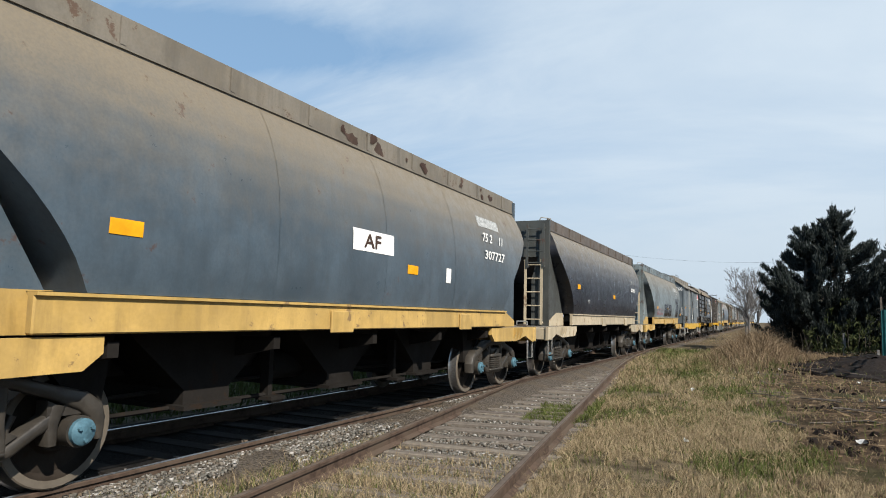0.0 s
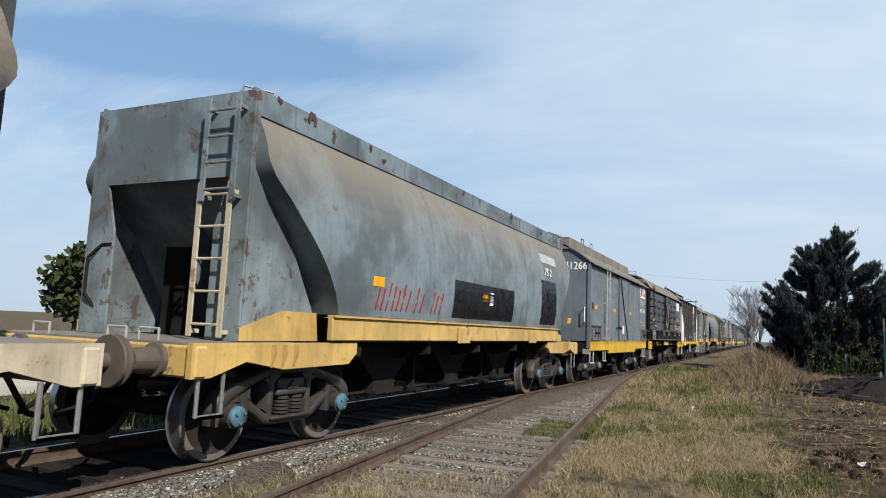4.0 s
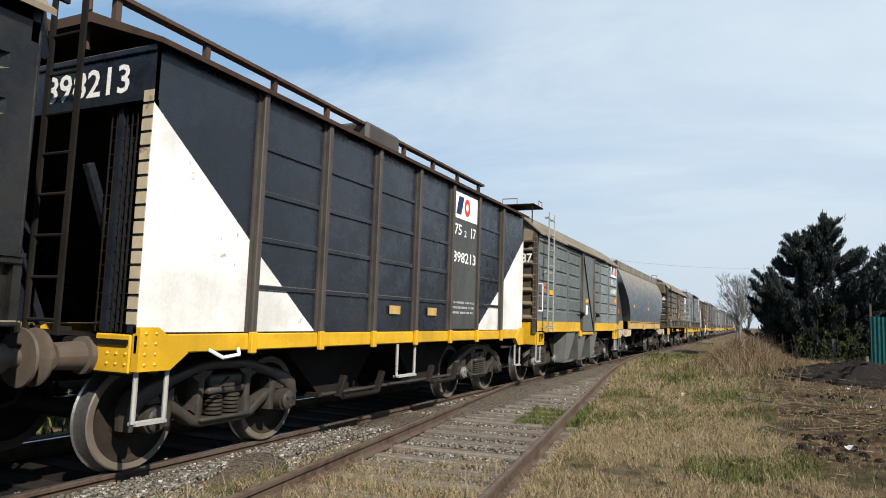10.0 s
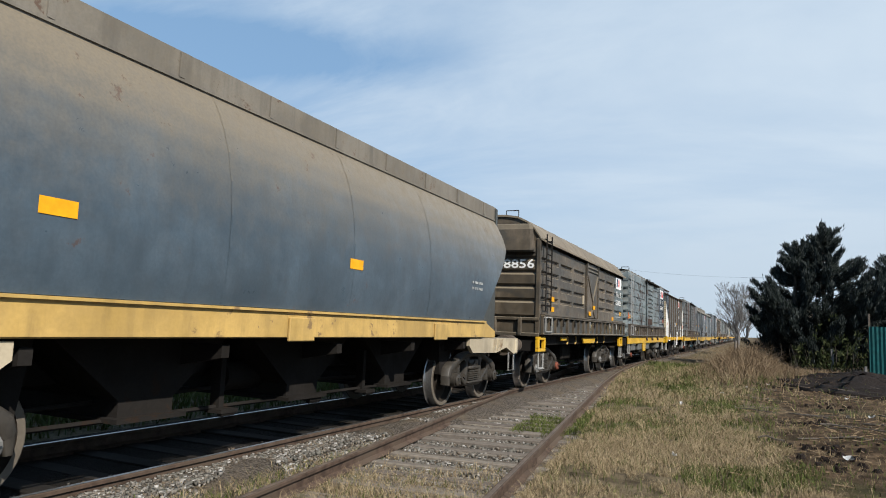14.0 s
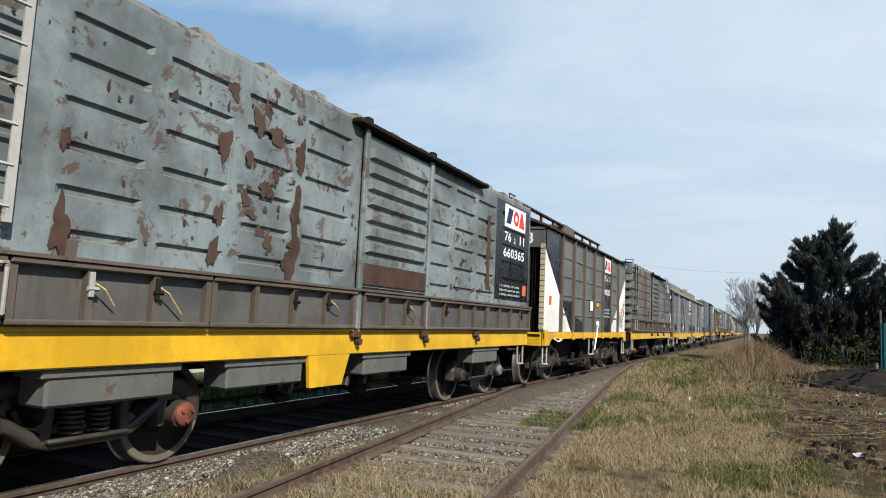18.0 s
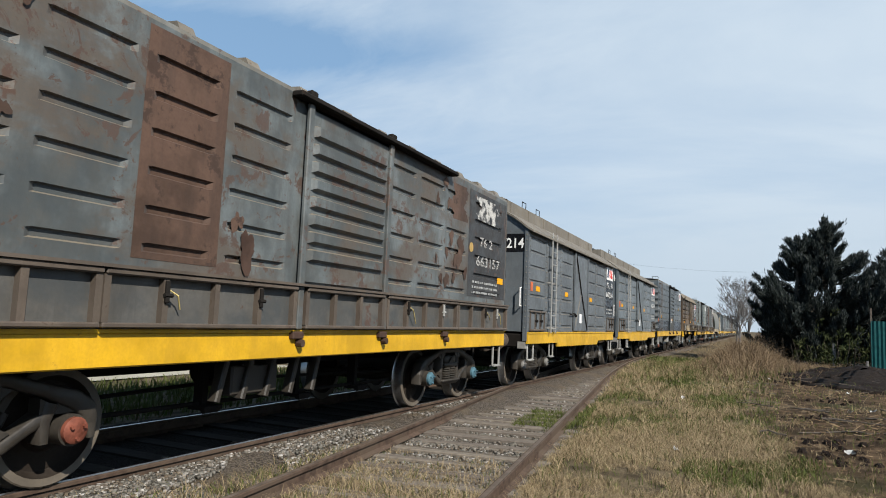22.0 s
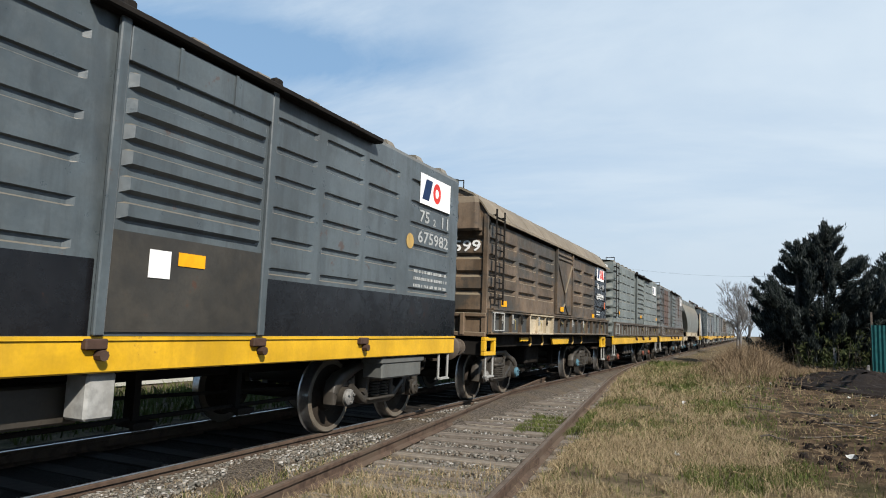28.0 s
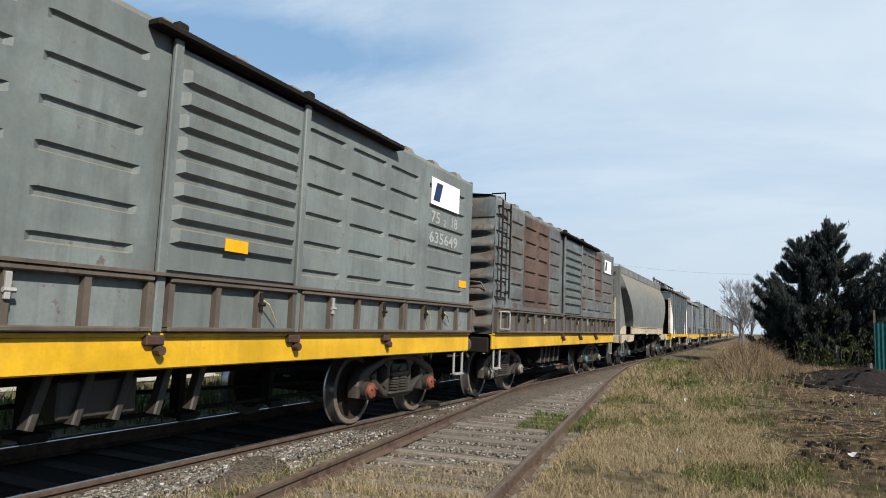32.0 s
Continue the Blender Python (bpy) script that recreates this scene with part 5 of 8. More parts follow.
def leafy_tree(x, y, h, seed, label):
    rnd, rng = random.Random(seed), np.random.default_rng(seed)
    t = tagged(new("leafy_tree"), label, "tree", "trees beyond the field")
    t.location = (x, y, -0.2)
    k = Kit()
    limb(k, (0, 0, -0.1), (0, 0, h * 0.6), 0.22, 0.1, rnd, 4, 0.05, 7)
    part("trunk", k, M_BARK, t)
    k, tips = Kit(), []
    for i in range(34):
        a, u = rnd.uniform(0, 6.283), rnd.random()
        r = h * 0.36 * math.sqrt(max(0.05, 1 - (2 * u - 0.9) ** 2)) * rnd.uniform(0.6, 1.1)
        end = Vector((r * math.cos(a), r * math.sin(a), h * (0.25 + 0.72 * u)))
        limb(k, (0, 0, h * (0.2 + 0.35 * u)), end, 0.05, 0.01, rnd, 3, 0.15, 4)
        for j in range(9):
            p = Vector((0, 0, h * (0.2 + 0.4 * u))).lerp(end, rnd.uniform(0.45, 1.05))
            tips.append((*p, rnd.uniform(-1, 1), rnd.uniform(-1, 1), 0.6))
    tagged(part("branchwork", k, M_BARK, t), kind="stuff")
    spray_crown(rng, tips, M_SHRUB, "foliage", t, 0.5, 9, narrow=0.32)
    return t


def build_plants():
    conifer(3.17, 38.0, 7.1, ((0.2, 2.9), (1.5, 3.4), (2.8, 3.6), (3.7, 3.1), (4.3, 2.35), (4.9, 1.6), (5.5, 0.8), (6.0, 0.4), (7.0, 0.05)), 3, "broad dark-green conifer with ragged top", 250)
    conifer(1.9, 37.5, 6.1, ((0.2, 1.6), (2.0, 2.0), (3.4, 1.5), (4.3, 0.8), (5.0, 0.35), (6.1, 0.05)), 8, "dark-green conifer with a slender tip beside a larger one", 100)
    conifer(6.6, 39.0, 5.6, ((0.2, 2.4), (2.5, 2.6), (3.8, 2.1), (4.6, 1.2), (5.5, 0.2)), 12, "dark-green conifer with drooping outline", 170)
    bare_tree(-1.4, 62, 6.4, 2, "grey leafless tree beyond the conifers", 0.3)
    bare_tree(-0.5, 60, 5.2, 5, "grey leafless tree beyond the conifers", 0.42)
    bare_tree(-1.1, 57, 4.4, 6, "grey leafless thicket tree beyond the conifers", 0.5)
    bare_tree(6.4, 47, 6.4, 9, "pale leafless tree behind the conifers", 0.3)
    bare_tree(8.0, 46, 6.2, 14, "pale leafless tree behind the conifers", 0.3)
    rnd = random.Random(77)
    for i in range(13):
        leafy_tree(-34 - rnd.uniform(0, 16), 8 + i * 11 + rnd.uniform(-4, 4), rnd.uniform(5.5, 9.0), 40 + i, "green broadleaf tree beyond the field")
    # undergrowth at the foot of the conifers
    rng = np.random.default_rng(9)
    tips = [(rng.uniform(1.6, 7.5), rng.uniform(33.4, 35.5), rng.uniform(0.0, 1.0) * rng.uniform(0.3, 2.4), 0, -0.3, 0.8) for _ in range(200)]
    t = tagged(new("undergrowth"), "olive undergrowth at the foot of the conifers", "shrub")
    k = Kit()
    for i in range(30):
        a, b = rnd.uniform(1, 7), rnd.uniform(33.8, 35.5)
        limb(k, (a, b, -0.3), (a + rnd.uniform(-0.4, 0.4), b + rnd.uniform(-0.2, 0.2), rnd.uniform(0.6, 1.3)), 0.02, 0.006, rnd, 3, 0.1, 4)
    part("stems", k, M_BARK, t)
    spray_crown(rng, tips, M_SHRUB, "foliage", t, 0.16, 14, narrow=0.13)


def build_small():
    # teal fence of upright sheets, wooden post, wire overhead
    f = tagged(new("sheet_fence"), "teal corrugated sheet fence at the tree's edge", "fence")
    for i in range(5):
        k = Kit()
        a = 4.36 + i * 0.92
        rows = []
        for z in (-0.3, 1.2, 2.02):
            rows.append([(a + 0.9 * j / 24, 33.0 + 0.02 * math.sin(j * 1.57) + 0.03 * i, z) for j in range(25)])
        rows2 = [[(x, y + 0.012, z) for x, y, z in r] for r in rows]
        k.grid(rows)
        k.grid(rows2)
        k.grid([rows[-1], rows2[-1]])
        part("fence_sheet", k, M_TEAL, f)
    for i in range(4):
        part("fence_post", Kit().box(4.34 + 1.3 * i, 4.42 + 1.3 * i, 33.06, 33.14, -0.4, 2.55 if i == 0 else 2.1, 0.01), M_BARK, f)
    p = tagged(new("short_post"), "short pale wooden post in dead weeds", "post")
    p.location = (3.1, 34.0, -0.25)
    part("shaft", Kit().box(-0.06, 0.06, -0.06, 0.06, -0.2, 1.25, 0.015), M_TWIG, p)
    p = tagged(new("short_post"), "short grey wooden stake in dead weeds", "post")
    p.location = (3.95, 31.0, -0.2)
    part("shaft", Kit().box(-0.045, 0.045, -0.045, 0.045, -0.2, 0.62, 0.012), M_TWIG, p)
    wire = tagged(new("overhead_wire"), "thin dark overhead wire crossing far ahead", "wire")
    pts = []
    for i in range(25):
        u = i / 24 * 2 - 1
        pts.append((-24 + 44 * (u + 1) / 2, 130 + 10 * u, 11.8 + 1.6 * u * u + 0.6 * u))
    part("cable", Kit().tube(pts, 0.010, 5), M_UNDER, wire)
    for s, q in ((pts[0], 0), (pts[-1], 1)):
        part("pole", Kit().cyl((s[0], s[1], -0.3), (s[0], s[1], s[2] + 0.2), 0.16, 8, 0.11), M_BARK, wire)


build_ground()
build_tracks()
build_grass()
build_stones()
build_scrub()
build_plants()
build_small()

# ---- wagon kinds; every wagon runs along y, its front end at -y, its rail top at z = 0 ----
XS = 1.49


def on_tub(prof, z):
    for (x0, z0), (x1, z1) in zip(prof, prof[1:]):
        if z1 <= z <= z0:
            return x0 + (x1 - x0) * (z0 - z) / (z0 - z1)
    return 1.49


def hopper_car(label, tub, trim, number="", paint_end=None, spec=None):
    """A bulging grain hopper car with open ends, gusset plates and a boxed-in loading trough on top."""
    L = 11.38
    w = wagon_base("hopper_car", label)
    spec = spec or {}
    end_mat = paint_end or tub
    prof = [(1.13, 3.46), (1.21, 3.34), (1.31, 3.13), (1.39, 2.90), (1.45, 2.62), (1.485, 2.3), (1.49, 2.0), (1.475, 1.72), (1.435, 1.48)]

    prof = [(on_tub(prof, z), z) for z in (3.46, 3.37, 3.30, 3.2, 3.13, 3.05, 2.97, 2.90, 2.82, 2.74, 2.62, 2.5, 2.4, 2.3, 2.15, 2.0, 1.86, 1.72, 1.6, 1.48)]
    curve = ((1.4, 1.33), (1.5, 1.30), (1.8, 1.12), (2.1, 0.87), (2.35, 0.60), (2.65, 0.29), (2.80, 0.13), (2.92, 0.055), (3.05, 0.05), (3.2, 0.075), (3.5, 0.10))
    nose = spec.get("nose", 0.0)

    def inset(z):
        for (a, p), (b, q) in zip(curve, curve[1:]):
            if a <= z <= b:
                return p + (q - p) * (z - a) / (b - a)
        return 0.1

    k = Kit()
    n = 20
    for s in (-1, 1):
        k.grid([[(s * x, -(L / 2 - inset(z) - nose) + (L - 2 * inset(z) - nose) * i / n, z) for i in range(n + 1)] for x, z in prof])
        # the slope sheets that close the ends
    for q in (-1, 1):
        k.grid([[(s * x, q * (L / 2 - inset(z) - 0.001 - nose * (q < 0)), z) for s in (-1, 1)] for x, z in prof])
    k.grid([[(s * 1.435, y, 1.48) for s in (-1, 1)] for y in (-L / 2 + 1.30, L / 2 - 1.30)])
    k.grid([[(s * 1.13, y, 3.46) for s in (-1, 1)] for y in (-L / 2 + 0.1, L / 2 - 0.1)])
    body = part("tub", k, tub, w, smooth=50)
    # welded seams round the tub
    for v in spec.get("seams", (3.6, 5.7, 7.8)):
        k = Kit()
        k.grid([[(x + 0.004, v - L / 2 + d, z) for x, z in prof] for d in (-0.012, 0.012)])
        part("weld_seam", k, tub, body)
    # loading trough along the top
    k = Kit()
    for s in (-1, 1):
        k.box(s * 1.10, s * 1.135, -L / 2 + 0.02, L / 2 - 0.02, 3.45, 3.745)
        k.box(s * 1.10, s * 1.15, -L / 2 + 0.02, L / 2 - 0.02, 3.47, 3.50)
        for i in range(9):
            y = -L / 2 + 0.7 + (L - 1.4) * i / 8
            k.box(s * 1.135, s * 1.155, y - 0.03, y + 0.03, 3.50, 3.735)
    k.box(-1.10, 1.10, -L / 2 + 0.02, L / 2 - 0.02, 3.69, 3.71)
    part("roof_trough", k, trim, w)
    k = Kit()
    for i in range(4):
        y = -L / 2 + 1.6 + (L - 3.2) * i / 3
        k.cut()
        k.box(-0.45, 0.45, y - 0.9, y + 0.9, 3.675, 3.73, 0.02)
    part("roof_hatch", k, trim, w)
    # end plates and gussets
    for q in (-1, 1):
        y = q * L / 2
        k = Kit()
        k.prism([(-1.17, 3.71), (-1.17, 1.17), (-0.74, 1.17), (-0.74, 2.3), (-0.9, 2.82), (0.9, 2.82), (0.74, 2.3), (0.74, 1.17), (1.17, 1.17), (1.17, 3.71)], y, y - q * 0.03, "y")
        plate_ob = part("end_plate", k, end_mat, w)
        for s in (-1, 1):
            part("end_post", Kit().box(s * 1.11, s * 1.175, y - q * 0.032, y - q * 0.09, 1.17, 3.71), end_mat, plate_ob)
        for s in (-1, 1):
            k = Kit()
            a = lambda d: q * (L / 2 - d - nose * (q < 0) * (d > 0.1))
            e = 0.0 if q < 0 else 0.33
            k.prism([(a(0.03), 1.17), (a(1.24 + e), 1.17), (a(1.2 + e), 1.42), (a(0.30 + e), 2.86), (a(0.03), 2.86)], s * 1.15, s * 1.18)
            k.prism([(a(0.03), 2.86), (a(0.30), 2.86), (a(0.10), 3.36), (a(0.03), 3.40)], s * 1.13, s * 1.155)
            part("gusset_plate", k, end_mat, w)
            k = Kit()
            k.prism([(a(0.0), 1.175), (a(1.27), 1.175), (a(1.22), 1.49), (a(0.62), 1.49), (a(0.0), 1.30)], s * 1.181, s * 1.187)
            part("painted_gusset", k, spec.get("sill", M_YELLOWDIRT), w)
        # bulkhead in near black, standing in for the deep shade inside the end
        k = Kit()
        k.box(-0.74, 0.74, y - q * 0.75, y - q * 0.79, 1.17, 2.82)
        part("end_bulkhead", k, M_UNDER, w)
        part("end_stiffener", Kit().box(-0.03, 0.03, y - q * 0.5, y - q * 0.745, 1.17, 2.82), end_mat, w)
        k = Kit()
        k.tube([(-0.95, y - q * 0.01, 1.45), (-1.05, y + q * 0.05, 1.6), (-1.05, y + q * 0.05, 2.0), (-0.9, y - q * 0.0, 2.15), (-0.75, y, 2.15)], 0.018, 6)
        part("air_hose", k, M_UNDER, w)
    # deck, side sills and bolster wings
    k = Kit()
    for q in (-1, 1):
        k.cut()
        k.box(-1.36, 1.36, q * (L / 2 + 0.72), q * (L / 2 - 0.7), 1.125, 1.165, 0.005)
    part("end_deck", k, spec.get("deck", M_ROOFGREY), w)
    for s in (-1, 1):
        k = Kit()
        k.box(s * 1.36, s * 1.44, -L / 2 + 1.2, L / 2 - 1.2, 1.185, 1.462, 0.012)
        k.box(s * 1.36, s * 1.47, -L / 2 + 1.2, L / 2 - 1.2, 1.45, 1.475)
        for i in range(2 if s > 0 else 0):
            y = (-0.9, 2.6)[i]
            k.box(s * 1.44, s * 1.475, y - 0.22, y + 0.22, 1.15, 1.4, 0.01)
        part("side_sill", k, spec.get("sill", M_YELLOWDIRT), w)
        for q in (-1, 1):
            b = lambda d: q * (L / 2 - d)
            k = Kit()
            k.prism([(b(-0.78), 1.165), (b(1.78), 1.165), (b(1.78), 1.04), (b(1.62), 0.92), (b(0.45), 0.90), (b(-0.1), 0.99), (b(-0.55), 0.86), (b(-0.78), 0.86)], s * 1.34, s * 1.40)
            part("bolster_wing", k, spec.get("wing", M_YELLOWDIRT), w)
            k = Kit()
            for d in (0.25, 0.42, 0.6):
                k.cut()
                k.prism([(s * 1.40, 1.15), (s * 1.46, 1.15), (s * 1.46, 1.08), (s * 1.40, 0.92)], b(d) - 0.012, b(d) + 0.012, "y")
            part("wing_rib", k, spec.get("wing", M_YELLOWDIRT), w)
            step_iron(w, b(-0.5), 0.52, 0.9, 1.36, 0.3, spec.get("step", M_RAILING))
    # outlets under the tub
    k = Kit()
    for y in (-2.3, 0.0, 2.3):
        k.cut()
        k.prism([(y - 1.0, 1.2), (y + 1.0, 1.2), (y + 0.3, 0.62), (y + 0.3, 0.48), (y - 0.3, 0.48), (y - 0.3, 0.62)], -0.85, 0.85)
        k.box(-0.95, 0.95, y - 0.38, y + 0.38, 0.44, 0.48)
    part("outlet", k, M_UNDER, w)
    k = Kit()
    for q in (-1, 1):
        k.cut()
        k.prism([(q * 3.5, 1.2), (q * 4.3, 1.2), (q * 3.75, 0.55), (q * 3.6, 0.55)], -1.0, 1.0)
    part("slope_brace", k, M_UNDER, w)
    end_ladder(w, 0.62, 1.02, 1.2, 2.75, -L / 2 - 0.0, M_CREAM, 5)
    end_ladder(w, 0.66, 1.06, 2.55, 3.62, -L / 2 - 0.02, end_mat, 4)
    k = Kit()
    for x in (-0.9, 0.2, 0.62):
        k.cut()
        k.tube([(x, -L / 2 - 0.68, 1.16), (x, -L / 2 - 0.68, 1.27), (x + 0.25, -L / 2 - 0.68, 1.27), (x + 0.25, -L / 2 - 0.68, 1.16)], 0.013, 6)
    k.cut()
    k.tube([(0.9, -L / 2 + 0.05, 3.70), (0.95, -L / 2 + 0.05, 3.79), (1.1, -L / 2 + 0.35, 3.79), (1.1, -L / 2 + 0.35, 3.7)], 0.013, 6)
    part("grab_handle", k, M_RAILING, w)
    if number:
        letters_end(w, number, -0.72, 0.27, 2.93, 0.17, -L / 2 - 0.006, M_LETTER)
    underframe(w, L, L / 2 - 0.92, caps=spec.get("caps", ((0, 0), (0, 0))), beam_mat=spec.get("wing", M_YELLOWDIRT), over=0.75, detail=1)
    return w, L, prof


def tub_label(w, prof, name, y0, y1, z0, z1, mat, label=""):
    n = 4
    zz = [z0 + (z1 - z0) * i / n for i in range(n + 1)]
    k = Kit().grid([[(on_tub(prof, z) + 0.006, y, z) for y in (y0, y1)] for z in zz])
    return part(name, k, mat, w, label)


def tub_letters(w, prof, s, y0, y1, z0, h, mat):
    me, a, b = text_mesh(s, mat)
    kk = (y1 - y0) / (b - a)
    x0 = max(on_tub(prof, z0 - 0.02), on_tub(prof, z0 + 1.1 * h)) + 0.012
    m = Matrix(((0, 0, 1, x0), (kk, 0, 0, y0 - a * kk), (0, h, 0, z0), (0, 0, 0, 1)))
    return part("lettering", me, mat, w, at=m)


def scrawl(w, prof, y0, z0, strokes, k_size, mat, x=None, name="graffiti"):
    """Painted strokes in no script: short bent lines."""
    k = Kit()
    for st in strokes:
        pts = [(y0 + a * k_size, z0 + b * k_size) for a, b in st]
        for p, q in zip(pts, pts[1:]):
            d = Vector((q[0] - p[0], q[1] - p[1]))
            if d.length < 1e-6:
                continue
            nrm = Vector((-d.y, d.x)).normalized() * 0.022 * max(0.5, k_size * 2)
            quad = [(p[0] + nrm.x, p[1] + nrm.y), (p[0] - nrm.x, p[1] - nrm.y), (q[0] - nrm.x, q[1] - nrm.y), (q[0] + nrm.x, q[1] + nrm.y)]
            k.add([((x if x is not None else on_tub(prof, b) + 0.008), a, b) for a, b in quad], [(0, 1, 2, 3)])
    return tagged(part(name, k, mat, w), kind="stuff")


def riveted_van(label, side, number="", ribs=False, spec=None):
    """A steel van with an arched roof, riveted posts, a braced sliding door, a roof trough and a deep yellow sill."""
    L = 9.3
    spec = spec or {}
    w = wagon_base("covered_van", label)
    Y = lambda v: v - L / 2
    z0, ze, zt = 1.19, 3.33, 3.93
    seams = (1.35, 2.6, 3.85, 5.41, 6.58, 7.92)
    zr = [1.32, 1.64, 1.96, 2.27, 2.58, 2.9, 3.18] if ribs else []
    for s in (-1, 1):
        k = Kit()
        if ribs:
            edges = (0.0, 1.35, 2.6, 3.85, 5.41, 6.58, 7.92, L)
            cols = [(Y(a) + 0.16, Y(b) - 0.16, Y(0), Y(L)) for a, b in zip(edges, edges[1:])]
            ribbed_side(k, XS, s, cols, zr, z0, ze, 0.022, 0.03, 0.014)
        else:
            k.grid([[(s * XS, Y(L * i / 8), z) for i in range(9)] for z in (z0, 1.8, 2.6, ze)])
        part("side_wall", k, side, w)
    for q in (-1, 1):
        k = Kit()
        arched_end(k, q, L, XS, z0, ze, zt)
        y = q * L / 2
        for x in (-0.52, 0.52):
            k.cut()
            k.prism([(x - 0.06, 1.0), (x + 0.06, 1.0), (x + 0.06, arch(x, XS, ze, zt) - 0.03), (x - 0.06, arch(x, XS, ze, zt) - 0.03)], y, y + q * 0.12, "y")
        for x in (-1.45, 1.45):
            k.cut()
            k.box(x - 0.045, x + 0.045, y, y + q * 0.03, 1.0, 3.34)
        part("end_wall", k, side, w)
        k = Kit()
        k.prism([(y, 3.80), (y + q * 0.24, 3.36), (y + q * 0.22, 3.33), (y, 3.40)], -0.46, 0.46)
        part("end_hood", k, side, w)
    arched_roof(w, L, XS, ze, zt, M_ROOFGREY, lip=0.11)
    # loading trough along the ridge
    k = Kit()
    ya, yb = -L / 2 - 0.06, L / 2 - 0.5
    for s in (-1, 1):
        k.box(s * 0.84, s * 0.87, ya, yb, 3.72, 4.05)
        for i in range(7):
            y = ya + 0.6 + (yb - ya - 1.2) * i / 6
            k.box(s * 0.87, s * 0.885, y - 0.025, y + 0.025, 3.76, 4.04)
    for y in (ya, yb):
        k.box(-0.84, 0.84, y, y + 0.03, 3.72, 4.05)
    k.box(-0.84, 0.84, ya + 0.03, yb, 4.0, 4.02)
    part("roof_trough", k, M_ROOFGREY, w)
    k = Kit()
    k.prism([(-0.62, 4.051), (0.62, 4.051), (0.62, 4.08), (0.3, 4.20), (-0.3, 4.20), (-0.62, 4.08)], ya - 0.03, ya + 0.85, "y")
    part("roof_hatch", k, side, w)
    k = Kit()
    for v in (1.35, 2.45):
        k.cut()
        k.tube([(0.86, Y(v), 4.0), (0.86, Y(v), 4.19), (0.86, Y(v) + 0.28, 4.19), (0.86, Y(v) + 0.28, 4.0)], 0.010, 6)
    part("grab_handle", k, M_UNDER, w)
    # posts and rivets
    k, r = Kit(), Kit()
    for v in seams:
        if v in (3.85, 5.41):
            continue
        k.cut()
        k.box(XS, XS + 0.006, Y(v) - 0.07, Y(v) + 0.07, z0 + 0.02, ze - 0.02)
        rivets(r, [(XS + 0.006, Y(v) + d, z0 + 0.08 + 0.115 * i) for i in range(18) for d in (-0.045, 0.045)])
    k.cut()
    k.box(XS, XS + 0.008, Y(0), Y(0.1), z0, ze)
    rivets(r, [(XS + 0.008, Y(0.05), z0 + 0.08 + 0.115 * i) for i in range(18)])
    rivets(r, [(x, -L / 2 - 0.03, z0 + 0.08 + 0.115 * i) for i in range(18) for x in (-1.45, 1.45)], "-y")
    rivets(r, [(x, -L / 2 - 0.12, 1.1 + 0.12 * i) for i in range(22) for x in (-0.49, 0.55)], "-y", 0.016, 0.012)
    part("seam_strap", k, side, w)
    tagged(part("riveting", r, side, w), kind="stuff")
    # door with its Z brace
    x = XS + 0.03
    k = Kit().box(XS + 0.004, x, Y(3.85), Y(5.41), z0 + 0.02, 3.27, 0.008)
    door = part("sliding_door", k, side, w)
    k = Kit()
    for a in (3.85, 5.33):
        k.cut()
        k.box(x, x + 0.025, Y(a), Y(a) + 0.08, z0 + 0.02, 3.27)
    part("door_post", k, side, door)
    k = Kit()
    mid = (Y(4.62), 2.20)
    k.beam([(Y(3.97), 3.22), mid, (Y(5.32), z0 + 0.06)], 0.035, x, x + 0.03)
    part("door_brace", k, M_UNDER, door)
    k = Kit()
    k.beam([(Y(3.95), z0 + 0.06), (Y(4.58), 2.16)], 0.055, x - 0.001, x + 0.02)
    part("door_brace", k, side, door)
    for v in (3.825, 5.415):
        part("door_gap", Kit().box(XS, XS + 0.006, Y(v), Y(v) + 0.022, z0 + 0.02, 3.27), M_UNDER, door)
    k = Kit()
    k.tube([(x + 0.02, Y(3.4), 1.62), (x + 0.04, Y(3.75), 1.66), (x + 0.04, Y(3.95), 1.62)], 0.016, 6)
    k.cyl((x, Y(3.9), 1.6), (x + 0.07, Y(3.9), 1.6), 0.03, 8)
    part("door_bolt", k, M_UNDER, door)
    k = Kit().box(XS, XS + 0.075, Y(3.3), Y(7.3), 3.255, 3.31, 0.01)
    part("door_track", k, M_UNDER, w)
    # sills: shallow at the ends, deep in the middle
    k = Kit()
    for s in (-1, 1):
        k.cut()
        k.prism([(Y(0.02), 1.155), (Y(9.28), 1.155), (Y(9.28), 0.93), (Y(6.95), 0.93), (Y(6.75), 0.82), (Y(2.35), 0.84), (Y(2.33), 0.93), (Y(0.02), 0.94)], s * (XS - 0.02), s * (XS + 0.02))
        k.box(s * (XS - 0.02), s * (XS + 0.035), Y(0.02), Y(9.28), 1.15, 1.185)
    part("side_sill", k, M_YELLOW, w)
    # small hatches at the corners
    for a, b in ((0.08, 1.2), (8.1, 9.24)):
        k = Kit().box(XS, XS + 0.02, Y(a), Y(b), z0 + 0.02, 1.64)
        hatch = part("corner_hatch", k, side, w)
        k = Kit()
        for z in (z0 + 0.02, 1.60):
            k.box(XS + 0.02, XS + 0.06, Y(a), Y(b), z, z + 0.04, 0.008)
        for v in (a + 0.02, a + 0.38, b - 0.38, b - 0.06):
            k.box(XS + 0.02, XS + 0.045, Y(v), Y(v) + 0.04, z0 + 0.06, 1.6)
        part("hatch_frame", k, M_FRAMEBROWN, hatch)
        k = Kit()
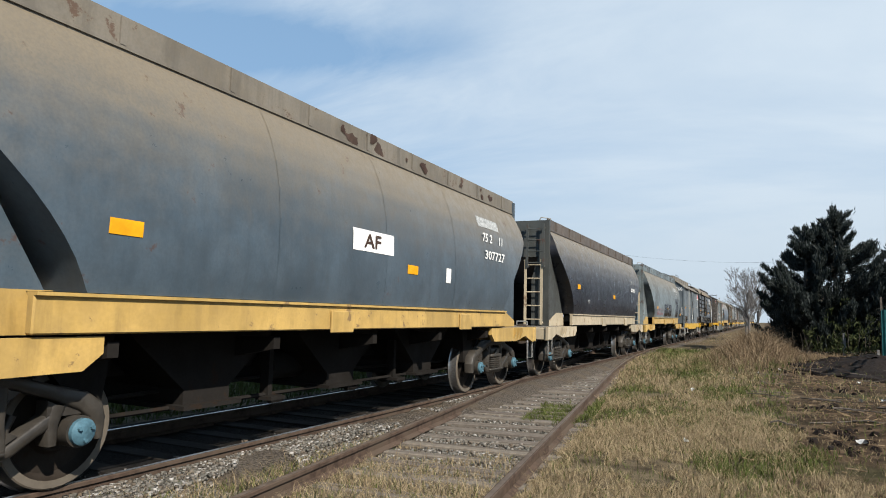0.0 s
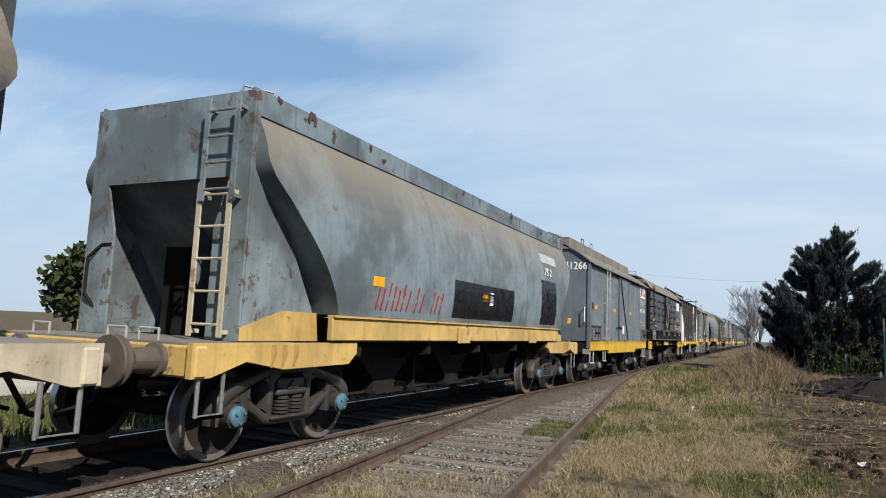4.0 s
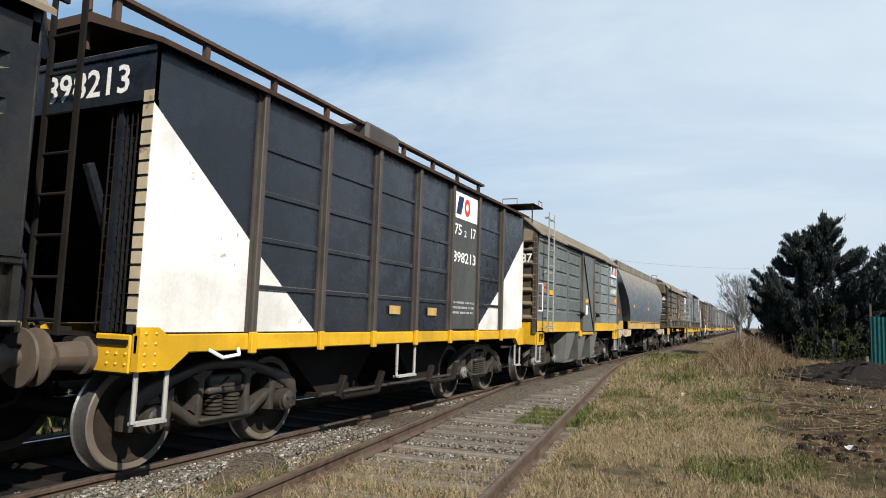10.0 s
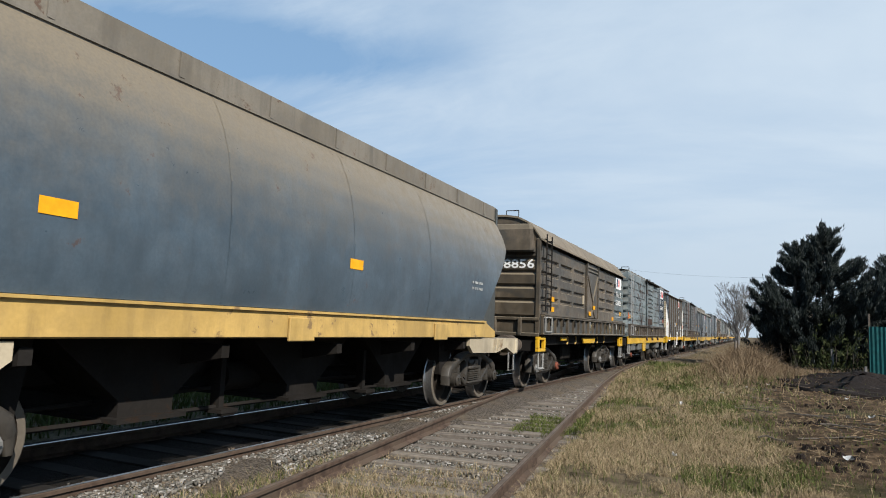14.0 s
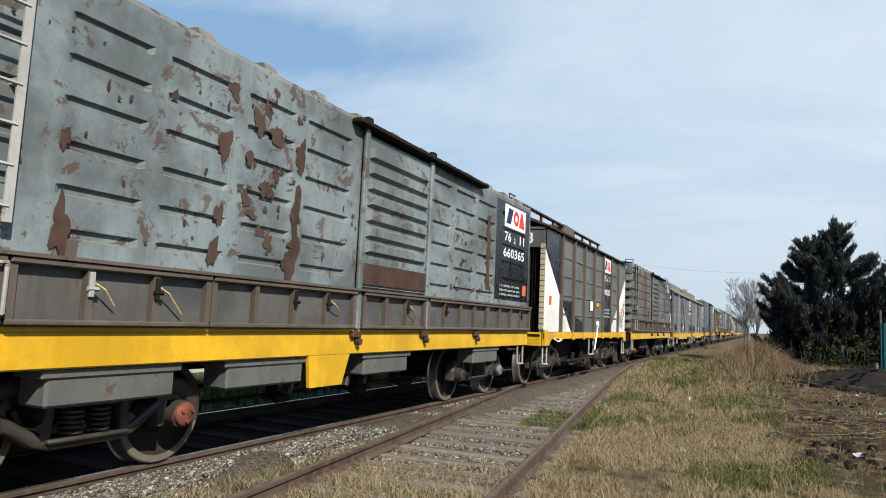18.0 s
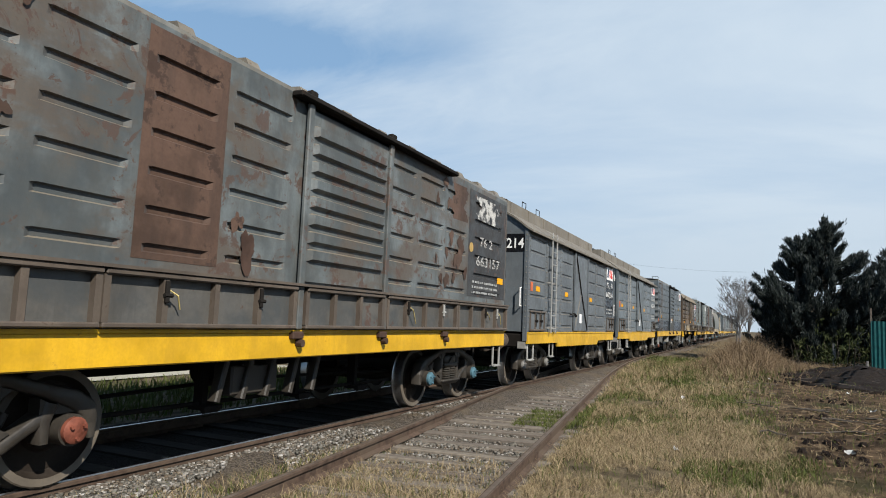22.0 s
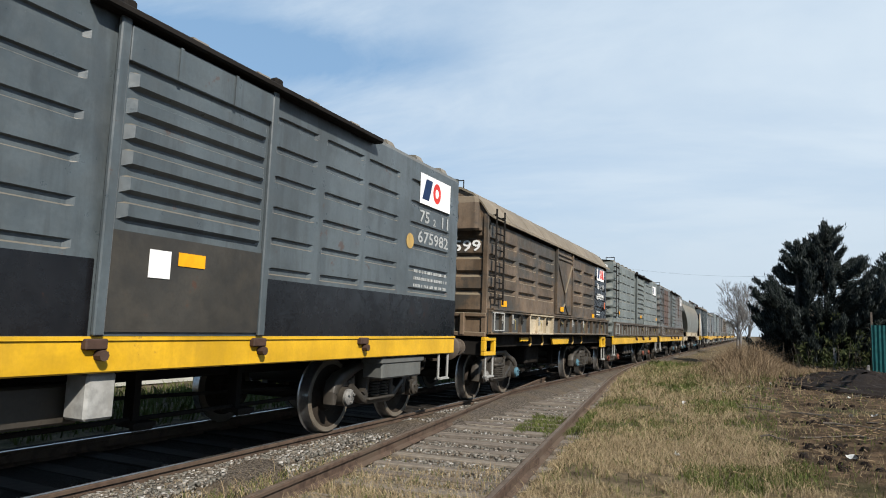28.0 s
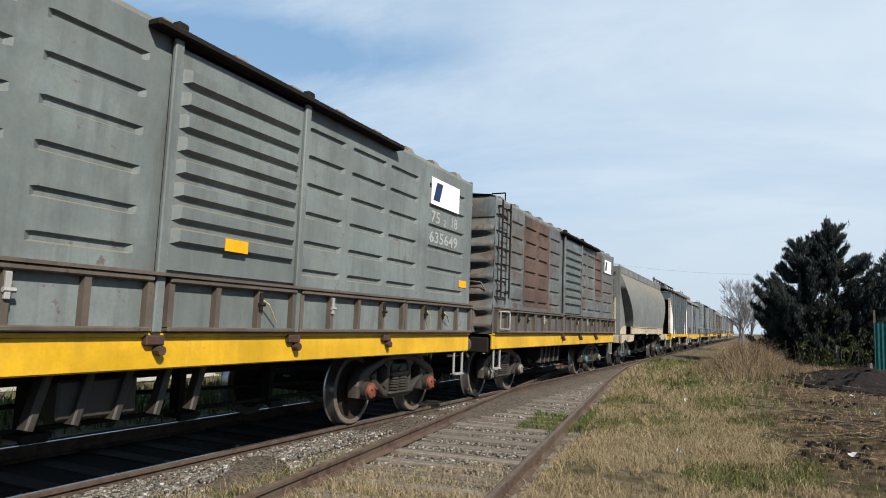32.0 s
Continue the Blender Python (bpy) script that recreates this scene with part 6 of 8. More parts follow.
        for v in (a + 0.40, b - 0.36):
            k.cut()
            k.cyl((XS + 0.03, Y(v), 1.42), (XS + 0.09, Y(v), 1.42), 0.03, 8)
            k.box(XS + 0.045, XS + 0.06, Y(v) - 0.015, Y(v) + 0.015, 1.3, 1.56)
        part("latch", k, M_UNDER, hatch)
    lv = 1.50 if ribs else 1.70
    ladder(w, Y(lv), Y(lv + 0.38), 1.16, 3.46, XS + 0.01, M_RAILING, 8)
    k = Kit().tube([(1.36, Y(0) - 0.03, 1.72), (1.36, Y(0) - 0.12, 1.72), (1.36, Y(0) - 0.12, 2.1), (1.36, Y(0) - 0.03, 2.1)], 0.014, 6)
    part("grab_handle", k, M_SIGNWHITE, w)
    step_iron(w, Y(0.35), 0.6, 0.94, XS - 0.03)
    step_iron(w, Y(1.95), 0.62, 0.95, XS - 0.03, 0.3)
    step_iron(w, Y(8.9), 0.6, 0.94, XS - 0.03)
    if number:
        if spec.get("band"):
            part("number_panel", Kit().box(0.585, 1.40, -L / 2 - 0.008, -L / 2 - 0.001, 2.87, 3.25), M_PANELBLACK, w, "black panel behind the number")
        nz = spec.get("num_z", 3.15)
        letters_end(w, number, spec.get("num_x", 0.62), 1.38, nz, 0.21, -L / 2 - 0.012, M_LETTER)
    underframe(w, L, 3.07, caps=spec.get("caps", ((2, 2), (2, 2))), detail=1)
    k = Kit()
    for q in (-1, 1):
        k.cut()
        k.prism([(q * (L / 2 + 0.02), 0.98), (q * (L / 2 - 0.25), 0.98), (q * (L / 2 - 0.12), 0.84), (q * (L / 2 + 0.02), 0.84)], 1.30, 1.46)
    part("corner_bracket", k, M_PALEBOX, w)
    return w, L, Y


def ribbed_van(label, side, number="", spec=None):
    """A pressed-steel van with a round roof, a braced door and a row of drop panels along the bottom."""
    L = 10.42
    spec = spec or {}
    w = wagon_base("ribbed_van", label)
    Y = lambda v: v - L / 2
    z0, ze, zt = 1.26, 3.36, 3.92
    fl = 5.0
    zr = [2.04, 2.33, 2.63, 2.93]
    spans = [(0.08, 0.44), (0.56, 1.48), (1.76, 2.82), (3.1, 4.24), (6.06, 7.1), (7.36, 8.46), (8.76, 10.2)]
    for s in (-1, 1):
        k = Kit()
        ribbed_side(k, XS, s, [(Y(a), Y(b), Y(0), Y(L)) for a, b in spans], zr, z0, ze - 0.10, 0.055, 0.06, 0.018)
        k.grid([[(s * x, y, z) for y in (Y(0), Y(L))] for x, z in ((XS, ze - 0.10), (XS - 0.12, ze - 0.085), (XS - 0.12, ze + 0.06))])
        part("side_wall", k, side, w)
    for q in (-1, 1):
        k = Kit()
        y = q * L / 2
        xs = [(-1.34, -0.22), (0.22, 1.34)]
        rows = [(1.20, 0)]
        for z in (1.62, 2.0, 2.32, 2.64, 2.95):
            rows += [(z - 0.06, 0), (z - 0.02, 1), (z + 0.02, 1), (z + 0.06, 0)]
        rows += [(3.12, 0)]
        cx, mask = [-XS], [0]
        for a, b in xs:
            cx += [a - 0.05, a, b, b + 0.05]
            mask += [0, 1, 1, 0]
        cx.append(XS)
        mask.append(0)
        k.grid([[(x, y - q * 0.045 * m * r, z) for x, m in zip(cx, mask)] for z, r in rows])
        poly = [(-XS, 3.12), (XS, 3.12), (XS, ze)] + [(x, arch(x, XS, ze, zt, flat=fl)) for x in (1.46, 1.4, 1.3, 1.15, 0.9, 0.5, 0, -0.5, -0.9, -1.15, -1.3, -1.4, -1.46)] + [(-XS, ze)]
        k.prism(poly, y, y - q * 0.05, "y")
        k.cut()
        k.box(-0.05, 0.05, y, y + q * 0.09, 1.6, 3.84, 0.015)
        for x in (-1.44, 1.44):
            k.cut()
            k.box(x - 0.05, x + 0.05, y, y + q * 0.03, 1.2, 3.4, 0.01)
        part("end_wall", k, side, w)
        for x in (-0.76, 0.76):
            k = Kit()
            rows = [[(x - 0.60 * u, y + q * d, z), (x - 0.52 * u, y + q * (d + 0.02), z), (x + 0.52 * u, y + q * (d + 0.02), z), (x + 0.60 * u, y + q * d, z)] for d, z, u in ((0.0, 3.74, 0.84), (0.06, 3.72, 0.86), (0.11, 3.60, 0.94), (0.17, 3.12, 1.0), (0.14, 3.08, 1.0), (0.0, 3.10, 1.0))]
            k.grid(rows)
            for e in (0, 3):
                k.add([r[e] for r in rows], [tuple(range(6))])
            part("end_vent_hood", k, side, w)
        k = Kit()
        k.box(-XS, XS, y, y + q * 0.05, 1.55, 1.62, 0.01)
        k.cut()
        k.box(-XS, XS, y, y + q * 0.07, 1.2, 1.28, 0.01)
        for x in (-1.0, -0.4, 0.45, 1.05):
            k.cut()
            k.box(x - 0.04, x + 0.04, y, y + q * 0.1, 1.22, 1.62, 0.01)
        part("end_stiffener", k, side, w)
    arched_roof(w, L, XS, ze, zt, M_ROOF, lip=0.10, flat=fl, over=0.04)
    k = Kit()
    k.prism([(-0.45, 3.95), (0.45, 3.95), (0.2, 4.05), (-0.2, 4.05)], Y(0.3), Y(1.2), "y")
    part("roof_hatch", k, side, w)
    k = Kit()
    for x, v in ((0.55, 0.25),):
        k.cut()
        k.tube([(x, Y(v), 3.9), (x, Y(v), 4.10), (x + 0.3, Y(v), 4.10), (x + 0.3, Y(v), 3.8)], 0.011, 6)
    part("grab_handle", k, M_UNDER, w)
    # door with a V brace
    x = XS + 0.03
    k = Kit().box(XS + 0.004, x, Y(4.38), Y(5.95), 1.74, 3.3, 0.008)
    door = part("sliding_door", k, spec.get("door", side), w)
    k = Kit()
    for a in (4.38, 5.87):
        k.cut()
        k.box(x, x + 0.035, Y(a), Y(a) + 0.08, 1.74, 3.36)
    part("door_post", k, side, door)
    for p, q in (((4.5, 2.98), (5.2, 2.22)), ((5.86, 2.98), (5.2, 2.22)), ((5.2, 2.22), (5.2, 2.0)), ((5.2, 2.0), (4.9, 1.78)), ((5.2, 2.0), (5.5, 1.76))):
        part("door_brace", Kit().beam([(Y(p[0]), p[1]), (Y(q[0]), q[1])], 0.05, x, x + 0.03), side, door)
    k = Kit()
    for z in (3.05, 3.15):
        k.cut()
        k.box(x, x + 0.03, Y(4.48), Y(5.86), z, z + 0.05, 0.012)
    part("door_stiffener", k, side, door)
    k = Kit().box(XS - 0.1, XS + 0.06, Y(2.9), Y(7.3), 3.31, 3.36, 0.01)
    part("door_track", k, M_UNDER, w)
    drop_panels(w, [(Y(0.02), Y(2.26), 4), (Y(2.28), Y(4.05), 3), (Y(4.07), Y(6.36), 4), (Y(6.38), Y(8.1), 3), (Y(8.12), Y(10.4), 4)], 1.245, 1.68, XS + 0.012, spec.get("panel", side), side, spec.get("seed", 0), spec.get("odd"))
    ladder(w, Y(0.1), Y(0.52), 1.78, 3.5, XS + 0.02, M_UNDER, 6, M_UNDER)
    # yellow corner stirrups and sill pieces
    for v in (0.12, 10.28):
        k = Kit()
        s = 1 if v < 5 else -1
        for a, b, c, d in ((0, 0.56, 1.13, 1.2), (0, 0.56, 0.87, 0.94), (0, 0.09, 0.94, 1.13), (0.47, 0.56, 0.94, 1.13)):
            k.box(XS - 0.06, XS + 0.02, Y(v - 0.22 * (s > 0)) + s * a, Y(v - 0.22 * (s > 0)) + s * b, c, d, 0.008)
        part("corner_stirrup", k, M_YELLOW, w)
        step_iron(w, Y(v) + s * 0.15, 0.5, 0.88, XS - 0.04, 0.36)
    k = Kit()
    for s in (-1, 1):
        k.cut()
        k.box(s * 1.30, s * 1.36, Y(0.1), Y(L - 0.1), 1.0, 1.24, 0.01)
    part("side_sill", k, M_UNDER, w)
    k = Kit().prism([(Y(4.3), 1.17), (Y(5.9), 1.17), (Y(5.8), 1.02), (Y(4.4), 1.02)], XS - 0.06, XS - 0.02)
    part("sill_plate", k, M_YELLOW, w)
    part("sill_plate", Kit().box(XS - 0.06, XS - 0.02, Y(2.0), Y(2.5), 1.11, 1.18), M_YELLOW, w)
    k = Kit()
    for v in (2.9, 3.8, 6.6, 7.6):
        k.cut()
        k.beam([(Y(v), 1.2), (Y(v) + 0.05, 1.12), (Y(v) + 0.03, 1.05), (Y(v) - 0.05, 1.0)], 0.035, XS - 0.12, XS - 0.09)
    part("tie_hook", k, M_YELLOWDIRT, w)
    if number:
        letters_end(w, number, 0.24, 1.34, 2.73, 0.2, -L / 2 - 0.012, spec.get("num", M_LETTER))
    underframe(w, L, 3.55, caps=spec.get("caps", ((2, 1), (2, 2))), detail=1)
    k = Kit()
    k.prism([(-2.1, 1.0), (2.1, 1.0), (1.4, 0.55), (-1.4, 0.55)], -0.2, 0.2)
    part("truss_frame", k, M_UNDER, w)
    part("equipment_box", Kit().box(0.5, 1.0, -1.4, -0.4, 0.55, 0.95, 0.04), M_UNDER, w)
    return w, L, Y


def box_van(label, side, number="", spec=None):
    """A long flat-topped pressed-steel van with a ribbed door; drop panels along the bottom unless spec says none."""
    L = 11.05
    spec = spec or {}
    w = wagon_base("box_van", label)
    Y = lambda v: v - L / 2
    drops = spec.get("drops", True)
    z0, zt = (1.2, 3.66)
    zr = [1.85, 2.15, 2.46, 2.77, 3.07, 3.37]
    cols = [(0.10, 0.62), (0.98, 1.58), (1.84, 2.48), (2.76, 3.36), (3.66, 4.4), (6.6, 7.2), (7.45, 8.15), (8.36, 9.06), (9.5, 10.7)]
    for s in (-1, 1):
        k = Kit()
        ribbed_side(k, XS, s, [(Y(a), Y(b), Y(0), Y(L)) for a, b in cols], zr, z0, zt, 0.032, 0.038, 0.016)
        k.grid([[(s * XS, y, zt), (s * (XS - 0.02), y, zt + 0.05), (s * (XS - 0.1), y, zt + 0.085)] for y in (Y(0), Y(L))])
        part("side_wall", k, side, w, smooth=0)
    for q in (-1, 1):
        y = q * L / 2
        k = Kit()
        # deep waves across the end, tapering out at the corners
        rows = [(z0, 0.0)]
        n = 7
        for i in range(n):
            z = 1.28 + i * 0.29
            rows += [(z, 0.0), (z + 0.05, 1.0), (z + 0.11, 1.0), (z + 0.24, 0.0)]
        rows += [(3.36, 0), (zt, 0), (zt + 0.07, -0.5)]
        cx = [(-XS, 0.25), (-1.42, 0.55), (-1.2, 1), (1.2, 1), (1.42, 0.55), (XS, 0.25)]
        k.grid([[(x, y + q * (0.13 * r * m), z) for x, m in cx] for z, r in rows])
        k.box(-XS, XS, y, y + q * 0.02, 3.33, 3.37)
        part("end_wall", k, side, w, smooth=50)
        k = Kit()
        k.box(0.4, 1.2, y, y + q * 0.16, 1.62, 1.66, 0.01)
        k.cut()
        k.tube([(-1.3, y + q * 0.16, 2.12), (1.05, y + q * 0.16, 2.14), (1.3, y + q * 0.13, 2.12), (1.38, y + q * 0.1, 1.98)], 0.013, 6)
        for x in (0.45, 1.12):
            k.cut()
            k.box(x, x + 0.06, y, y + q * 0.15, 1.22, 1.64, 0.01)
        part("end_fitting", k, side, w)
    k = Kit()
    k.grid([[(x, y, z) for x, z in ((-XS + 0.1, zt + 0.085), (-0.7, zt + 0.15), (0, zt + 0.17), (0.7, zt + 0.15), (XS - 0.1, zt + 0.085))] for y in (Y(0) - 0.02, Y(L) + 0.02)])
    part("roof", k, spec.get("roof", M_ROOFGREY), w)
    # roof carlines show as humps along the edge
    for i in range(13):
        v = 0.5 + i * (L - 1.0) / 12
        k = Kit().prism([(XS - 0.02, zt + 0.05), (XS - 0.06, zt + 0.12), (0.6, zt + 0.19), (-0.6, zt + 0.19), (-XS + 0.06, zt + 0.12), (-XS + 0.02, zt + 0.05)], Y(v) - 0.09, Y(v) + 0.09, "y")
        part("roof_carline", k, spec.get("roof", M_ROOFGREY), w)
    k = Kit()
    for x, v in ((0.3, 0.1), (1.1, 0.8)):
        k.cut()
        k.tube([(x, Y(v), 3.74), (x, Y(v), 3.92), (x + 0.28, Y(v), 3.92), (x + 0.28, Y(v), 3.74)], 0.014, 6)
    part("grab_handle", k, M_UNDER, w)
    # the sliding door, pressed outwards
    x = XS + 0.035
    da, db = 4.68, 6.42
    dz0 = 1.72 if drops else 1.22
    if not drops:
        hood = part("door_header", Kit().box(XS + 0.004, XS + 0.075, Y(da) + 0.05, Y(db) - 0.05, 3.28, 3.56, 0.006), side, w)
        for v in (5.2, 5.85):
            part("header_strap", Kit().box(XS + 0.075, XS + 0.09, Y(v) - 0.015, Y(v) + 0.015, 3.28, 3.56), side, hood)
    k = Kit()
    zs = [2.0 + 0.19 * i for i in range(8)] if drops else [2.15 + 0.2 * i for i in range(6)]
    if spec.get("flat_low"):
        zs = [z for z in zs if z > 2.1]
    ribbed_side(k, x, 1, [(Y(da) + 0.14, Y(db) - 0.14, Y(da), Y(db))], zs, dz0, 3.55, -0.05, 0.07, 0.022, 0.06)
    k.grid([[(XS, y, z) for y in (Y(da), Y(db))] for z in (3.55, 3.6)])
    for y in (Y(da), Y(db)):
        k.grid([[(XS, y, z), (x, y, z)] for z in (dz0, 3.55)])
    door = part("sliding_door", k, spec.get("door", side), w)
    k = Kit()
    for v in (da, db):
        k.cut()
        k.box(x - 0.005, x + 0.04, Y(v) - 0.045, Y(v) + 0.045, dz0 if not drops else 1.22, 3.6, 0.01)
    part("door_post", k, spec.get("post", side), door)
    if spec.get("flat_low"):
        part("door_plate", Kit().box(x + 0.002, x + 0.02, Y(da) + 0.05, Y(db) - 0.05, dz0 + 0.03, 2.0), spec["flat_low"], door, "plain plate over the foot of the door")
    k = Kit().box(XS, XS + 0.14, Y(4.4), Y(8.4), 3.60, 3.665, 0.015)
    k.box(XS, XS + 0.10, Y(da) - 0.06, Y(da) + 0.06, 3.6, 3.74, 0.02)
    k.box(XS, XS + 0.10, Y(db) - 0.06, Y(db) + 0.06, 3.6, 3.74, 0.02)
    part("door_track", k, spec.get("roof", M_UNDER), w)
    if drops:
        drop_panels(w, [(Y(0.05), Y(0.62), 1), (Y(0.64), Y(2.34), 3), (Y(2.36), Y(4.6), 4), (Y(4.76), Y(6.38), 3), (Y(6.46), Y(8.7), 4), (Y(8.72), Y(11.0), 4)], 1.225, 1.66, XS + 0.012, spec.get("panel", side), spec.get("frame", spec.get("panel", side)), spec.get("seed", 0))
        ladder(w, Y(0.14), Y(0.58), 1.86, 3.66, XS + 0.01, spec.get("ladder", side), 7)
        zs0 = 0.93
    else:
        ladder(w, Y(0.40), Y(0.86), 1.2, 3.68, XS + 0.01, spec.get("ladder", side), 8)
        grab(w, Y(0.08), 1.75, 2.3, XS, M_RAILING)
        zs0 = 0.95
    # yellow sill with a drop at the door, or shallow pockets
    k = Kit()
    for s in (-1, 1):
        k.cut()
        k.box(s * (XS - 0.03), s * (XS + 0.015), Y(0.0), Y(L), zs0, 1.19, 0.012)
        k.box(s * (XS - 0.06), s * (XS + 0.03), Y(0.0), Y(L), 1.185, 1.215)
    for v, z in spec.get("pockets", ()):
        k.prism([(Y(v) - 0.35, zs0 + 0.05), (Y(v) + 0.45, zs0 + 0.05), (Y(v) + 0.3, z), (Y(v) - 0.3, z)], XS - 0.028, XS + 0.01)
    part("side_sill", k, M_YELLOW if not spec.get("sill") else spec["sill"], w)
    k = Kit()
    for v in (da, db, 8.3):
        k.cut()
        k.box(XS, XS + 0.07, Y(v) - 0.09, Y(v) + 0.09, 1.12, 1.2, 0.01)
        k.cyl((XS + 0.0, Y(v) + 0.05, 1.08), (XS + 0.09, Y(v) + 0.05, 1.08), 0.04, 8)
    part("door_stop", k, M_PATCH, w)
    k = Kit()
    for v in spec.get("boxes", ()):
        k.cut()
        k.box(XS - 0.35, XS - 0.05, Y(v) - 0.55, Y(v) + 0.55, 0.66, 0.9, 0.02)
        k.box(XS - 0.35, XS - 0.03, Y(v) - 0.6, Y(v) + 0.6, 0.86, 0.93, 0.01)
    if spec.get("boxes"):
        part("sill_box", k, M_CHUTE, w)
    for v in (0.35, 10.75):
        step_iron(w, Y(v), 0.58, zs0 + 0.02, XS - 0.03, 0.32)
    if number:
        letters_end(w, number, 0.28, 1.32, 3.40, 0.21, -L / 2 - 0.01, spec.get("num", M_LETTER))
    underframe(w, L, 3.9, caps=spec.get("caps", ((2, 2), (0, 2))), detail=1)
    k = Kit()
    if spec.get("white_box"):
        v = spec["white_box"]
        part("battery_box", Kit().box(XS - 0.3, XS - 0.06, Y(v) - 0.125, Y(v) + 0.125, 0.60, 0.945, 0.02), M_PALEBOX, w, "white painted box hung below the sill")
    for v in () if spec.get("white_box") else (4.1, 4.45, 4.8, 5.2, 5.6):
        k.cut()
        k.beam([(Y(v), 0.95), (Y(v) - 0.12, 0.52)], 0.07, 1.1, 1.2)
    k.cut()
    k.box(0.9, 1.15, Y(4.2), Y(4.9), 0.55, 0.85, 0.02)
    part("battery_cradle", k, M_BOGIE, w)
    return w, L, Y


def panel_hopper(label, side, number="", spec=None):
    """A straight-sided grain hopper with outside posts, open ends and white corner triangles."""
    L = 9.4
    spec = spec or {}
    w = wagon_base("panel_hopper", label)
    Y = lambda v: v - L / 2
    z0, ze = 1.19, 3.50
    posts = (1.27, 2.36, 3.47, 4.6, 5.76, 6.85, 8.05)
    edges = (0.0,) + posts + (L,)
    for s in (-1, 1):
        k = Kit()
        cols = [(Y(a) + 0.1, Y(b) - 0.1, Y(0), Y(L)) for a, b in zip(edges, edges[1:])][1:-1]
        ribbed_side(k, XS, s, cols, [1.62, 2.08, 2.53, 2.98], z0, ze, -0.022, 0.03, 0.01, 0.02)
        k.grid([[(s * XS, y, ze), (s * 0.75, y, 3.80)] for y in (Y(0), Y(L))])
        part("side_wall", k, side, w)
        for v in posts:
            k = Kit().box(s * XS, s * (XS + 0.07), Y(v) - 0.035, Y(v) + 0.035, z0 - 0.05, ze, 0.008)
            k.box(s * XS, s * (XS + 0.02), Y(v) - 0.07, Y(v) + 0.07, z0, ze)
            part("side_post", k, spec.get("post", side), w)
    k = Kit()
    k.prism([(XS + 0.10, ze - 0.02), (XS + 0.11, ze + 0.02), (0.72, 3.88), (-0.72, 3.88), (-XS - 0.11, ze + 0.02), (-XS - 0.10, ze - 0.02), (-0.72, 3.79), (0.72, 3.79)], Y(-0.05), Y(L + 0.05), "y")
    part("roof", k, M_PATCH, w)
    # walkway rails and hatch on the roof
    k = Kit()
    for s in (-1, 1):
        k.cut()
        k.box(s * 0.52, s * 0.64, Y(0.1), Y(9.3), 4.17, 4.21)
        for i in range(9):
            v = 0.3 + i * 1.1
            k.box(s * 0.55, s * 0.61, Y(v) - 0.03, Y(v) + 0.03, 3.85, 4.18)
    k.cut()
    k.tube([(0.58, Y(0.05), 3.6), (0.6, Y(0.02), 4.28), (0.6, Y(0.4), 4.28)], 0.018, 6)
    part("roof_walkway", k, M_PATCH, w)
    k = Kit().box(0.1, 0.68, Y(4.5), Y(5.5), 3.87, 4.24, 0.05)
    part("roof_hatch", k, spec.get("post", side), w)
    # white triangles on both ends of the side
    xo = XS + 0.004
    k = Kit().prism([(Y(0.0), z0 + 0.01), (Y(1.2), z0 + 0.01), (Y(1.2), 2.06), (Y(0.0), 3.02)], xo - 0.003, xo)
    k.cut()
    k.prism([(Y(1.34), z0 + 0.01), (Y(2.3), z0 + 0.01), (Y(1.34), 1.94)], xo - 0.003, xo)
    part("white_triangle", k, M_WHITE, w, "white painted corner triangle")
    k = Kit().prism([(Y(L), z0 + 0.01), (Y(L), 3.02), (Y(8.12), 2.0), (Y(8.12), z0 + 0.01)], xo - 0.003, xo)
    k.cut()
    k.prism([(Y(7.98), z0 + 0.01), (Y(7.98), 1.9), (Y(6.92), z0 + 0.01)], xo - 0.003, xo)
    part("white_triangle", k, M_WHITE, w, "white painted corner triangle")
    # ends: head panel, corner columns, slope sheet and a grid before it
    for q in (-1, 1):
        y = q * L / 2
        k = Kit()
        k.box(-XS, XS, y - q * 0.04, y, 3.05, ze)
        k.box(-XS, XS, y - q * 0.06, y + q * 0.02, ze - 0.06, ze, 0.01)
        for s in (-1, 1):
            k.cut()
            k.box(s * (XS - 0.10), s * XS, y - q * 0.05, y, z0, 3.05)
            k.cut()
            k.box(s * (XS - 0.45), s * (XS - 0.4), y - q * 0.2, y - q * 0.05, z0, 3.05)
            k.cut()
            k.beam([(y - q * 0.1, 2.6), (y - q * 0.7, z0)], 0.07, s * 0.62, s * 0.7)
        part("end_frame", k, side, w)
        # the sheet's near black stands for the shaded void behind the frame
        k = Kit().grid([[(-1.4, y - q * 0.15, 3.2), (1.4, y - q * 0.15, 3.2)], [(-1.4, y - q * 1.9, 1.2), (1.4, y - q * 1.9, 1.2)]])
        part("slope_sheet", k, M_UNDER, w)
        k = Kit()
        for i in range(8):
            xx = 0.95 + i * 0.06
            k.box(xx - 0.004, xx + 0.004, y - q * 0.07, y - q * 0.06, z0, 3.0)
        for i in range(16):
            zz = z0 + 0.08 + i * 0.115
            k.box(0.92, 1.4, y - q * 0.075, y - q * 0.07, zz - 0.004, zz + 0.004)
        part("end_grid", k, M_UNDER, w)
        k = Kit().box(-1.42, 1.42, y + q * 0.02, y - q * 0.9, 1.10, 1.14)
        part("end_deck", k, M_UNDER, w)
    white = M_SIGNWHITE
    k = Kit()
    for i in range(16):
        zz = z0 + 0.12 + i * 0.118
        k.cut()
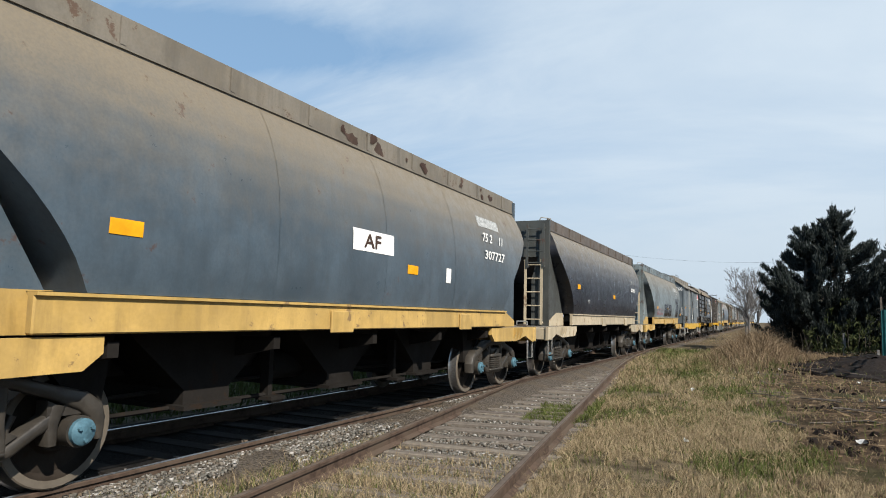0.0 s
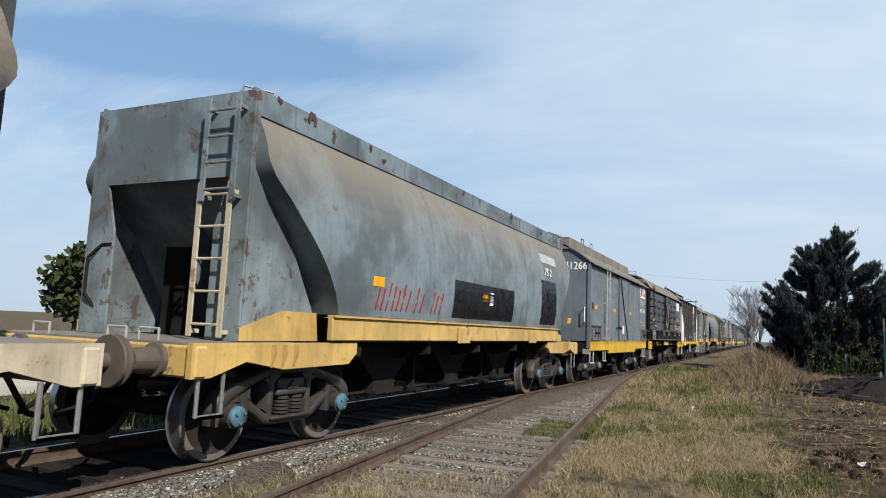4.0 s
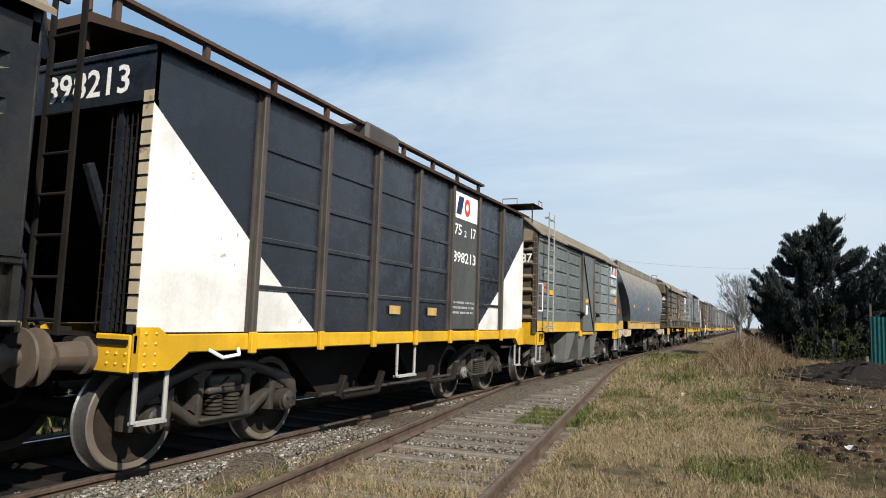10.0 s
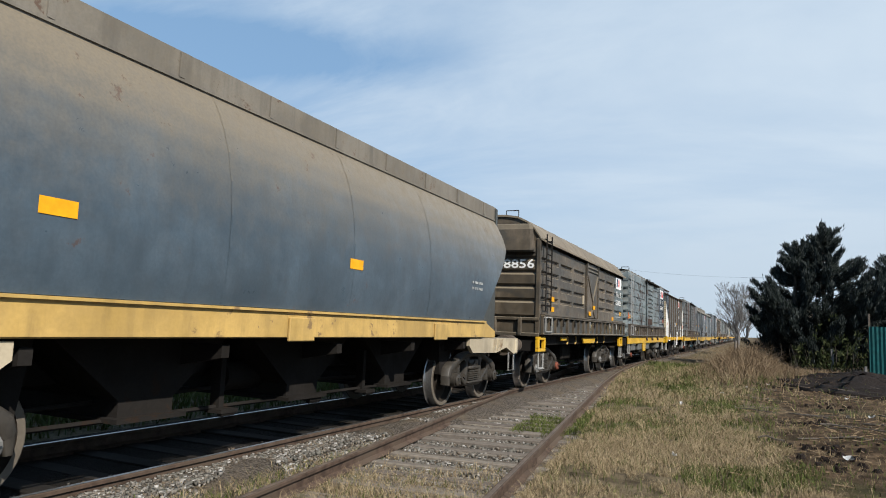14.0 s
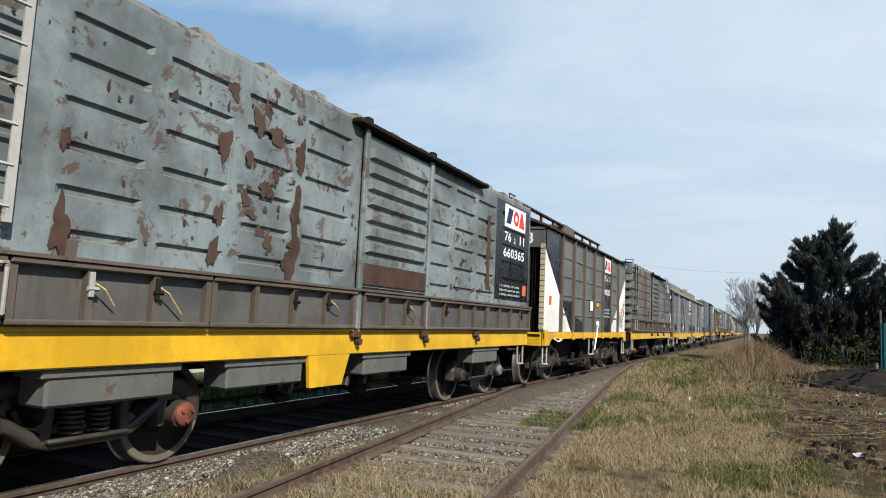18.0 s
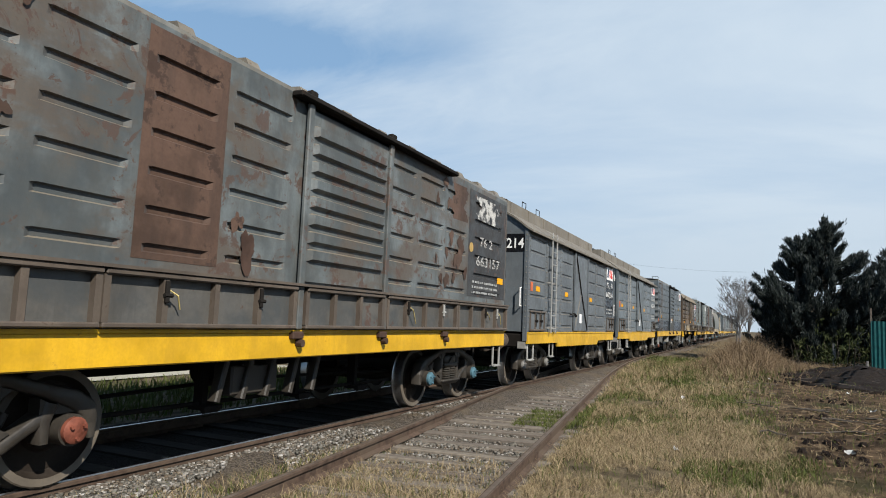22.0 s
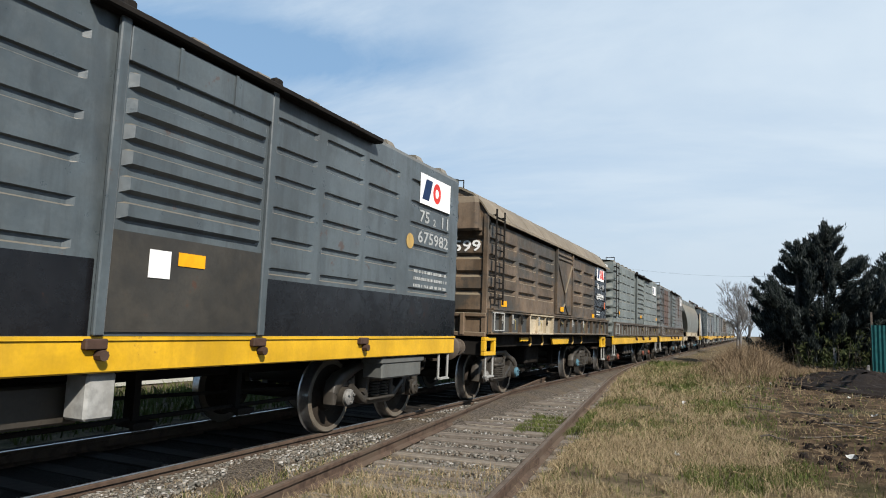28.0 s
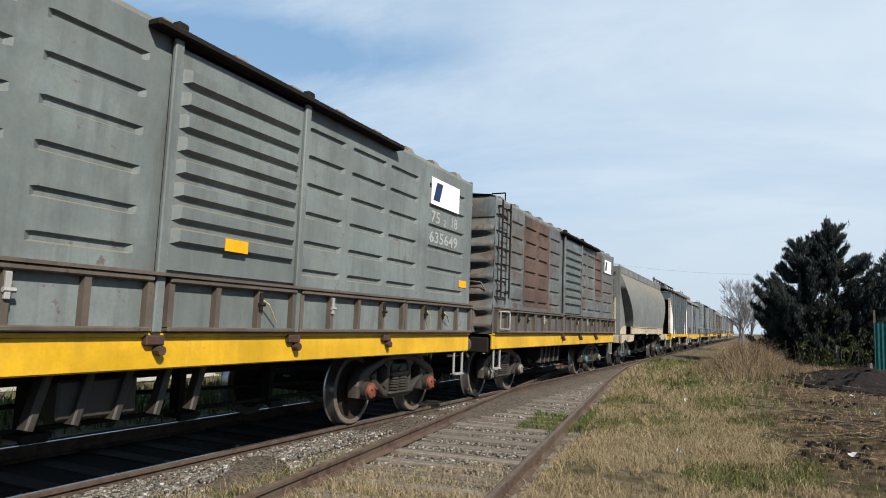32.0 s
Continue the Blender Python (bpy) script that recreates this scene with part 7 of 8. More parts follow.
        k.box(XS - 0.11, XS - 0.0, -L / 2 - 0.006, -L / 2, zz - 0.05, zz + 0.045)
    part("corner_stripe", k, M_CREAM, w)
    end_ladder(w, 0.35, 0.74, 1.15, 4.15, -L / 2 - 0.02, M_UNDER if spec.get("dark") else M_RAILING, 9)
    # sill with corner gusset plates
    k = Kit()
    for s in (-1, 1):
        k.cut()
        k.box(s * (XS - 0.02), s * (XS + 0.03), Y(0.0), Y(L), 1.03, 1.185, 0.01)
        for q in (-1, 1):
            k.prism([(q * L / 2, 1.24), (q * (L / 2 - 0.18), 1.24), (q * (L / 2 - 0.5), 1.03), (q * (L / 2 - 0.32), 0.9), (q * L / 2, 0.9)], s * (XS - 0.03), s * (XS + 0.045))
        for v in posts:
            k.box(s * (XS + 0.03), s * (XS + 0.08), Y(v) - 0.04, Y(v) + 0.04, 1.0, 1.2, 0.008)
    part("side_sill", k, M_YELLOW, w)
    r = Kit()
    rivets(r, [(XS + 0.045, Y(0.06 + 0.1 * i), z) for i in range(2) for z in (0.95, 1.03, 1.11, 1.19)], "x", 0.02, 0.015)
    rivets(r, [(1.2 + 0.1 * i, -L / 2 - 0.001, z) for i in range(3) for z in (0.95, 1.03, 1.11)], "-y", 0.02, 0.015)
    tagged(part("riveting", r, M_YELLOW, w), kind="stuff")
    k = Kit()
    k.box(1.05, 1.44, -L / 2 - 0.002, -L / 2 + 0.05, 0.88, 1.18, 0.01)
    part("corner_plate", k, M_YELLOW, w)
    # hopper bottoms
    k = Kit()
    for a, b, c, d in ((2.3, 4.5, 3.1, 3.9), (4.9, 7.1, 5.5, 6.3)):
        k.cut()
        k.prism([(Y(a), 1.1), (Y(b), 1.1), (Y(d), 0.45), (Y(c), 0.45)], -1.0, 1.0)
        k.box(-1.1, 1.1, Y(c) - 0.1, Y(d) + 0.1, 0.40, 0.45)
        for y in (Y(c) - 0.05, Y(d) + 0.05):
            k.beam([(y, 0.42), (y + 0.12, 0.66)], 0.06, 1.3, 1.38)
        k.cyl((1.38, Y(c), 0.42), (1.38, Y(d), 0.42), 0.03, 8)
    part("outlet", k, M_UNDER, w)
    k = Kit().tube([(1.30, Y(2.75), 0.47), (1.30, Y(6.7), 0.47)], 0.022, 6)
    part("brake_pipe", k, M_BOGIE, w)
    if spec.get("lever"):
        k = Kit()
        k.tube([(XS + 0.1, Y(4.83), 1.5), (XS + 0.1, Y(4.78), 1.2), (XS + 0.1, Y(4.5), 0.72)], 0.022, 6)
        k.cyl((XS + 0.08, Y(4.83), 1.42), (XS + 0.12, Y(4.83), 1.42), 0.09, 12)
        part("brake_lever", k, M_SIGNWHITE, w, "white painted brake lever")
    step_iron(w, Y(0.2), 0.5, 0.92, XS - 0.02, 0.3)
    step_iron(w, Y(4.4), 0.6, 1.02, XS + 0.02, 0.5)
    step_iron(w, Y(9.2), 0.5, 0.92, XS - 0.02, 0.3)
    k = Kit().tube([(XS + 0.02, Y(0.75), 1.05), (XS + 0.1, Y(0.85), 0.98), (XS + 0.1, Y(1.05), 1.0), (XS + 0.08, Y(1.05), 1.06)], 0.016, 6)
    part("tow_hook", k, M_SIGNWHITE, w)
    if number:
        letters_end(w, number, 0.15, 1.2, 3.14, 0.24, -L / 2 - 0.004, M_LETTER)
    underframe(w, L, 3.3, caps=spec.get("caps", ((3, 3), (2, 3))))
    return w, L, Y


def chute_van(label, side, number="", spec=None):
    """A pressed-steel van with an arched roof, a Z-braced door and three grey discharge chutes below."""
    L = 9.3
    spec = spec or {}
    w = wagon_base("chute_van", label)
    Y = lambda v: v - L / 2
    z0, ze, zt = 1.17, 3.34, 4.03
    edges = (0.0, 1.4, 2.62, 3.98, 5.51, 6.54, 7.86, L)
    zr = [1.65, 1.97, 2.26, 2.57, 2.87, 3.14]
    for s in (-1, 1):
        k = Kit()
        ribbed_side(k, XS, s, [(Y(a) + 0.14, Y(b) - 0.14, Y(0), Y(L)) for a, b in zip(edges, edges[1:])], zr, 1.38, ze, 0.028, 0.036, 0.015)
        part("side_wall", k, side, w)
        k = Kit().box(s * (XS - 0.02), s * (XS + 0.004), Y(0), Y(L), z0, 1.38)
        k.box(s * (XS - 0.04), s * (XS + 0.02), Y(0), Y(L), z0 - 0.03, z0)
        part("yellow_band", k, M_YELLOW, w)
    for q in (-1, 1):
        y = q * L / 2
        k = Kit()
        rows = [(1.16, 0)]
        for i in range(6):
            z = 1.42 + i * 0.30
            rows += [(z - 0.05, 0), (z, 1), (z + 0.03, 1), (z + 0.09, 0)]
        rows += [(3.12, 0)]
        cx = [(-XS, 0), (-0.75, 0), (-0.7, 1), (0.3, 1), (0.42, 0), (0.5, 0), (0.56, 1), (1.36, 1), (1.42, 0), (XS, 0)]
        k.grid([[(x, y + q * 0.06 * m * r, z) for x, m in cx] for z, r in rows])
        xs = [XS * math.sin(math.pi / 2 * (i / 12 * 2 - 1)) for i in range(13)]
        k.prism([(-XS, 3.12), (XS, 3.12)] + [(x, arch(x, XS, ze, zt)) for x in reversed(xs)], y, y - q * 0.05, "y")
        k.box(0.40, 0.52, y, y + q * 0.10, 1.1, 3.6, 0.01)
        k.box(1.38, 1.47, y, y + q * 0.03, 1.1, 3.36)
        k.prism([(y, 3.42), (y + q * 0.13, 3.14), (y + q * 0.12, 3.1), (y, 3.12)], 0.53, 1.38)
        part("end_wall", k, spec.get("end", side), w)
    arched_roof(w, L, XS, ze, zt, M_ROOF)
    k = Kit().box(0.55, 1.35, Y(0.06), Y(0.8), 3.97, 4.0, 0.008)
    k.tube([(1.3, Y(0.1), 3.4), (1.3, Y(0.1), 3.97)], 0.016, 6)
    part("roof_platform", k, M_UNDER, w)
    k = Kit()
    k.tube([(0.6, Y(0.08), 3.99), (0.6, Y(0.08), 4.13), (0.95, Y(0.08), 4.13), (0.95, Y(0.08), 3.99)], 0.014, 6)
    k.cut()
    k.tube([(1.32, Y(0.5), 3.99), (1.32, Y(0.5), 4.13), (1.32, Y(0.78), 4.13), (1.32, Y(0.78), 3.99)], 0.014, 6)
    part("grab_handle", k, M_RAILING, w)
    k = Kit().prism([(-0.5, 4.02), (0.5, 4.02), (0.2, 4.15), (-0.2, 4.15)], Y(-0.05), Y(0.8), "y")
    part("roof_hatch", k, M_UNDER, w)
    k, r = Kit(), Kit()
    for v in (1.4, 2.62, 6.54, 7.86):
        k.cut()
        k.box(XS, XS + 0.008, Y(v) - 0.05, Y(v) + 0.05, z0 + 0.2, ze - 0.02)
        rivets(r, [(XS + 0.008, Y(v) + d, z0 + 0.26 + 0.12 * i) for i in range(16) for d in (-0.03, 0.03)])
    rivets(r, [(x, -L / 2 - 0.03, z0 + 0.26 + 0.12 * i) for i in range(16) for x in (1.40, 1.45)], "-y")
    rivets(r, [(XS + 0.004, Y(0.06), z0 + 0.26 + 0.12 * i) for i in range(16)])
    part("seam_strap", k, side, w)
    tagged(part("riveting", r, side, w), kind="stuff")
    x = XS + 0.035
    door = part("sliding_door", Kit().box(XS + 0.006, x, Y(3.98), Y(5.51), 1.13, 3.27, 0.008), side, w)
    k = Kit()
    for a in (3.98, 5.42):
        k.cut()
        k.box(x, x + 0.03, Y(a), Y(a) + 0.09, 1.13, 3.3)
    part("door_post", k, spec.get("end", side), door)
    mid = (Y(4.72), 2.2)
    part("door_brace", Kit().beam([(Y(4.1), 3.22), mid, (Y(5.42), 1.18)], 0.035, x, x + 0.03), M_UNDER, door)
    k = Kit()
    for a, b in ((3.55, 3.95), (5.48, 5.85)):
        k.cut()
        k.tube([(x + 0.03, Y(a), 1.66), (x + 0.05, Y(b), 1.64)], 0.018, 6)
        k.cyl((x, Y(b), 1.6), (x + 0.09, Y(b), 1.6), 0.05, 8)
    part("door_bolt", k, M_UNDER, door)
    part("door_track", Kit().box(XS, XS + 0.08, Y(2.3), Y(7.0), 3.27, 3.33, 0.01), M_UNDER, w)
    part("sill_plate", Kit().box(XS - 0.02, XS + 0.03, Y(4.0), Y(5.5), 1.04, 1.11, 0.01), M_YELLOW, w)
    part("sill_plate", Kit().box(XS - 0.02, XS + 0.05, Y(3.85), Y(4.05), 1.0, 1.14, 0.01), M_YELLOW, w)
    # grey chutes
    for a, b, c, d in ((2.64, 3.57, 2.42, 2.84), (3.80, 4.85, 3.85, 4.2), (5.25, 6.3, 5.32, 5.66)):
        k = Kit().prism([(Y(a), 1.12), (Y(b), 1.12), (Y(d), 0.46), (Y(c), 0.40)], 0.9, XS - 0.02)
        k.prism([(Y(a), 1.12), (Y(b), 1.12), (Y(d), 0.46), (Y(c), 0.40)], -XS + 0.02, -0.9)
        k.box(-XS + 0.02, XS - 0.02, Y(c) - 0.03, Y(d) + 0.5, 0.37, 0.42)
        part("discharge_chute", k, M_CHUTE, w)
    part("discharge_chute", Kit().prism([(Y(1.8), 1.1), (Y(2.4), 1.1), (Y(2.42), 0.4)], -1.2, 1.2), M_UNDER, w)
    part("brake_pipe", Kit().tube([(1.42, Y(2.5), 0.4), (1.42, Y(7.0), 0.42)], 0.03, 6), M_BOGIE, w)
    ladder(w, Y(0.32), Y(0.76), 1.14, 3.82, XS + 0.06, M_RAILING, 8)
    grab(w, Y(0.08), 1.6, 2.2, XS, M_SIGNWHITE)
    for v in (0.0, L - 0.5):
        k = Kit()
        for a, b, c, d in ((0, 0.5, 1.1, 1.18), (0, 0.5, 0.85, 0.92), (0, 0.12, 0.92, 1.1), (0.4, 0.5, 0.92, 1.1)):
            k.box(XS - 0.06, XS + 0.02, Y(v) + a, Y(v) + b, c, d, 0.008)
        part("corner_stirrup", k, M_YELLOW, w)
    part("corner_plate", Kit().box(1.1, 1.47, -L / 2 - 0.004, -L / 2 + 0.04, 0.86, 1.36, 0.01), M_YELLOW, w)
    step_iron(w, Y(0.15), 0.5, 0.86, XS - 0.02, 0.3)
    step_iron(w, Y(9.1), 0.5, 0.86, XS - 0.02, 0.3)
    if number:
        letters_end(w, number, 0.6, 1.37, 2.66, 0.2, -L / 2 - 0.066, M_LETTER)
    underframe(w, L, 3.1, caps=spec.get("caps", ((2, 2), (2, 2))))
    return w, L, Y



RIBS = {
    "ribbed_van": (10.42, 0.055, 0.06, (2.04, 2.33, 2.63, 2.93), ((0.56, 1.48), (1.76, 2.82), (3.1, 4.24), (6.06, 7.1), (7.36, 8.46), (8.76, 10.2))),
    "box_van": (11.05, 0.032, 0.038, (1.85, 2.15, 2.46, 2.77, 3.07, 3.37), ((0.10, 0.62), (0.98, 1.58), (1.84, 2.48), (2.76, 3.36), (3.66, 4.4), (6.6, 7.2), (7.45, 8.15), (8.36, 9.06), (9.5, 10.7))),
    "chute_van": (9.3, 0.028, 0.036, (1.65, 1.97, 2.26, 2.57, 2.87, 3.14), ((0.14, 1.26), (1.54, 2.48), (2.76, 3.84), (5.65, 6.4), (6.68, 7.72), (8.0, 9.16))),
    "covered_van": (9.3, 0.022, 0.03, (1.32, 1.64, 1.96, 2.27, 2.58, 2.9, 3.18), ((0.16, 1.19), (1.51, 2.44), (2.76, 3.69), (5.57, 6.42), (6.74, 7.76), (8.08, 9.14))),
}


def overpaint(w, kind, name, v0, v1, z0, z1, mat, label="", off=0.003):
    """A repainted or rusted field that follows the pressed ribs of the side."""
    L, depth, half, zr, cols = RIBS[kind]
    k = Kit()
    inside = [(max(a, v0 + 0.06), min(b, v1 - 0.06)) for a, b in cols if min(b, v1 - 0.06) - max(a, v0 + 0.06) > 0.08]
    zs = [z for z in zr if z0 + half < z < z1 - half]
    Y = lambda v: v - L / 2
    ribbed_side(k, XS + off, 1, [(Y(a), Y(b), Y(v0), Y(v1)) for a, b in inside], zs, z0, z1, depth, half)
    return part(name, k, mat, w, label)
# ---- the train: kinds, colours, lettering, and each wagon's middle along the train ----
TRAIN = []
XL = XS + 0.004
CODE = "75 2 "


def stack(w, Y, v0, v1, z_top, number, code, mat=None, x=XL, h=0.17, worn=0, logo_h=0.4, gap=0.13):
    """Badge, code line and number, one under the other."""
    mat = mat or M_LETTER
    logo(w, Y(v0), Y(v1), z_top - logo_h, z_top, x, worn)
    a, b, c = code.split()
    d = v1 - v0
    z = z_top - logo_h - 0.09 - h
    letters(w, a, Y(v0 + 0.02 * d), Y(v0 + 0.32 * d), z, h, x + 0.003, mat)
    letters(w, b, Y(v0 + 0.44 * d), Y(v0 + 0.53 * d), z - 0.01, h * 0.6, x + 0.003, mat)
    letters(w, c, Y(v0 + 0.74 * d), Y(v0 + 0.96 * d), z, h, x + 0.003, mat)
    letters(w, number, Y(v0 - 0.02 * d), Y(v0 + 0.98 * d), z - gap - h, h, x + 0.003, mat)
    return z - gap - h


def orange(w, Y, *spots, x=XL, mat=None):
    for v, z in spots:
        plate(w, "warning_label", Y(v), Y(v) + 0.29, z - 0.055, z + 0.055, x, mat or M_ORANGE, label="orange warning label")


def rusty_patch(w, Y, v0, v1, z0, z1, mat, seed, x=XL):
    """A ragged field of bare primer."""
    rnd = random.Random(seed)
    n = 16
    f, g = rnd.uniform(0, 6), rnd.uniform(0, 6)
    wander = lambda i, f: 0.12 * (v1 - v0) * math.sin(0.55 * i + f) + rnd.uniform(-0.05, 0.05)
    left = [(Y(v0) + wander(i, f), z0 + (z1 - z0) * i / n + rnd.uniform(-0.012, 0.012)) for i in range(n + 1)]
    right = [(Y(v1) + wander(i, g), z0 + (z1 - z0) * i / n + rnd.uniform(-0.012, 0.012)) for i in range(n + 1)]
    k = Kit()
    for i in range(n):
        k.add([(x - 0.002, *left[i]), (x - 0.002, *right[i]), (x - 0.002, *right[i + 1]), (x - 0.002, *left[i + 1])], [(0, 1, 2, 3)])
    return part("rust_patch", k, mat, w)


def blob(w, y, z, r, mat, seed, x=XL, tall=1.0):
    """One ragged rust blister or paint chip, flat on the sheet."""
    rnd = random.Random(seed)
    n = 26
    x += 0.0007 * (seed % 23)
    ring = []
    lobes = [(k, rnd.uniform(0.0, 6.2832), rnd.uniform(0.5, 1.0) * a) for k, a in ((1, 0.22), (2, 0.24), (3, 0.2), (5, 0.15))]
    for i in range(n):
        q = r * (0.85 + sum(a * math.sin(k * 6.2832 * i / n + f) for k, f, a in lobes)) * rnd.uniform(0.82, 1.12)
        ring.append((x, y + q * math.cos(6.2832 * i / n), z + tall * q * math.sin(6.2832 * i / n)))
    return part("rust_blister", Kit().add([(x, y, z)] + ring, [(0, 1 + i, 1 + (i + 1) % n) for i in range(n)]), mat, w)


def slanted_word(w, s, y0, z0, y1, z1, h, x, mat):
    """A hand-painted word that climbs along the side."""
    me, a, b = text_mesh(s, mat)
    d = Vector((y1 - y0, z1 - z0))
    k = d.length / (b - a)
    d.normalize()
    m = Matrix(((0, 0, 1, x), (d.x * k, -d.y * h, 0, y0 - a * k * d.x), (d.y * k, d.x * h, 0, z0 - a * k * d.y), (0, 0, 0, 1)))
    return part("graffiti", me, mat, w, "black hand-painted word", at=m)


def build_train():
    # three hopper cars lead
    w, L, p = hopper_car("blue-grey hopper car, upper half caked in tan dust", M_TUB1, M_ROOFGREY, "", M_TUB1, {"sill": M_YELLOWDIRT, "wing": M_YELLOWDIRT, "nose": 0.28})
    Y = lambda v: v - L / 2
    tub_label(w, p, "sign", Y(4.9), Y(5.85), 2.12, 2.38, M_SIGNWHITE, "white sign board lettered in red")
    tub_letters(w, p, "AF", Y(5.13), Y(5.52), 2.17, 0.17, M_PATCH)
    for v, z, m in ((1.68, 1.98, M_ORANGE), (6.24, 1.98, M_ORANGE)):
        tub_label(w, p, "warning_label", Y(v), Y(v + 0.3), z - 0.06, z + 0.06, m, "orange warning label")
    tub_label(w, p, "small_sign", Y(7.45), Y(7.62), 1.86, 2.08, M_SIGNWHITE)
    tub_letters(w, p, "75 2", Y(8.95), Y(9.4), 2.66, 0.15, M_LETTER)
    tub_letters(w, p, "11", Y(9.75), Y(9.9), 2.66, 0.15, M_LETTER)
    tub_letters(w, p, "307727", Y(9.0), Y(9.95), 2.36, 0.15, M_LETTER)
    tub_label(w, p, "badge", Y(8.9), Y(9.9), 2.92, 3.1, M_LETTERDIM, "faded railway badge")
    for i in range(15):
        rr = random.Random(700 + i)
        blob(w, Y(5.0 + 6.0 * rr.random()), 3.6 + rr.uniform(-0.06, 0.1), rr.uniform(0.03, 0.15), M_PATCH if i % 3 else M_RUSTPATCH, i, 1.137, rr.uniform(0.5, 0.9))
    TRAIN.append((w, 7.33))
    w, L, p = hopper_car("near-black hopper car with dusty top and grey ends", M_TUB2, M_FRAMEBROWN, "808865", M_GUSSET, {"sill": M_CREAM, "wing": M_CREAM, "caps": ((0, 0), (3, 0))})
    for v, z in ((1.5, 2.18), (6.0, 2.06)):
        tub_label(w, p, "warning_label", Y(v), Y(v + 0.29), z - 0.06, z + 0.06, M_ORANGE, "orange warning label")
    tub_letters(w, p, "808865", Y(9.1), Y(9.95), 2.34, 0.14, M_LETTER)
    tub_letters(w, p, "75  11", Y(9.2), Y(9.9), 2.6, 0.13, M_LETTERDIM)
    tub_letters(w, p, "MMTE", Y(2.6), Y(2.85), 1.78, 0.1, M_LETTERDIM)
    TRAIN.append((w, 21.18))
    w, L, p = hopper_car("pale grey-green hopper car with flaking trough and red scrawl", M_TUB3, M_TUB3, "", M_FLAKED, {"sill": M_YELLOWDIRT, "wing": M_YELLOWDIRT, "caps": ((0, 0), (0, 0))})
    tub_label(w, p, "repainted_patch", Y(4.3), Y(7.0), 1.55, 2.13, M_PANELBLACK, "black repainted patch")
    tub_label(w, p, "repainted_patch", Y(8.75), Y(9.85), 1.55, 2.5, M_PANELBLACK, "black repainted patch")
    for v in (1.92, 5.43):
        tub_label(w, p, "warning_label", Y(v), Y(v + 0.27), 1.86, 1.98, M_ORANGE, "orange warning label")
    tub_label(w, p, "small_sign", Y(5.78), Y(5.94), 1.80, 2.02, M_SIGNWHITE)
    for i in range(26):
        rr = random.Random(900 + i)
        blob(w, Y(0.4 + 10.6 * rr.random()), 3.62 + rr.uniform(-0.1, 0.1), rr.uniform(0.015, 0.06), M_RUSTPATCH if i % 3 else M_PATCH, i, 1.137, rr.uniform(0.8, 1.6))
    k = Kit().lathe([(0.0, 0.0), (0.004, 0.10)], 12)
    part("paint_spot", k, M_ORANGE, w, "round yellow paint spot", at=pose(1.482, Y(9.15), 2.2))
    tub_letters(w, p, "75 2", Y(9.0), Y(9.5), 2.62, 0.16, M_LETTER)
    tub_label(w, p, "badge", Y(8.9), Y(10.1), 2.9, 3.1, M_LETTERDIM, "faded railway badge")
    tub_label(w, p, "warning_label", Y(10.9), Y(11.2), 1.62, 1.75, M_ORANGE, "orange warning label")
    # a scrawled line of red paint, kept as slanted bars
    rnd = random.Random(4)
    strokes = []
    for a, b in ((0.0, 1.05), (1.28, 1.62), (1.9, 2.3)):
        v = a
        while v < b - 0.05:
            strokes.append([(v, 0.0), (v + rnd.uniform(0.05, 0.1), rnd.uniform(0.32, 0.46))])
            v += rnd.uniform(0.13, 0.2)
    scrawl(w, p, Y(2.05), 1.58, [[(a * 2, b * 2) for a, b in st] for st in strokes], 0.4, M_SCRAWLRED)
    TRAIN.append((w, 34.97))
    # grey riveted van
    w, L, Y = riveted_van("blue-grey riveted van with bright yellow sill", M_GREY, "641266")
    stack(w, Y, 7.97, 8.98, 3.25, "641266", CODE + "17", logo_h=0.42)
    orange(w, Y, (0.5, 2.14), (3.06, 2.15), (5.76, 2.15))
    plate(w, "data_plate", Y(0.14), Y(0.36), 2.06, 2.26, XL, M_PATCH)
    plate(w, "small_sign", Y(4.42), Y(4.66), 1.44, 1.70, XS + 0.031, M_SIGNWHITE)
    bars(w, Y(7.95), Y(9.0), 1.78, 1.98, XL, M_LETTERDIM, 2, 3)
    TRAIN.append((w, 47.08))
    # black ribbed van
    w, L, Y = ribbed_van("black ribbed van with dusty tan round roof", M_BLACK, "658286", {"seed": 5, "caps": ((3, 1), (3, 3))})
    stack(w, Y, 8.84, 9.88, 3.2, "658286", CODE + "11", M_LETTERDIM, worn=2)
    orange(w, Y, (8.1, 2.0), (4.72, 2.04), x=XS + 0.032)
    orange(w, Y, (0.82, 2.12))
    bars(w, Y(0.9), Y(1.9), 1.84, 1.94, XL, M_LETTERDIM, 1, 4)
    bars(w, Y(8.4), Y(10.0), 1.80, 1.94, XL, M_LETTERDIM, 2, 5)
    TRAIN.append((w, 58.08))
    # black and white hopper
    w, L, Y = panel_hopper("black panelled hopper with white corner triangles", M_NAVY, "898213", {"dark": 1, "post": M_FRAMEDARK})
    plate(w, "repainted_panel", Y(5.82), Y(6.80), 1.22, 3.46, XS + 0.0228, M_GUSSET, 0.002, "grey repainted lettering panel")
    stack(w, Y, 5.84, 6.78, 3.4, "898213", CODE + "17", x=XS + 0.026, worn=1, logo_h=0.42, gap=0.27)
    orange(w, Y, (3.88, 1.47), (5.0, 1.47), x=XS + 0.026, mat=M_YELLOWDIRT)
    bars(w, Y(5.85), Y(6.75), 1.46, 1.7, XS + 0.026, M_LETTERDIM, 3, 6)
    TRAIN.append((w, 68.95))
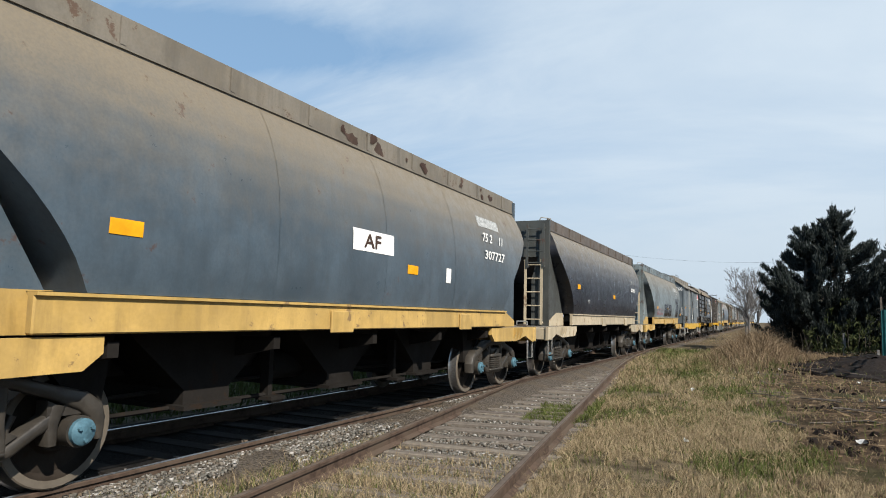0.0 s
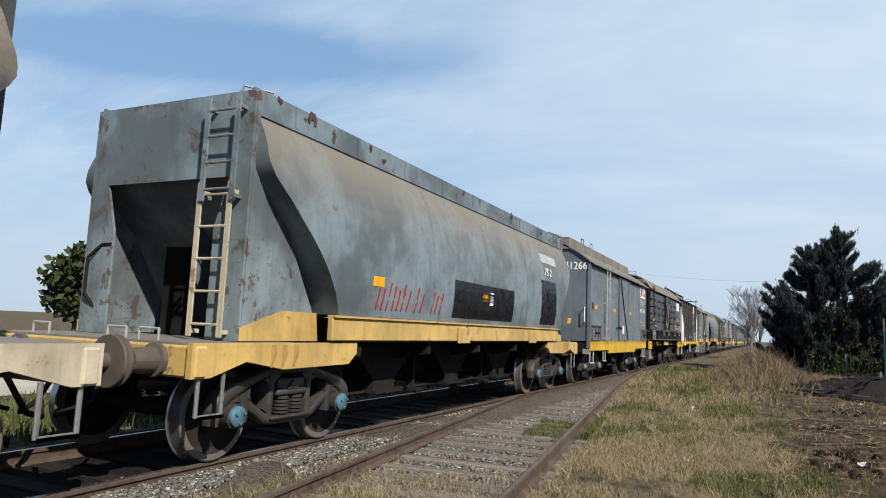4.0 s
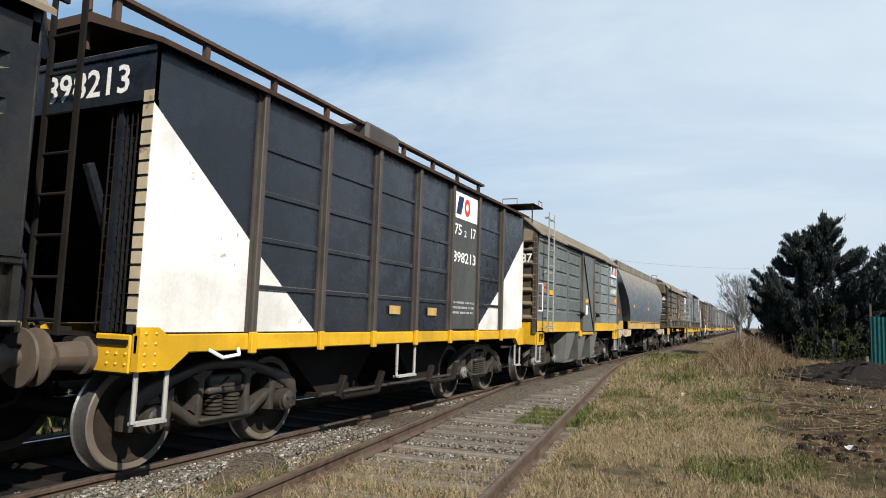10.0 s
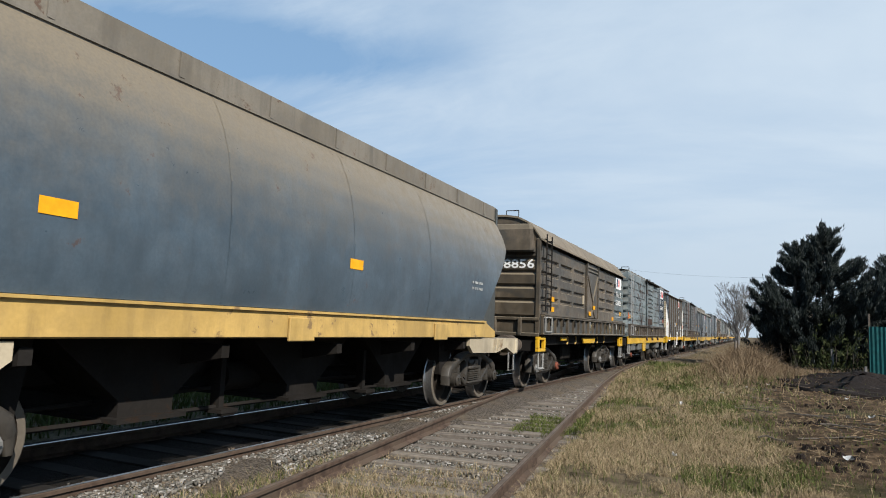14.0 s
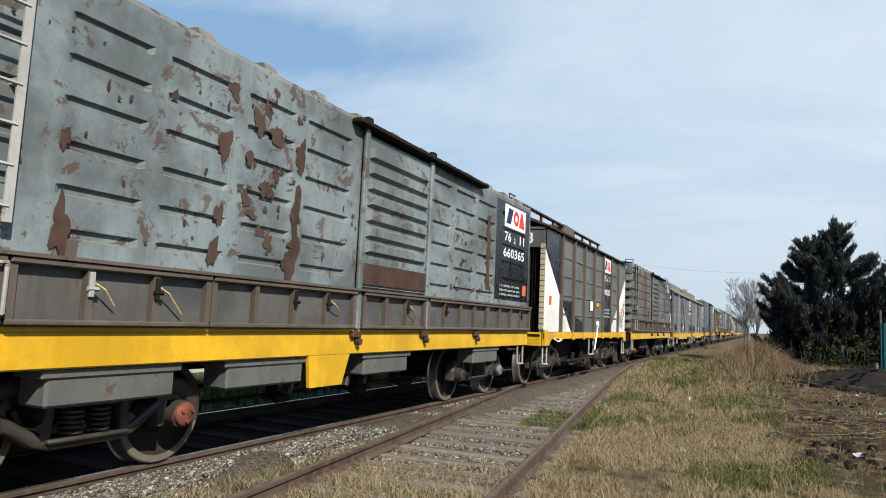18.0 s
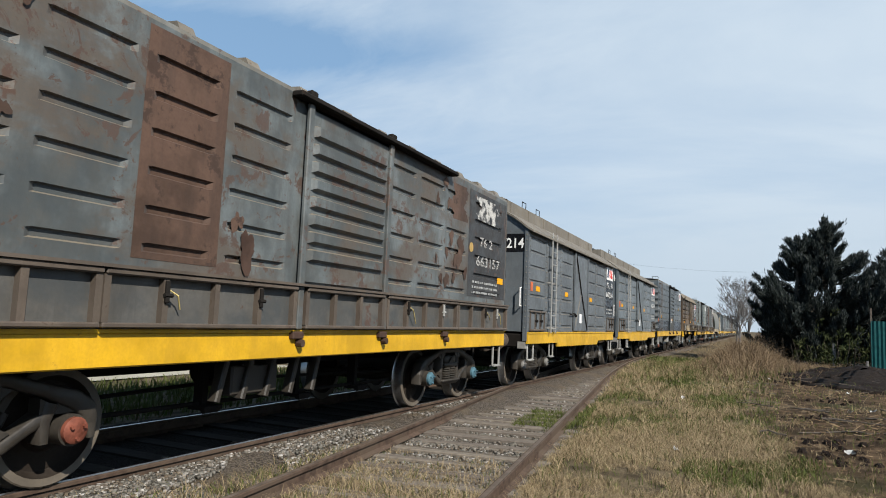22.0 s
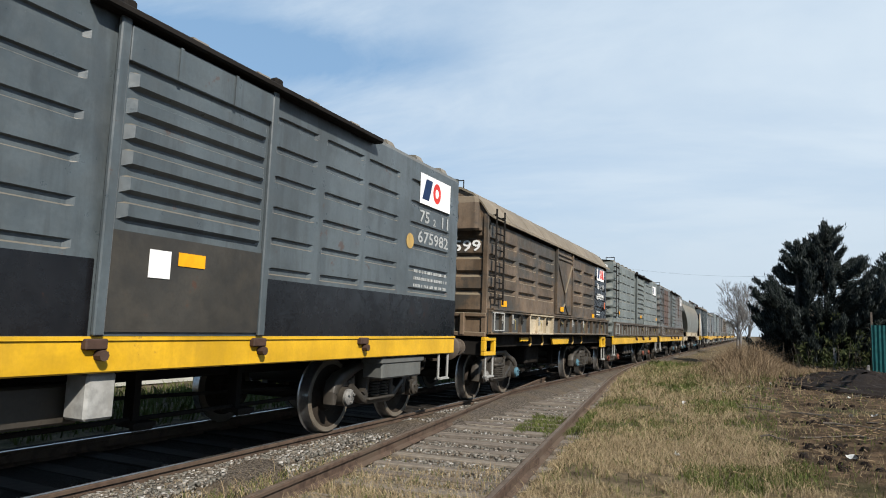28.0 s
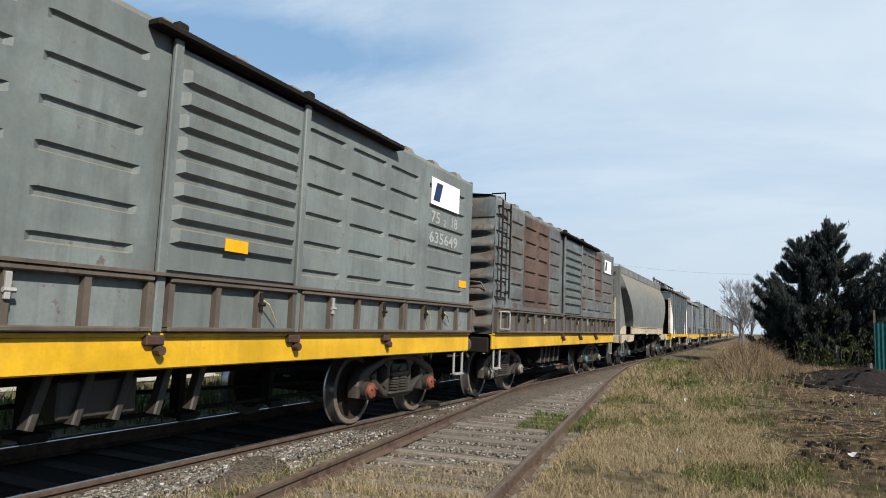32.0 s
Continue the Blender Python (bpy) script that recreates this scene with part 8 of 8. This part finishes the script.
    # grey van with chutes
    w, L, Y = chute_van("grey ribbed van with brown-stained end and grey chutes", M_GREEN, "649087", {"end": M_BROWN})
    overpaint(w, "chute_van", "repainted_panel", 6.6, 7.80, 1.39, 3.32, M_PALEBLUE, "lighter blue-grey side panel")
    overpaint(w, "chute_van", "repainted_panel", 7.92, 9.22, 1.39, 3.32, M_PALEBLUE, "lighter blue-grey side panel")
    stack(w, Y, 8.16, 9.12, 3.33, "649087", CODE + "12", logo_h=0.42)
    orange(w, Y, (0.9, 2.05), (8.86, 2.13))
    orange(w, Y, (4.46, 1.98), x=XS + 0.036)
    plate(w, "small_sign", Y(4.48), Y(4.7), 1.6, 1.86, XS + 0.036, M_SIGNWHITE)
    for v in (0.42, 8.68):
        plate(w, "red_label", Y(v), Y(v + 0.17), 2.04, 2.24, XL, M_REDLAB)
    bars(w, Y(8.1), Y(9.15), 1.7, 1.95, XL, M_LETTERDIM, 3, 7)
    TRAIN.append((w, 79.37))
    # hopper car
    w, L, p = hopper_car("slate-blue hopper car with thick tan dust on its shoulder", M_TUB1, M_ROOFGREY, "80850", M_GUSSET, {"sill": M_YELLOWDIRT, "wing": M_CREAM, "caps": ((0, 2), (3, 3))})
    Y = lambda v: v - L / 2
    for v, z in ((1.78, 2.08), (5.6, 2.06)):
        tub_label(w, p, "warning_label", Y(v), Y(v + 0.29), z - 0.06, z + 0.06, M_ORANGE, "orange warning label")
    plate(w, "red_label", Y(0.22), Y(0.38), 1.74, 1.92, 1.181, M_REDLAB)
    bars(w, Y(9.4), Y(9.9), 2.0, 2.2, 1.495, M_LETTERDIM, 2, 8)
    TRAIN.append((w, 91.45))
    # brown ribbed van
    w, L, Y = ribbed_van("brown-grey grimy ribbed van with dusty tan round roof", M_BROWNGREY, "658856", {"seed": 9, "panel": M_PANELSLATE})
    overpaint(w, "ribbed_van", "dark_panel", 8.76, 10.38, 1.76, 3.24, M_GREEN)
    stack(w, Y, 9.0, 9.98, 3.25, "658856", "76 2 18", worn=1, x=XS + 0.006)
    orange(w, Y, (0.85, 2.08), (9.7, 2.0), (0.85, 1.84), (8.3, 1.8))
    orange(w, Y, (5.13, 2.05), (4.6, 1.86), x=XS + 0.062)
    plate(w, "small_sign", Y(4.05), Y(4.25), 2.1, 2.34, XL, M_CREAM)
    bars(w, Y(9.0), Y(10.1), 1.86, 2.06, XS + 0.006, M_LETTERDIM, 2, 11)
    TRAIN.append((w, 104.36))
    # pale flaked box van
    w, L, Y = box_van("pale grey-green box van with flaking paint and rust", M_FLAKED, "660365", {"panel": M_PANELTAN, "frame": M_FRAMEBROWN, "pockets": ((4.2, 0.6),), "boxes": (1.6, 3.3, 5.6, 9.0), "flat_low": M_PATCH, "seed": 3, "num": M_LETTERDIM, "caps": ((2, 1), (3, 2)), "ladder": M_RAILING})
    overpaint(w, "box_van", "dark_panel", 9.16, 11.0, 1.78, 3.6, M_PANELBLACK, "black lettering panel")
    stack(w, Y, 9.55, 10.72, 3.56, "660365", "76 2 11", x=XS + 0.006, logo_h=0.42)
    plate(w, "red_label", Y(10.66), Y(10.86), 1.9, 2.1, XS + 0.006, M_REDLAB)
    plate(w, "red_label", Y(0.02), Y(0.16), 1.88, 2.12, XL, M_REDLAB)
    orange(w, Y, (0.24, 1.98))
    bars(w, Y(9.4), Y(10.5), 1.86, 2.1, XS + 0.006, M_LETTERDIM, 3, 12)
    rusty_patch(w, Y, 8.72, 8.9, 1.9, 3.2, M_PATCH, 5)
    for i in range(64):
        rr = random.Random(1300 + i)
        v = 2.62 + 0.95 * rr.random() if i < 40 else 7.3 + 1.7 * rr.random()
        z = 1.85 + 1.7 * rr.random() if i < 40 else 1.85 + 0.9 * rr.random() ** 1.6
        blob(w, Y(v), z, rr.uniform(0.015, 0.085 if i < 40 else 0.05), M_PATCH, 1400 + i, XL, rr.uniform(0.6, 1.3))
    for i, (v, z, rad, tall) in enumerate(((2.5, 3.36, 0.075, 1.5), (2.46, 2.85, 0.09, 2.1), (2.42, 2.2, 0.06, 2.2), (3.52, 3.0, 0.075, 3.4), (3.5, 2.42, 0.085, 2.6), (3.5, 2.08, 0.08, 2.8), (3.42, 1.86, 0.14, 1.5), (2.86, 3.14, 0.1, 1.4), (3.1, 3.1, 0.09, 1.4), (2.4, 1.86, 0.07, 2.4), (0.98, 1.92, 0.09, 2.4), (0.95, 2.5, 0.05, 1.7), (0.62, 3.42, 0.05, 1.6), (1.85, 3.1, 0.04, 1.5))):
        blob(w, Y(v), z, rad, M_PATCH, 1500 + i, XL, tall)
    for i in range(46):
        rr = random.Random(1600 + i)
        blob(w, Y(0.4 + 5.2 * rr.random()), 1.85 + 1.75 * rr.random(), rr.uniform(0.008, 0.026), M_PATCH, 1600 + i, XL, rr.uniform(0.8, 2.2))
    TRAIN.append((w, 116.2))
    # grey and white hopper
    w, L, Y = panel_hopper("grey panelled hopper with white corner triangles", M_MIDGREY, "898353", {"lever": 1, "post": M_FRAMEBROWN})
    for poly in ([(0.0, 3.03), (1.2, 2.07), (1.2, 3.49), (0.0, 3.49)], [(1.34, 1.945), (2.29, 1.22), (2.29, 1.945)], [(2.43, 1.21), (3.40, 1.21), (3.40, 1.45), (2.43, 1.62)]):
        part("navy_field", Kit().prism([(Y(v), z) for v, z in poly], XS + 0.0225, XS + 0.0245), M_NAVY, w, "navy painted field")
    plate(w, "dark_panel", Y(5.86), Y(6.80), 1.22, 3.46, XS + 0.023, M_PANELBLACK, 0.004, "black lettering panel")
    stack(w, Y, 5.90, 6.78, 3.4, "898353", CODE + "17", x=XS + 0.029, logo_h=0.42, gap=0.24)
    orange(w, Y, (4.95, 1.97), x=XS + 0.026)
    plate(w, "small_sign", Y(4.2), Y(4.5), 1.78, 2.04, XS + 0.026, M_SIGNWHITE)
    bars(w, Y(5.95), Y(6.75), 1.64, 1.95, XS + 0.029, M_LETTERDIM, 3, 13)
    plate(w, "red_label", Y(0.35), Y(0.53), 1.8, 2.0, XS + 0.006, M_REDLAB)
    plate(w, "red_label", Y(9.0), Y(9.2), 1.72, 1.94, XS + 0.006, M_REDLAB)
    for word, v0, za, v1, zb, hh in (("22-04-20", 8.42, 1.62, 9.32, 2.10, 0.17), ("NUESTRO", 8.40, 1.44, 8.95, 1.74, 0.12), ("PRIMER", 8.52, 1.34, 9.05, 1.62, 0.12), ("BESO", 8.72, 1.27, 9.14, 1.46, 0.11)):
        slanted_word(w, word, Y(v0), za, Y(v1), zb, hh, XS + 0.0065, M_SCRAWLBLACK)
    TRAIN.append((w, 127.55))
    # rusted box van
    w, L, Y = box_van("rust-patched grey box van with worn black panel", M_RUSTED, "663157", {"panel": M_PANELTAN, "frame": M_FRAMEBROWN, "seed": 6, "num": M_LETTERDIM, "caps": ((2, 1), (0, 0)), "ladder": M_UNDER})
    overpaint(w, "box_van", "rust_panel", 2.62, 3.52, 1.76, 3.62, M_RUSTPATCH, "rust-brown unpainted panel")
    rusty_patch(w, Y, 8.5, 9.05, 2.98, 3.55, M_RUSTPATCH, 4)
    for i, (v, z, r) in enumerate(((7.97, 3.19, 0.1), (8.37, 3.19, 0.12), (8.5, 2.66, 0.14), (8.89, 2.6, 0.2), (8.34, 2.4, 0.1), (8.75, 2.31, 0.22), (8.16, 1.99, 0.1), (8.34, 1.96, 0.14), (7.98, 2.3, 0.07), (9.06, 2.13, 0.12), (8.2, 3.5, 0.12), (8.62, 2.05, 0.1), (0.5, 3.3, 0.2), (0.62, 2.1, 0.16), (0.8, 1.95, 0.2), (0.7, 2.5, 0.1), (1.55, 2.6, 0.08), (1.65, 3.45, 0.15), (3.9, 1.95, 0.2), (3.75, 2.2, 0.12))):
        blob(w, Y(v), z, 0.7 * r, M_RUSTPATCH if i % 3 else M_PATCH, 50 + i, XL, 1.3)
    overpaint(w, "box_van", "dark_panel", 9.2, 11.0, 1.78, 3.58, M_PANELWORN, "black lettering panel, worn")
    rusty_patch(w, Y, 9.62, 10.5, 3.1, 3.5, M_WORNSIGN, 9, XS + 0.008)
    letters(w, "76 2", Y(9.7), Y(10.3), 2.66, 0.16, XS + 0.006, M_WORNSIGN)
    letters(w, "663157", Y(9.55), Y(10.7), 2.32, 0.17, XS + 0.006, M_WORNSIGN)
    bars(w, Y(9.4), Y(10.6), 1.84, 2.1, XS + 0.006, M_LETTERDIM, 3, 14)
    orange(w, Y, (1.06, 2.12), (10.6, 2.12))
    part("paint_spot", Kit().lathe([(0.0, 0.0), (0.004, 0.085)], 12), M_YELLOWDIRT, w, "round yellow paint spot", at=pose(XS + 0.006, Y(9.31), 2.6))
    TRAIN.append((w, 139.1))
    # two grey riveted vans with ribs
    for i, (num, code, mid) in enumerate((("647214", CODE + "18", 150.7), ("663114", CODE + "15", 160.95))):
        w, L, Y = riveted_van(("grey ribbed van with bright yellow sill and black panel", "grey ribbed van with bright yellow sill")[i], (M_GREY2, M_GREY)[i], num, True, {"band": 1 - i, "num_z": 2.95, "num_x": 0.6})
        if i == 0:
            overpaint(w, "covered_van", "dark_panel", 7.98, 9.2, 1.7, 3.27, M_PANELBLACK, "black lettering panel")
        stack(w, Y, 8.12, 9.12, 3.25, num, code, x=XS + 0.006)
        orange(w, Y, (0.55, 2.12), (3.0, 2.12), (5.75, 2.1))
        plate(w, "small_sign", Y(4.46), Y(4.70), 1.42, 1.66, XS + 0.031, M_SIGNWHITE)
        plate(w, "red_label", Y(0.16), Y(0.32), 2.05, 2.25, XL, M_REDLAB)
        bars(w, Y(8.1), Y(9.1), 1.76, 1.98, XS + 0.006, M_LETTERDIM, 2, 15)
        TRAIN.append((w, mid))
    # dark grey box van with black foot
    w, L, Y = box_van("dark grey box van with tarred black lower band", M_DARKGREY, "685982", {"drops": False, "flat_low": M_DOORFOOT, "white_box": 4.85, "num": M_LETTERDIM, "caps": ((2, 1), (2, 3)), "ladder": M_FRAMEBROWN, "boxes": (1.6, 9.5)})
    for a, b in ((0.0, 4.64), (6.47, L)):
        plate(w, "tar_band", Y(a), Y(b), 1.22, 1.77, XS - 0.001, M_PANELBLACK, 0.004, "glossy black lower band")
    stack(w, Y, 9.7, 10.72, 3.54, "675982", CODE + "11", M_LETTERDIM, worn=1, logo_h=0.44)
    orange(w, Y, (1.28, 1.95))
    orange(w, Y, (5.36, 1.84), x=XS + 0.058)
    plate(w, "small_sign", Y(5.07), Y(5.28), 1.67, 1.89, XS + 0.058, M_SIGNWHITE)
    plate(w, "red_label", Y(0.05), Y(0.2), 1.7, 1.86, XS + 0.006, M_REDLAB)
    part("paint_spot", Kit().lathe([(0.0, 0.0), (0.004, 0.11)], 12), M_YELLOWDIRT, w, "round yellow paint spot", at=pose(XL, Y(9.45), 2.52))
    bars(w, Y(9.6), Y(10.7), 1.9, 2.2, XL, M_LETTERDIM, 3, 16)
    TRAIN.append((w, 172.3))
    # brown ribbed van
    w, L, Y = ribbed_van("rust-brown ribbed van with one cream drop panel", M_BROWN, "659599", {"seed": 12, "panel": M_PANELSLATE, "odd": {1: M_CREAM}, "caps": ((2, 0), (0, 3)), "door": M_BROWN})
    overpaint(w, "ribbed_van", "dark_panel", 8.72, 10.38, 1.76, 3.25, M_PANELBLACK, "black lettering panel")
    stack(w, Y, 9.0, 10.0, 3.28, "659599", "76 2 11", x=XS + 0.006, worn=0)
    plate(w, "red_label", Y(10.08), Y(10.2), 2.05, 2.25, XS + 0.006, M_REDLAB)
    orange(w, Y, (0.72, 1.82), (8.4, 1.8))
    orange(w, Y, (4.7, 1.86), x=XS + 0.062)
    bars(w, Y(9.0), Y(9.5), 1.84, 2.0, XS + 0.006, M_LETTER, 2, 17)
    TRAIN.append((w, 184.45))
    # green-grey box van
    w, L, Y = box_van("pale green-grey box van with yellow sill", M_PALEGREEN, "635649", {"panel": M_PALEGREEN, "frame": M_FRAMEBROWN, "seed": 15, "caps": ((1, 1), (1, 1)), "ladder": M_UNDER, "sill": M_YELLOW})
    stack(w, Y, 9.5, 10.5, 3.5, "635649", CODE + "18", M_LETTERDIM, worn=2, logo_h=0.4)
    orange(w, Y, (0.97, 2.02), (10.6, 2.0))
    orange(w, Y, (5.32, 1.99), x=XS + 0.09)
    TRAIN.append((w, 196.3))
    # rusted box van
    w, L, Y = box_van("rust-streaked brown box van with pale door", M_RUSTED, "", {"panel": M_PANELTAN, "frame": M_FRAMEBROWN, "seed": 18, "door": M_GREEN, "ladder": M_UNDER})
    overpaint(w, "box_van", "rust_panel", 1.7, 3.5, 1.76, 3.62, M_RUSTPATCH, "rust-brown unpainted panel")
    overpaint(w, "box_van", "rust_panel", 8.3, 9.2, 2.3, 3.6, M_RUSTPATCH)
    logo(w, Y(9.6), Y(10.6), 3.1, 3.5, XL, 2)
    TRAIN.append((w, 208.45))
    w, L, p = hopper_car("pale grey dusty hopper car", M_TUB4, M_TUB4, "", M_TUB4, {"sill": M_CREAM, "wing": M_CREAM})
    TRAIN.append((w, 222.6))
    # the tail, only ever seen far off
    w, L, Y = panel_hopper("dark grey panelled hopper with white corner triangles", M_DARKGREY, "")
    TRAIN.append((w, 234.6))
    for f, mat, mid, lab in ((riveted_van, M_GREY2, 244.8, "grey riveted van with yellow sill"), (box_van, M_FLAKED, 256.2, "pale grey box van with flaking paint"), (box_van, M_RUSTED, 268.4, "rust-streaked grey box van"), (ribbed_van, M_BROWN, 280.4, "brown ribbed van with dusty roof"), (riveted_van, M_GREY, 291.3, "blue-grey riveted van with yellow sill"), (box_van, M_GREEN, 302.6, "green-grey box van with yellow sill"), (chute_van, M_GREY2, 313.9, "grey ribbed van with chutes"), (box_van, M_BROWN, 325.2, "brown box van with yellow sill")):
        w, L, Y = f(lab, mat)
        TRAIN.append((w, mid))


build_train()

# ---- what moves: the train rolls by at about six metres a second, its wheels turn ----
ROLLED = [(0, 0.0), (4, 24.23), (8, 48.45), (12, 72.63), (16, 96.73), (20, 120.69), (24, 144.48), (28, 168.13), (32, 191.64)]


def rolled(t):
    for (a, p), (b, q) in zip(ROLLED, ROLLED[1:]):
        if t <= b:
            return p + (q - p) * (t - a) / (b - a)
    return ROLLED[-1][1]


def motions():
    for w, mid in TRAIN:
        walk(w, [(t, pose(XC, mid - s, 0)) for t, s in ROLLED])
    n = 288
    times = [32.0 * i / n for i in range(n + 1)]
    turn = [math.degrees(rolled(t) / RW) for t in times]
    for ob, y in WHEELS:
        walk(ob, [(t, pose(0, y, RW, a % 360.0)) for t, a in zip(times, turn)])


motions()
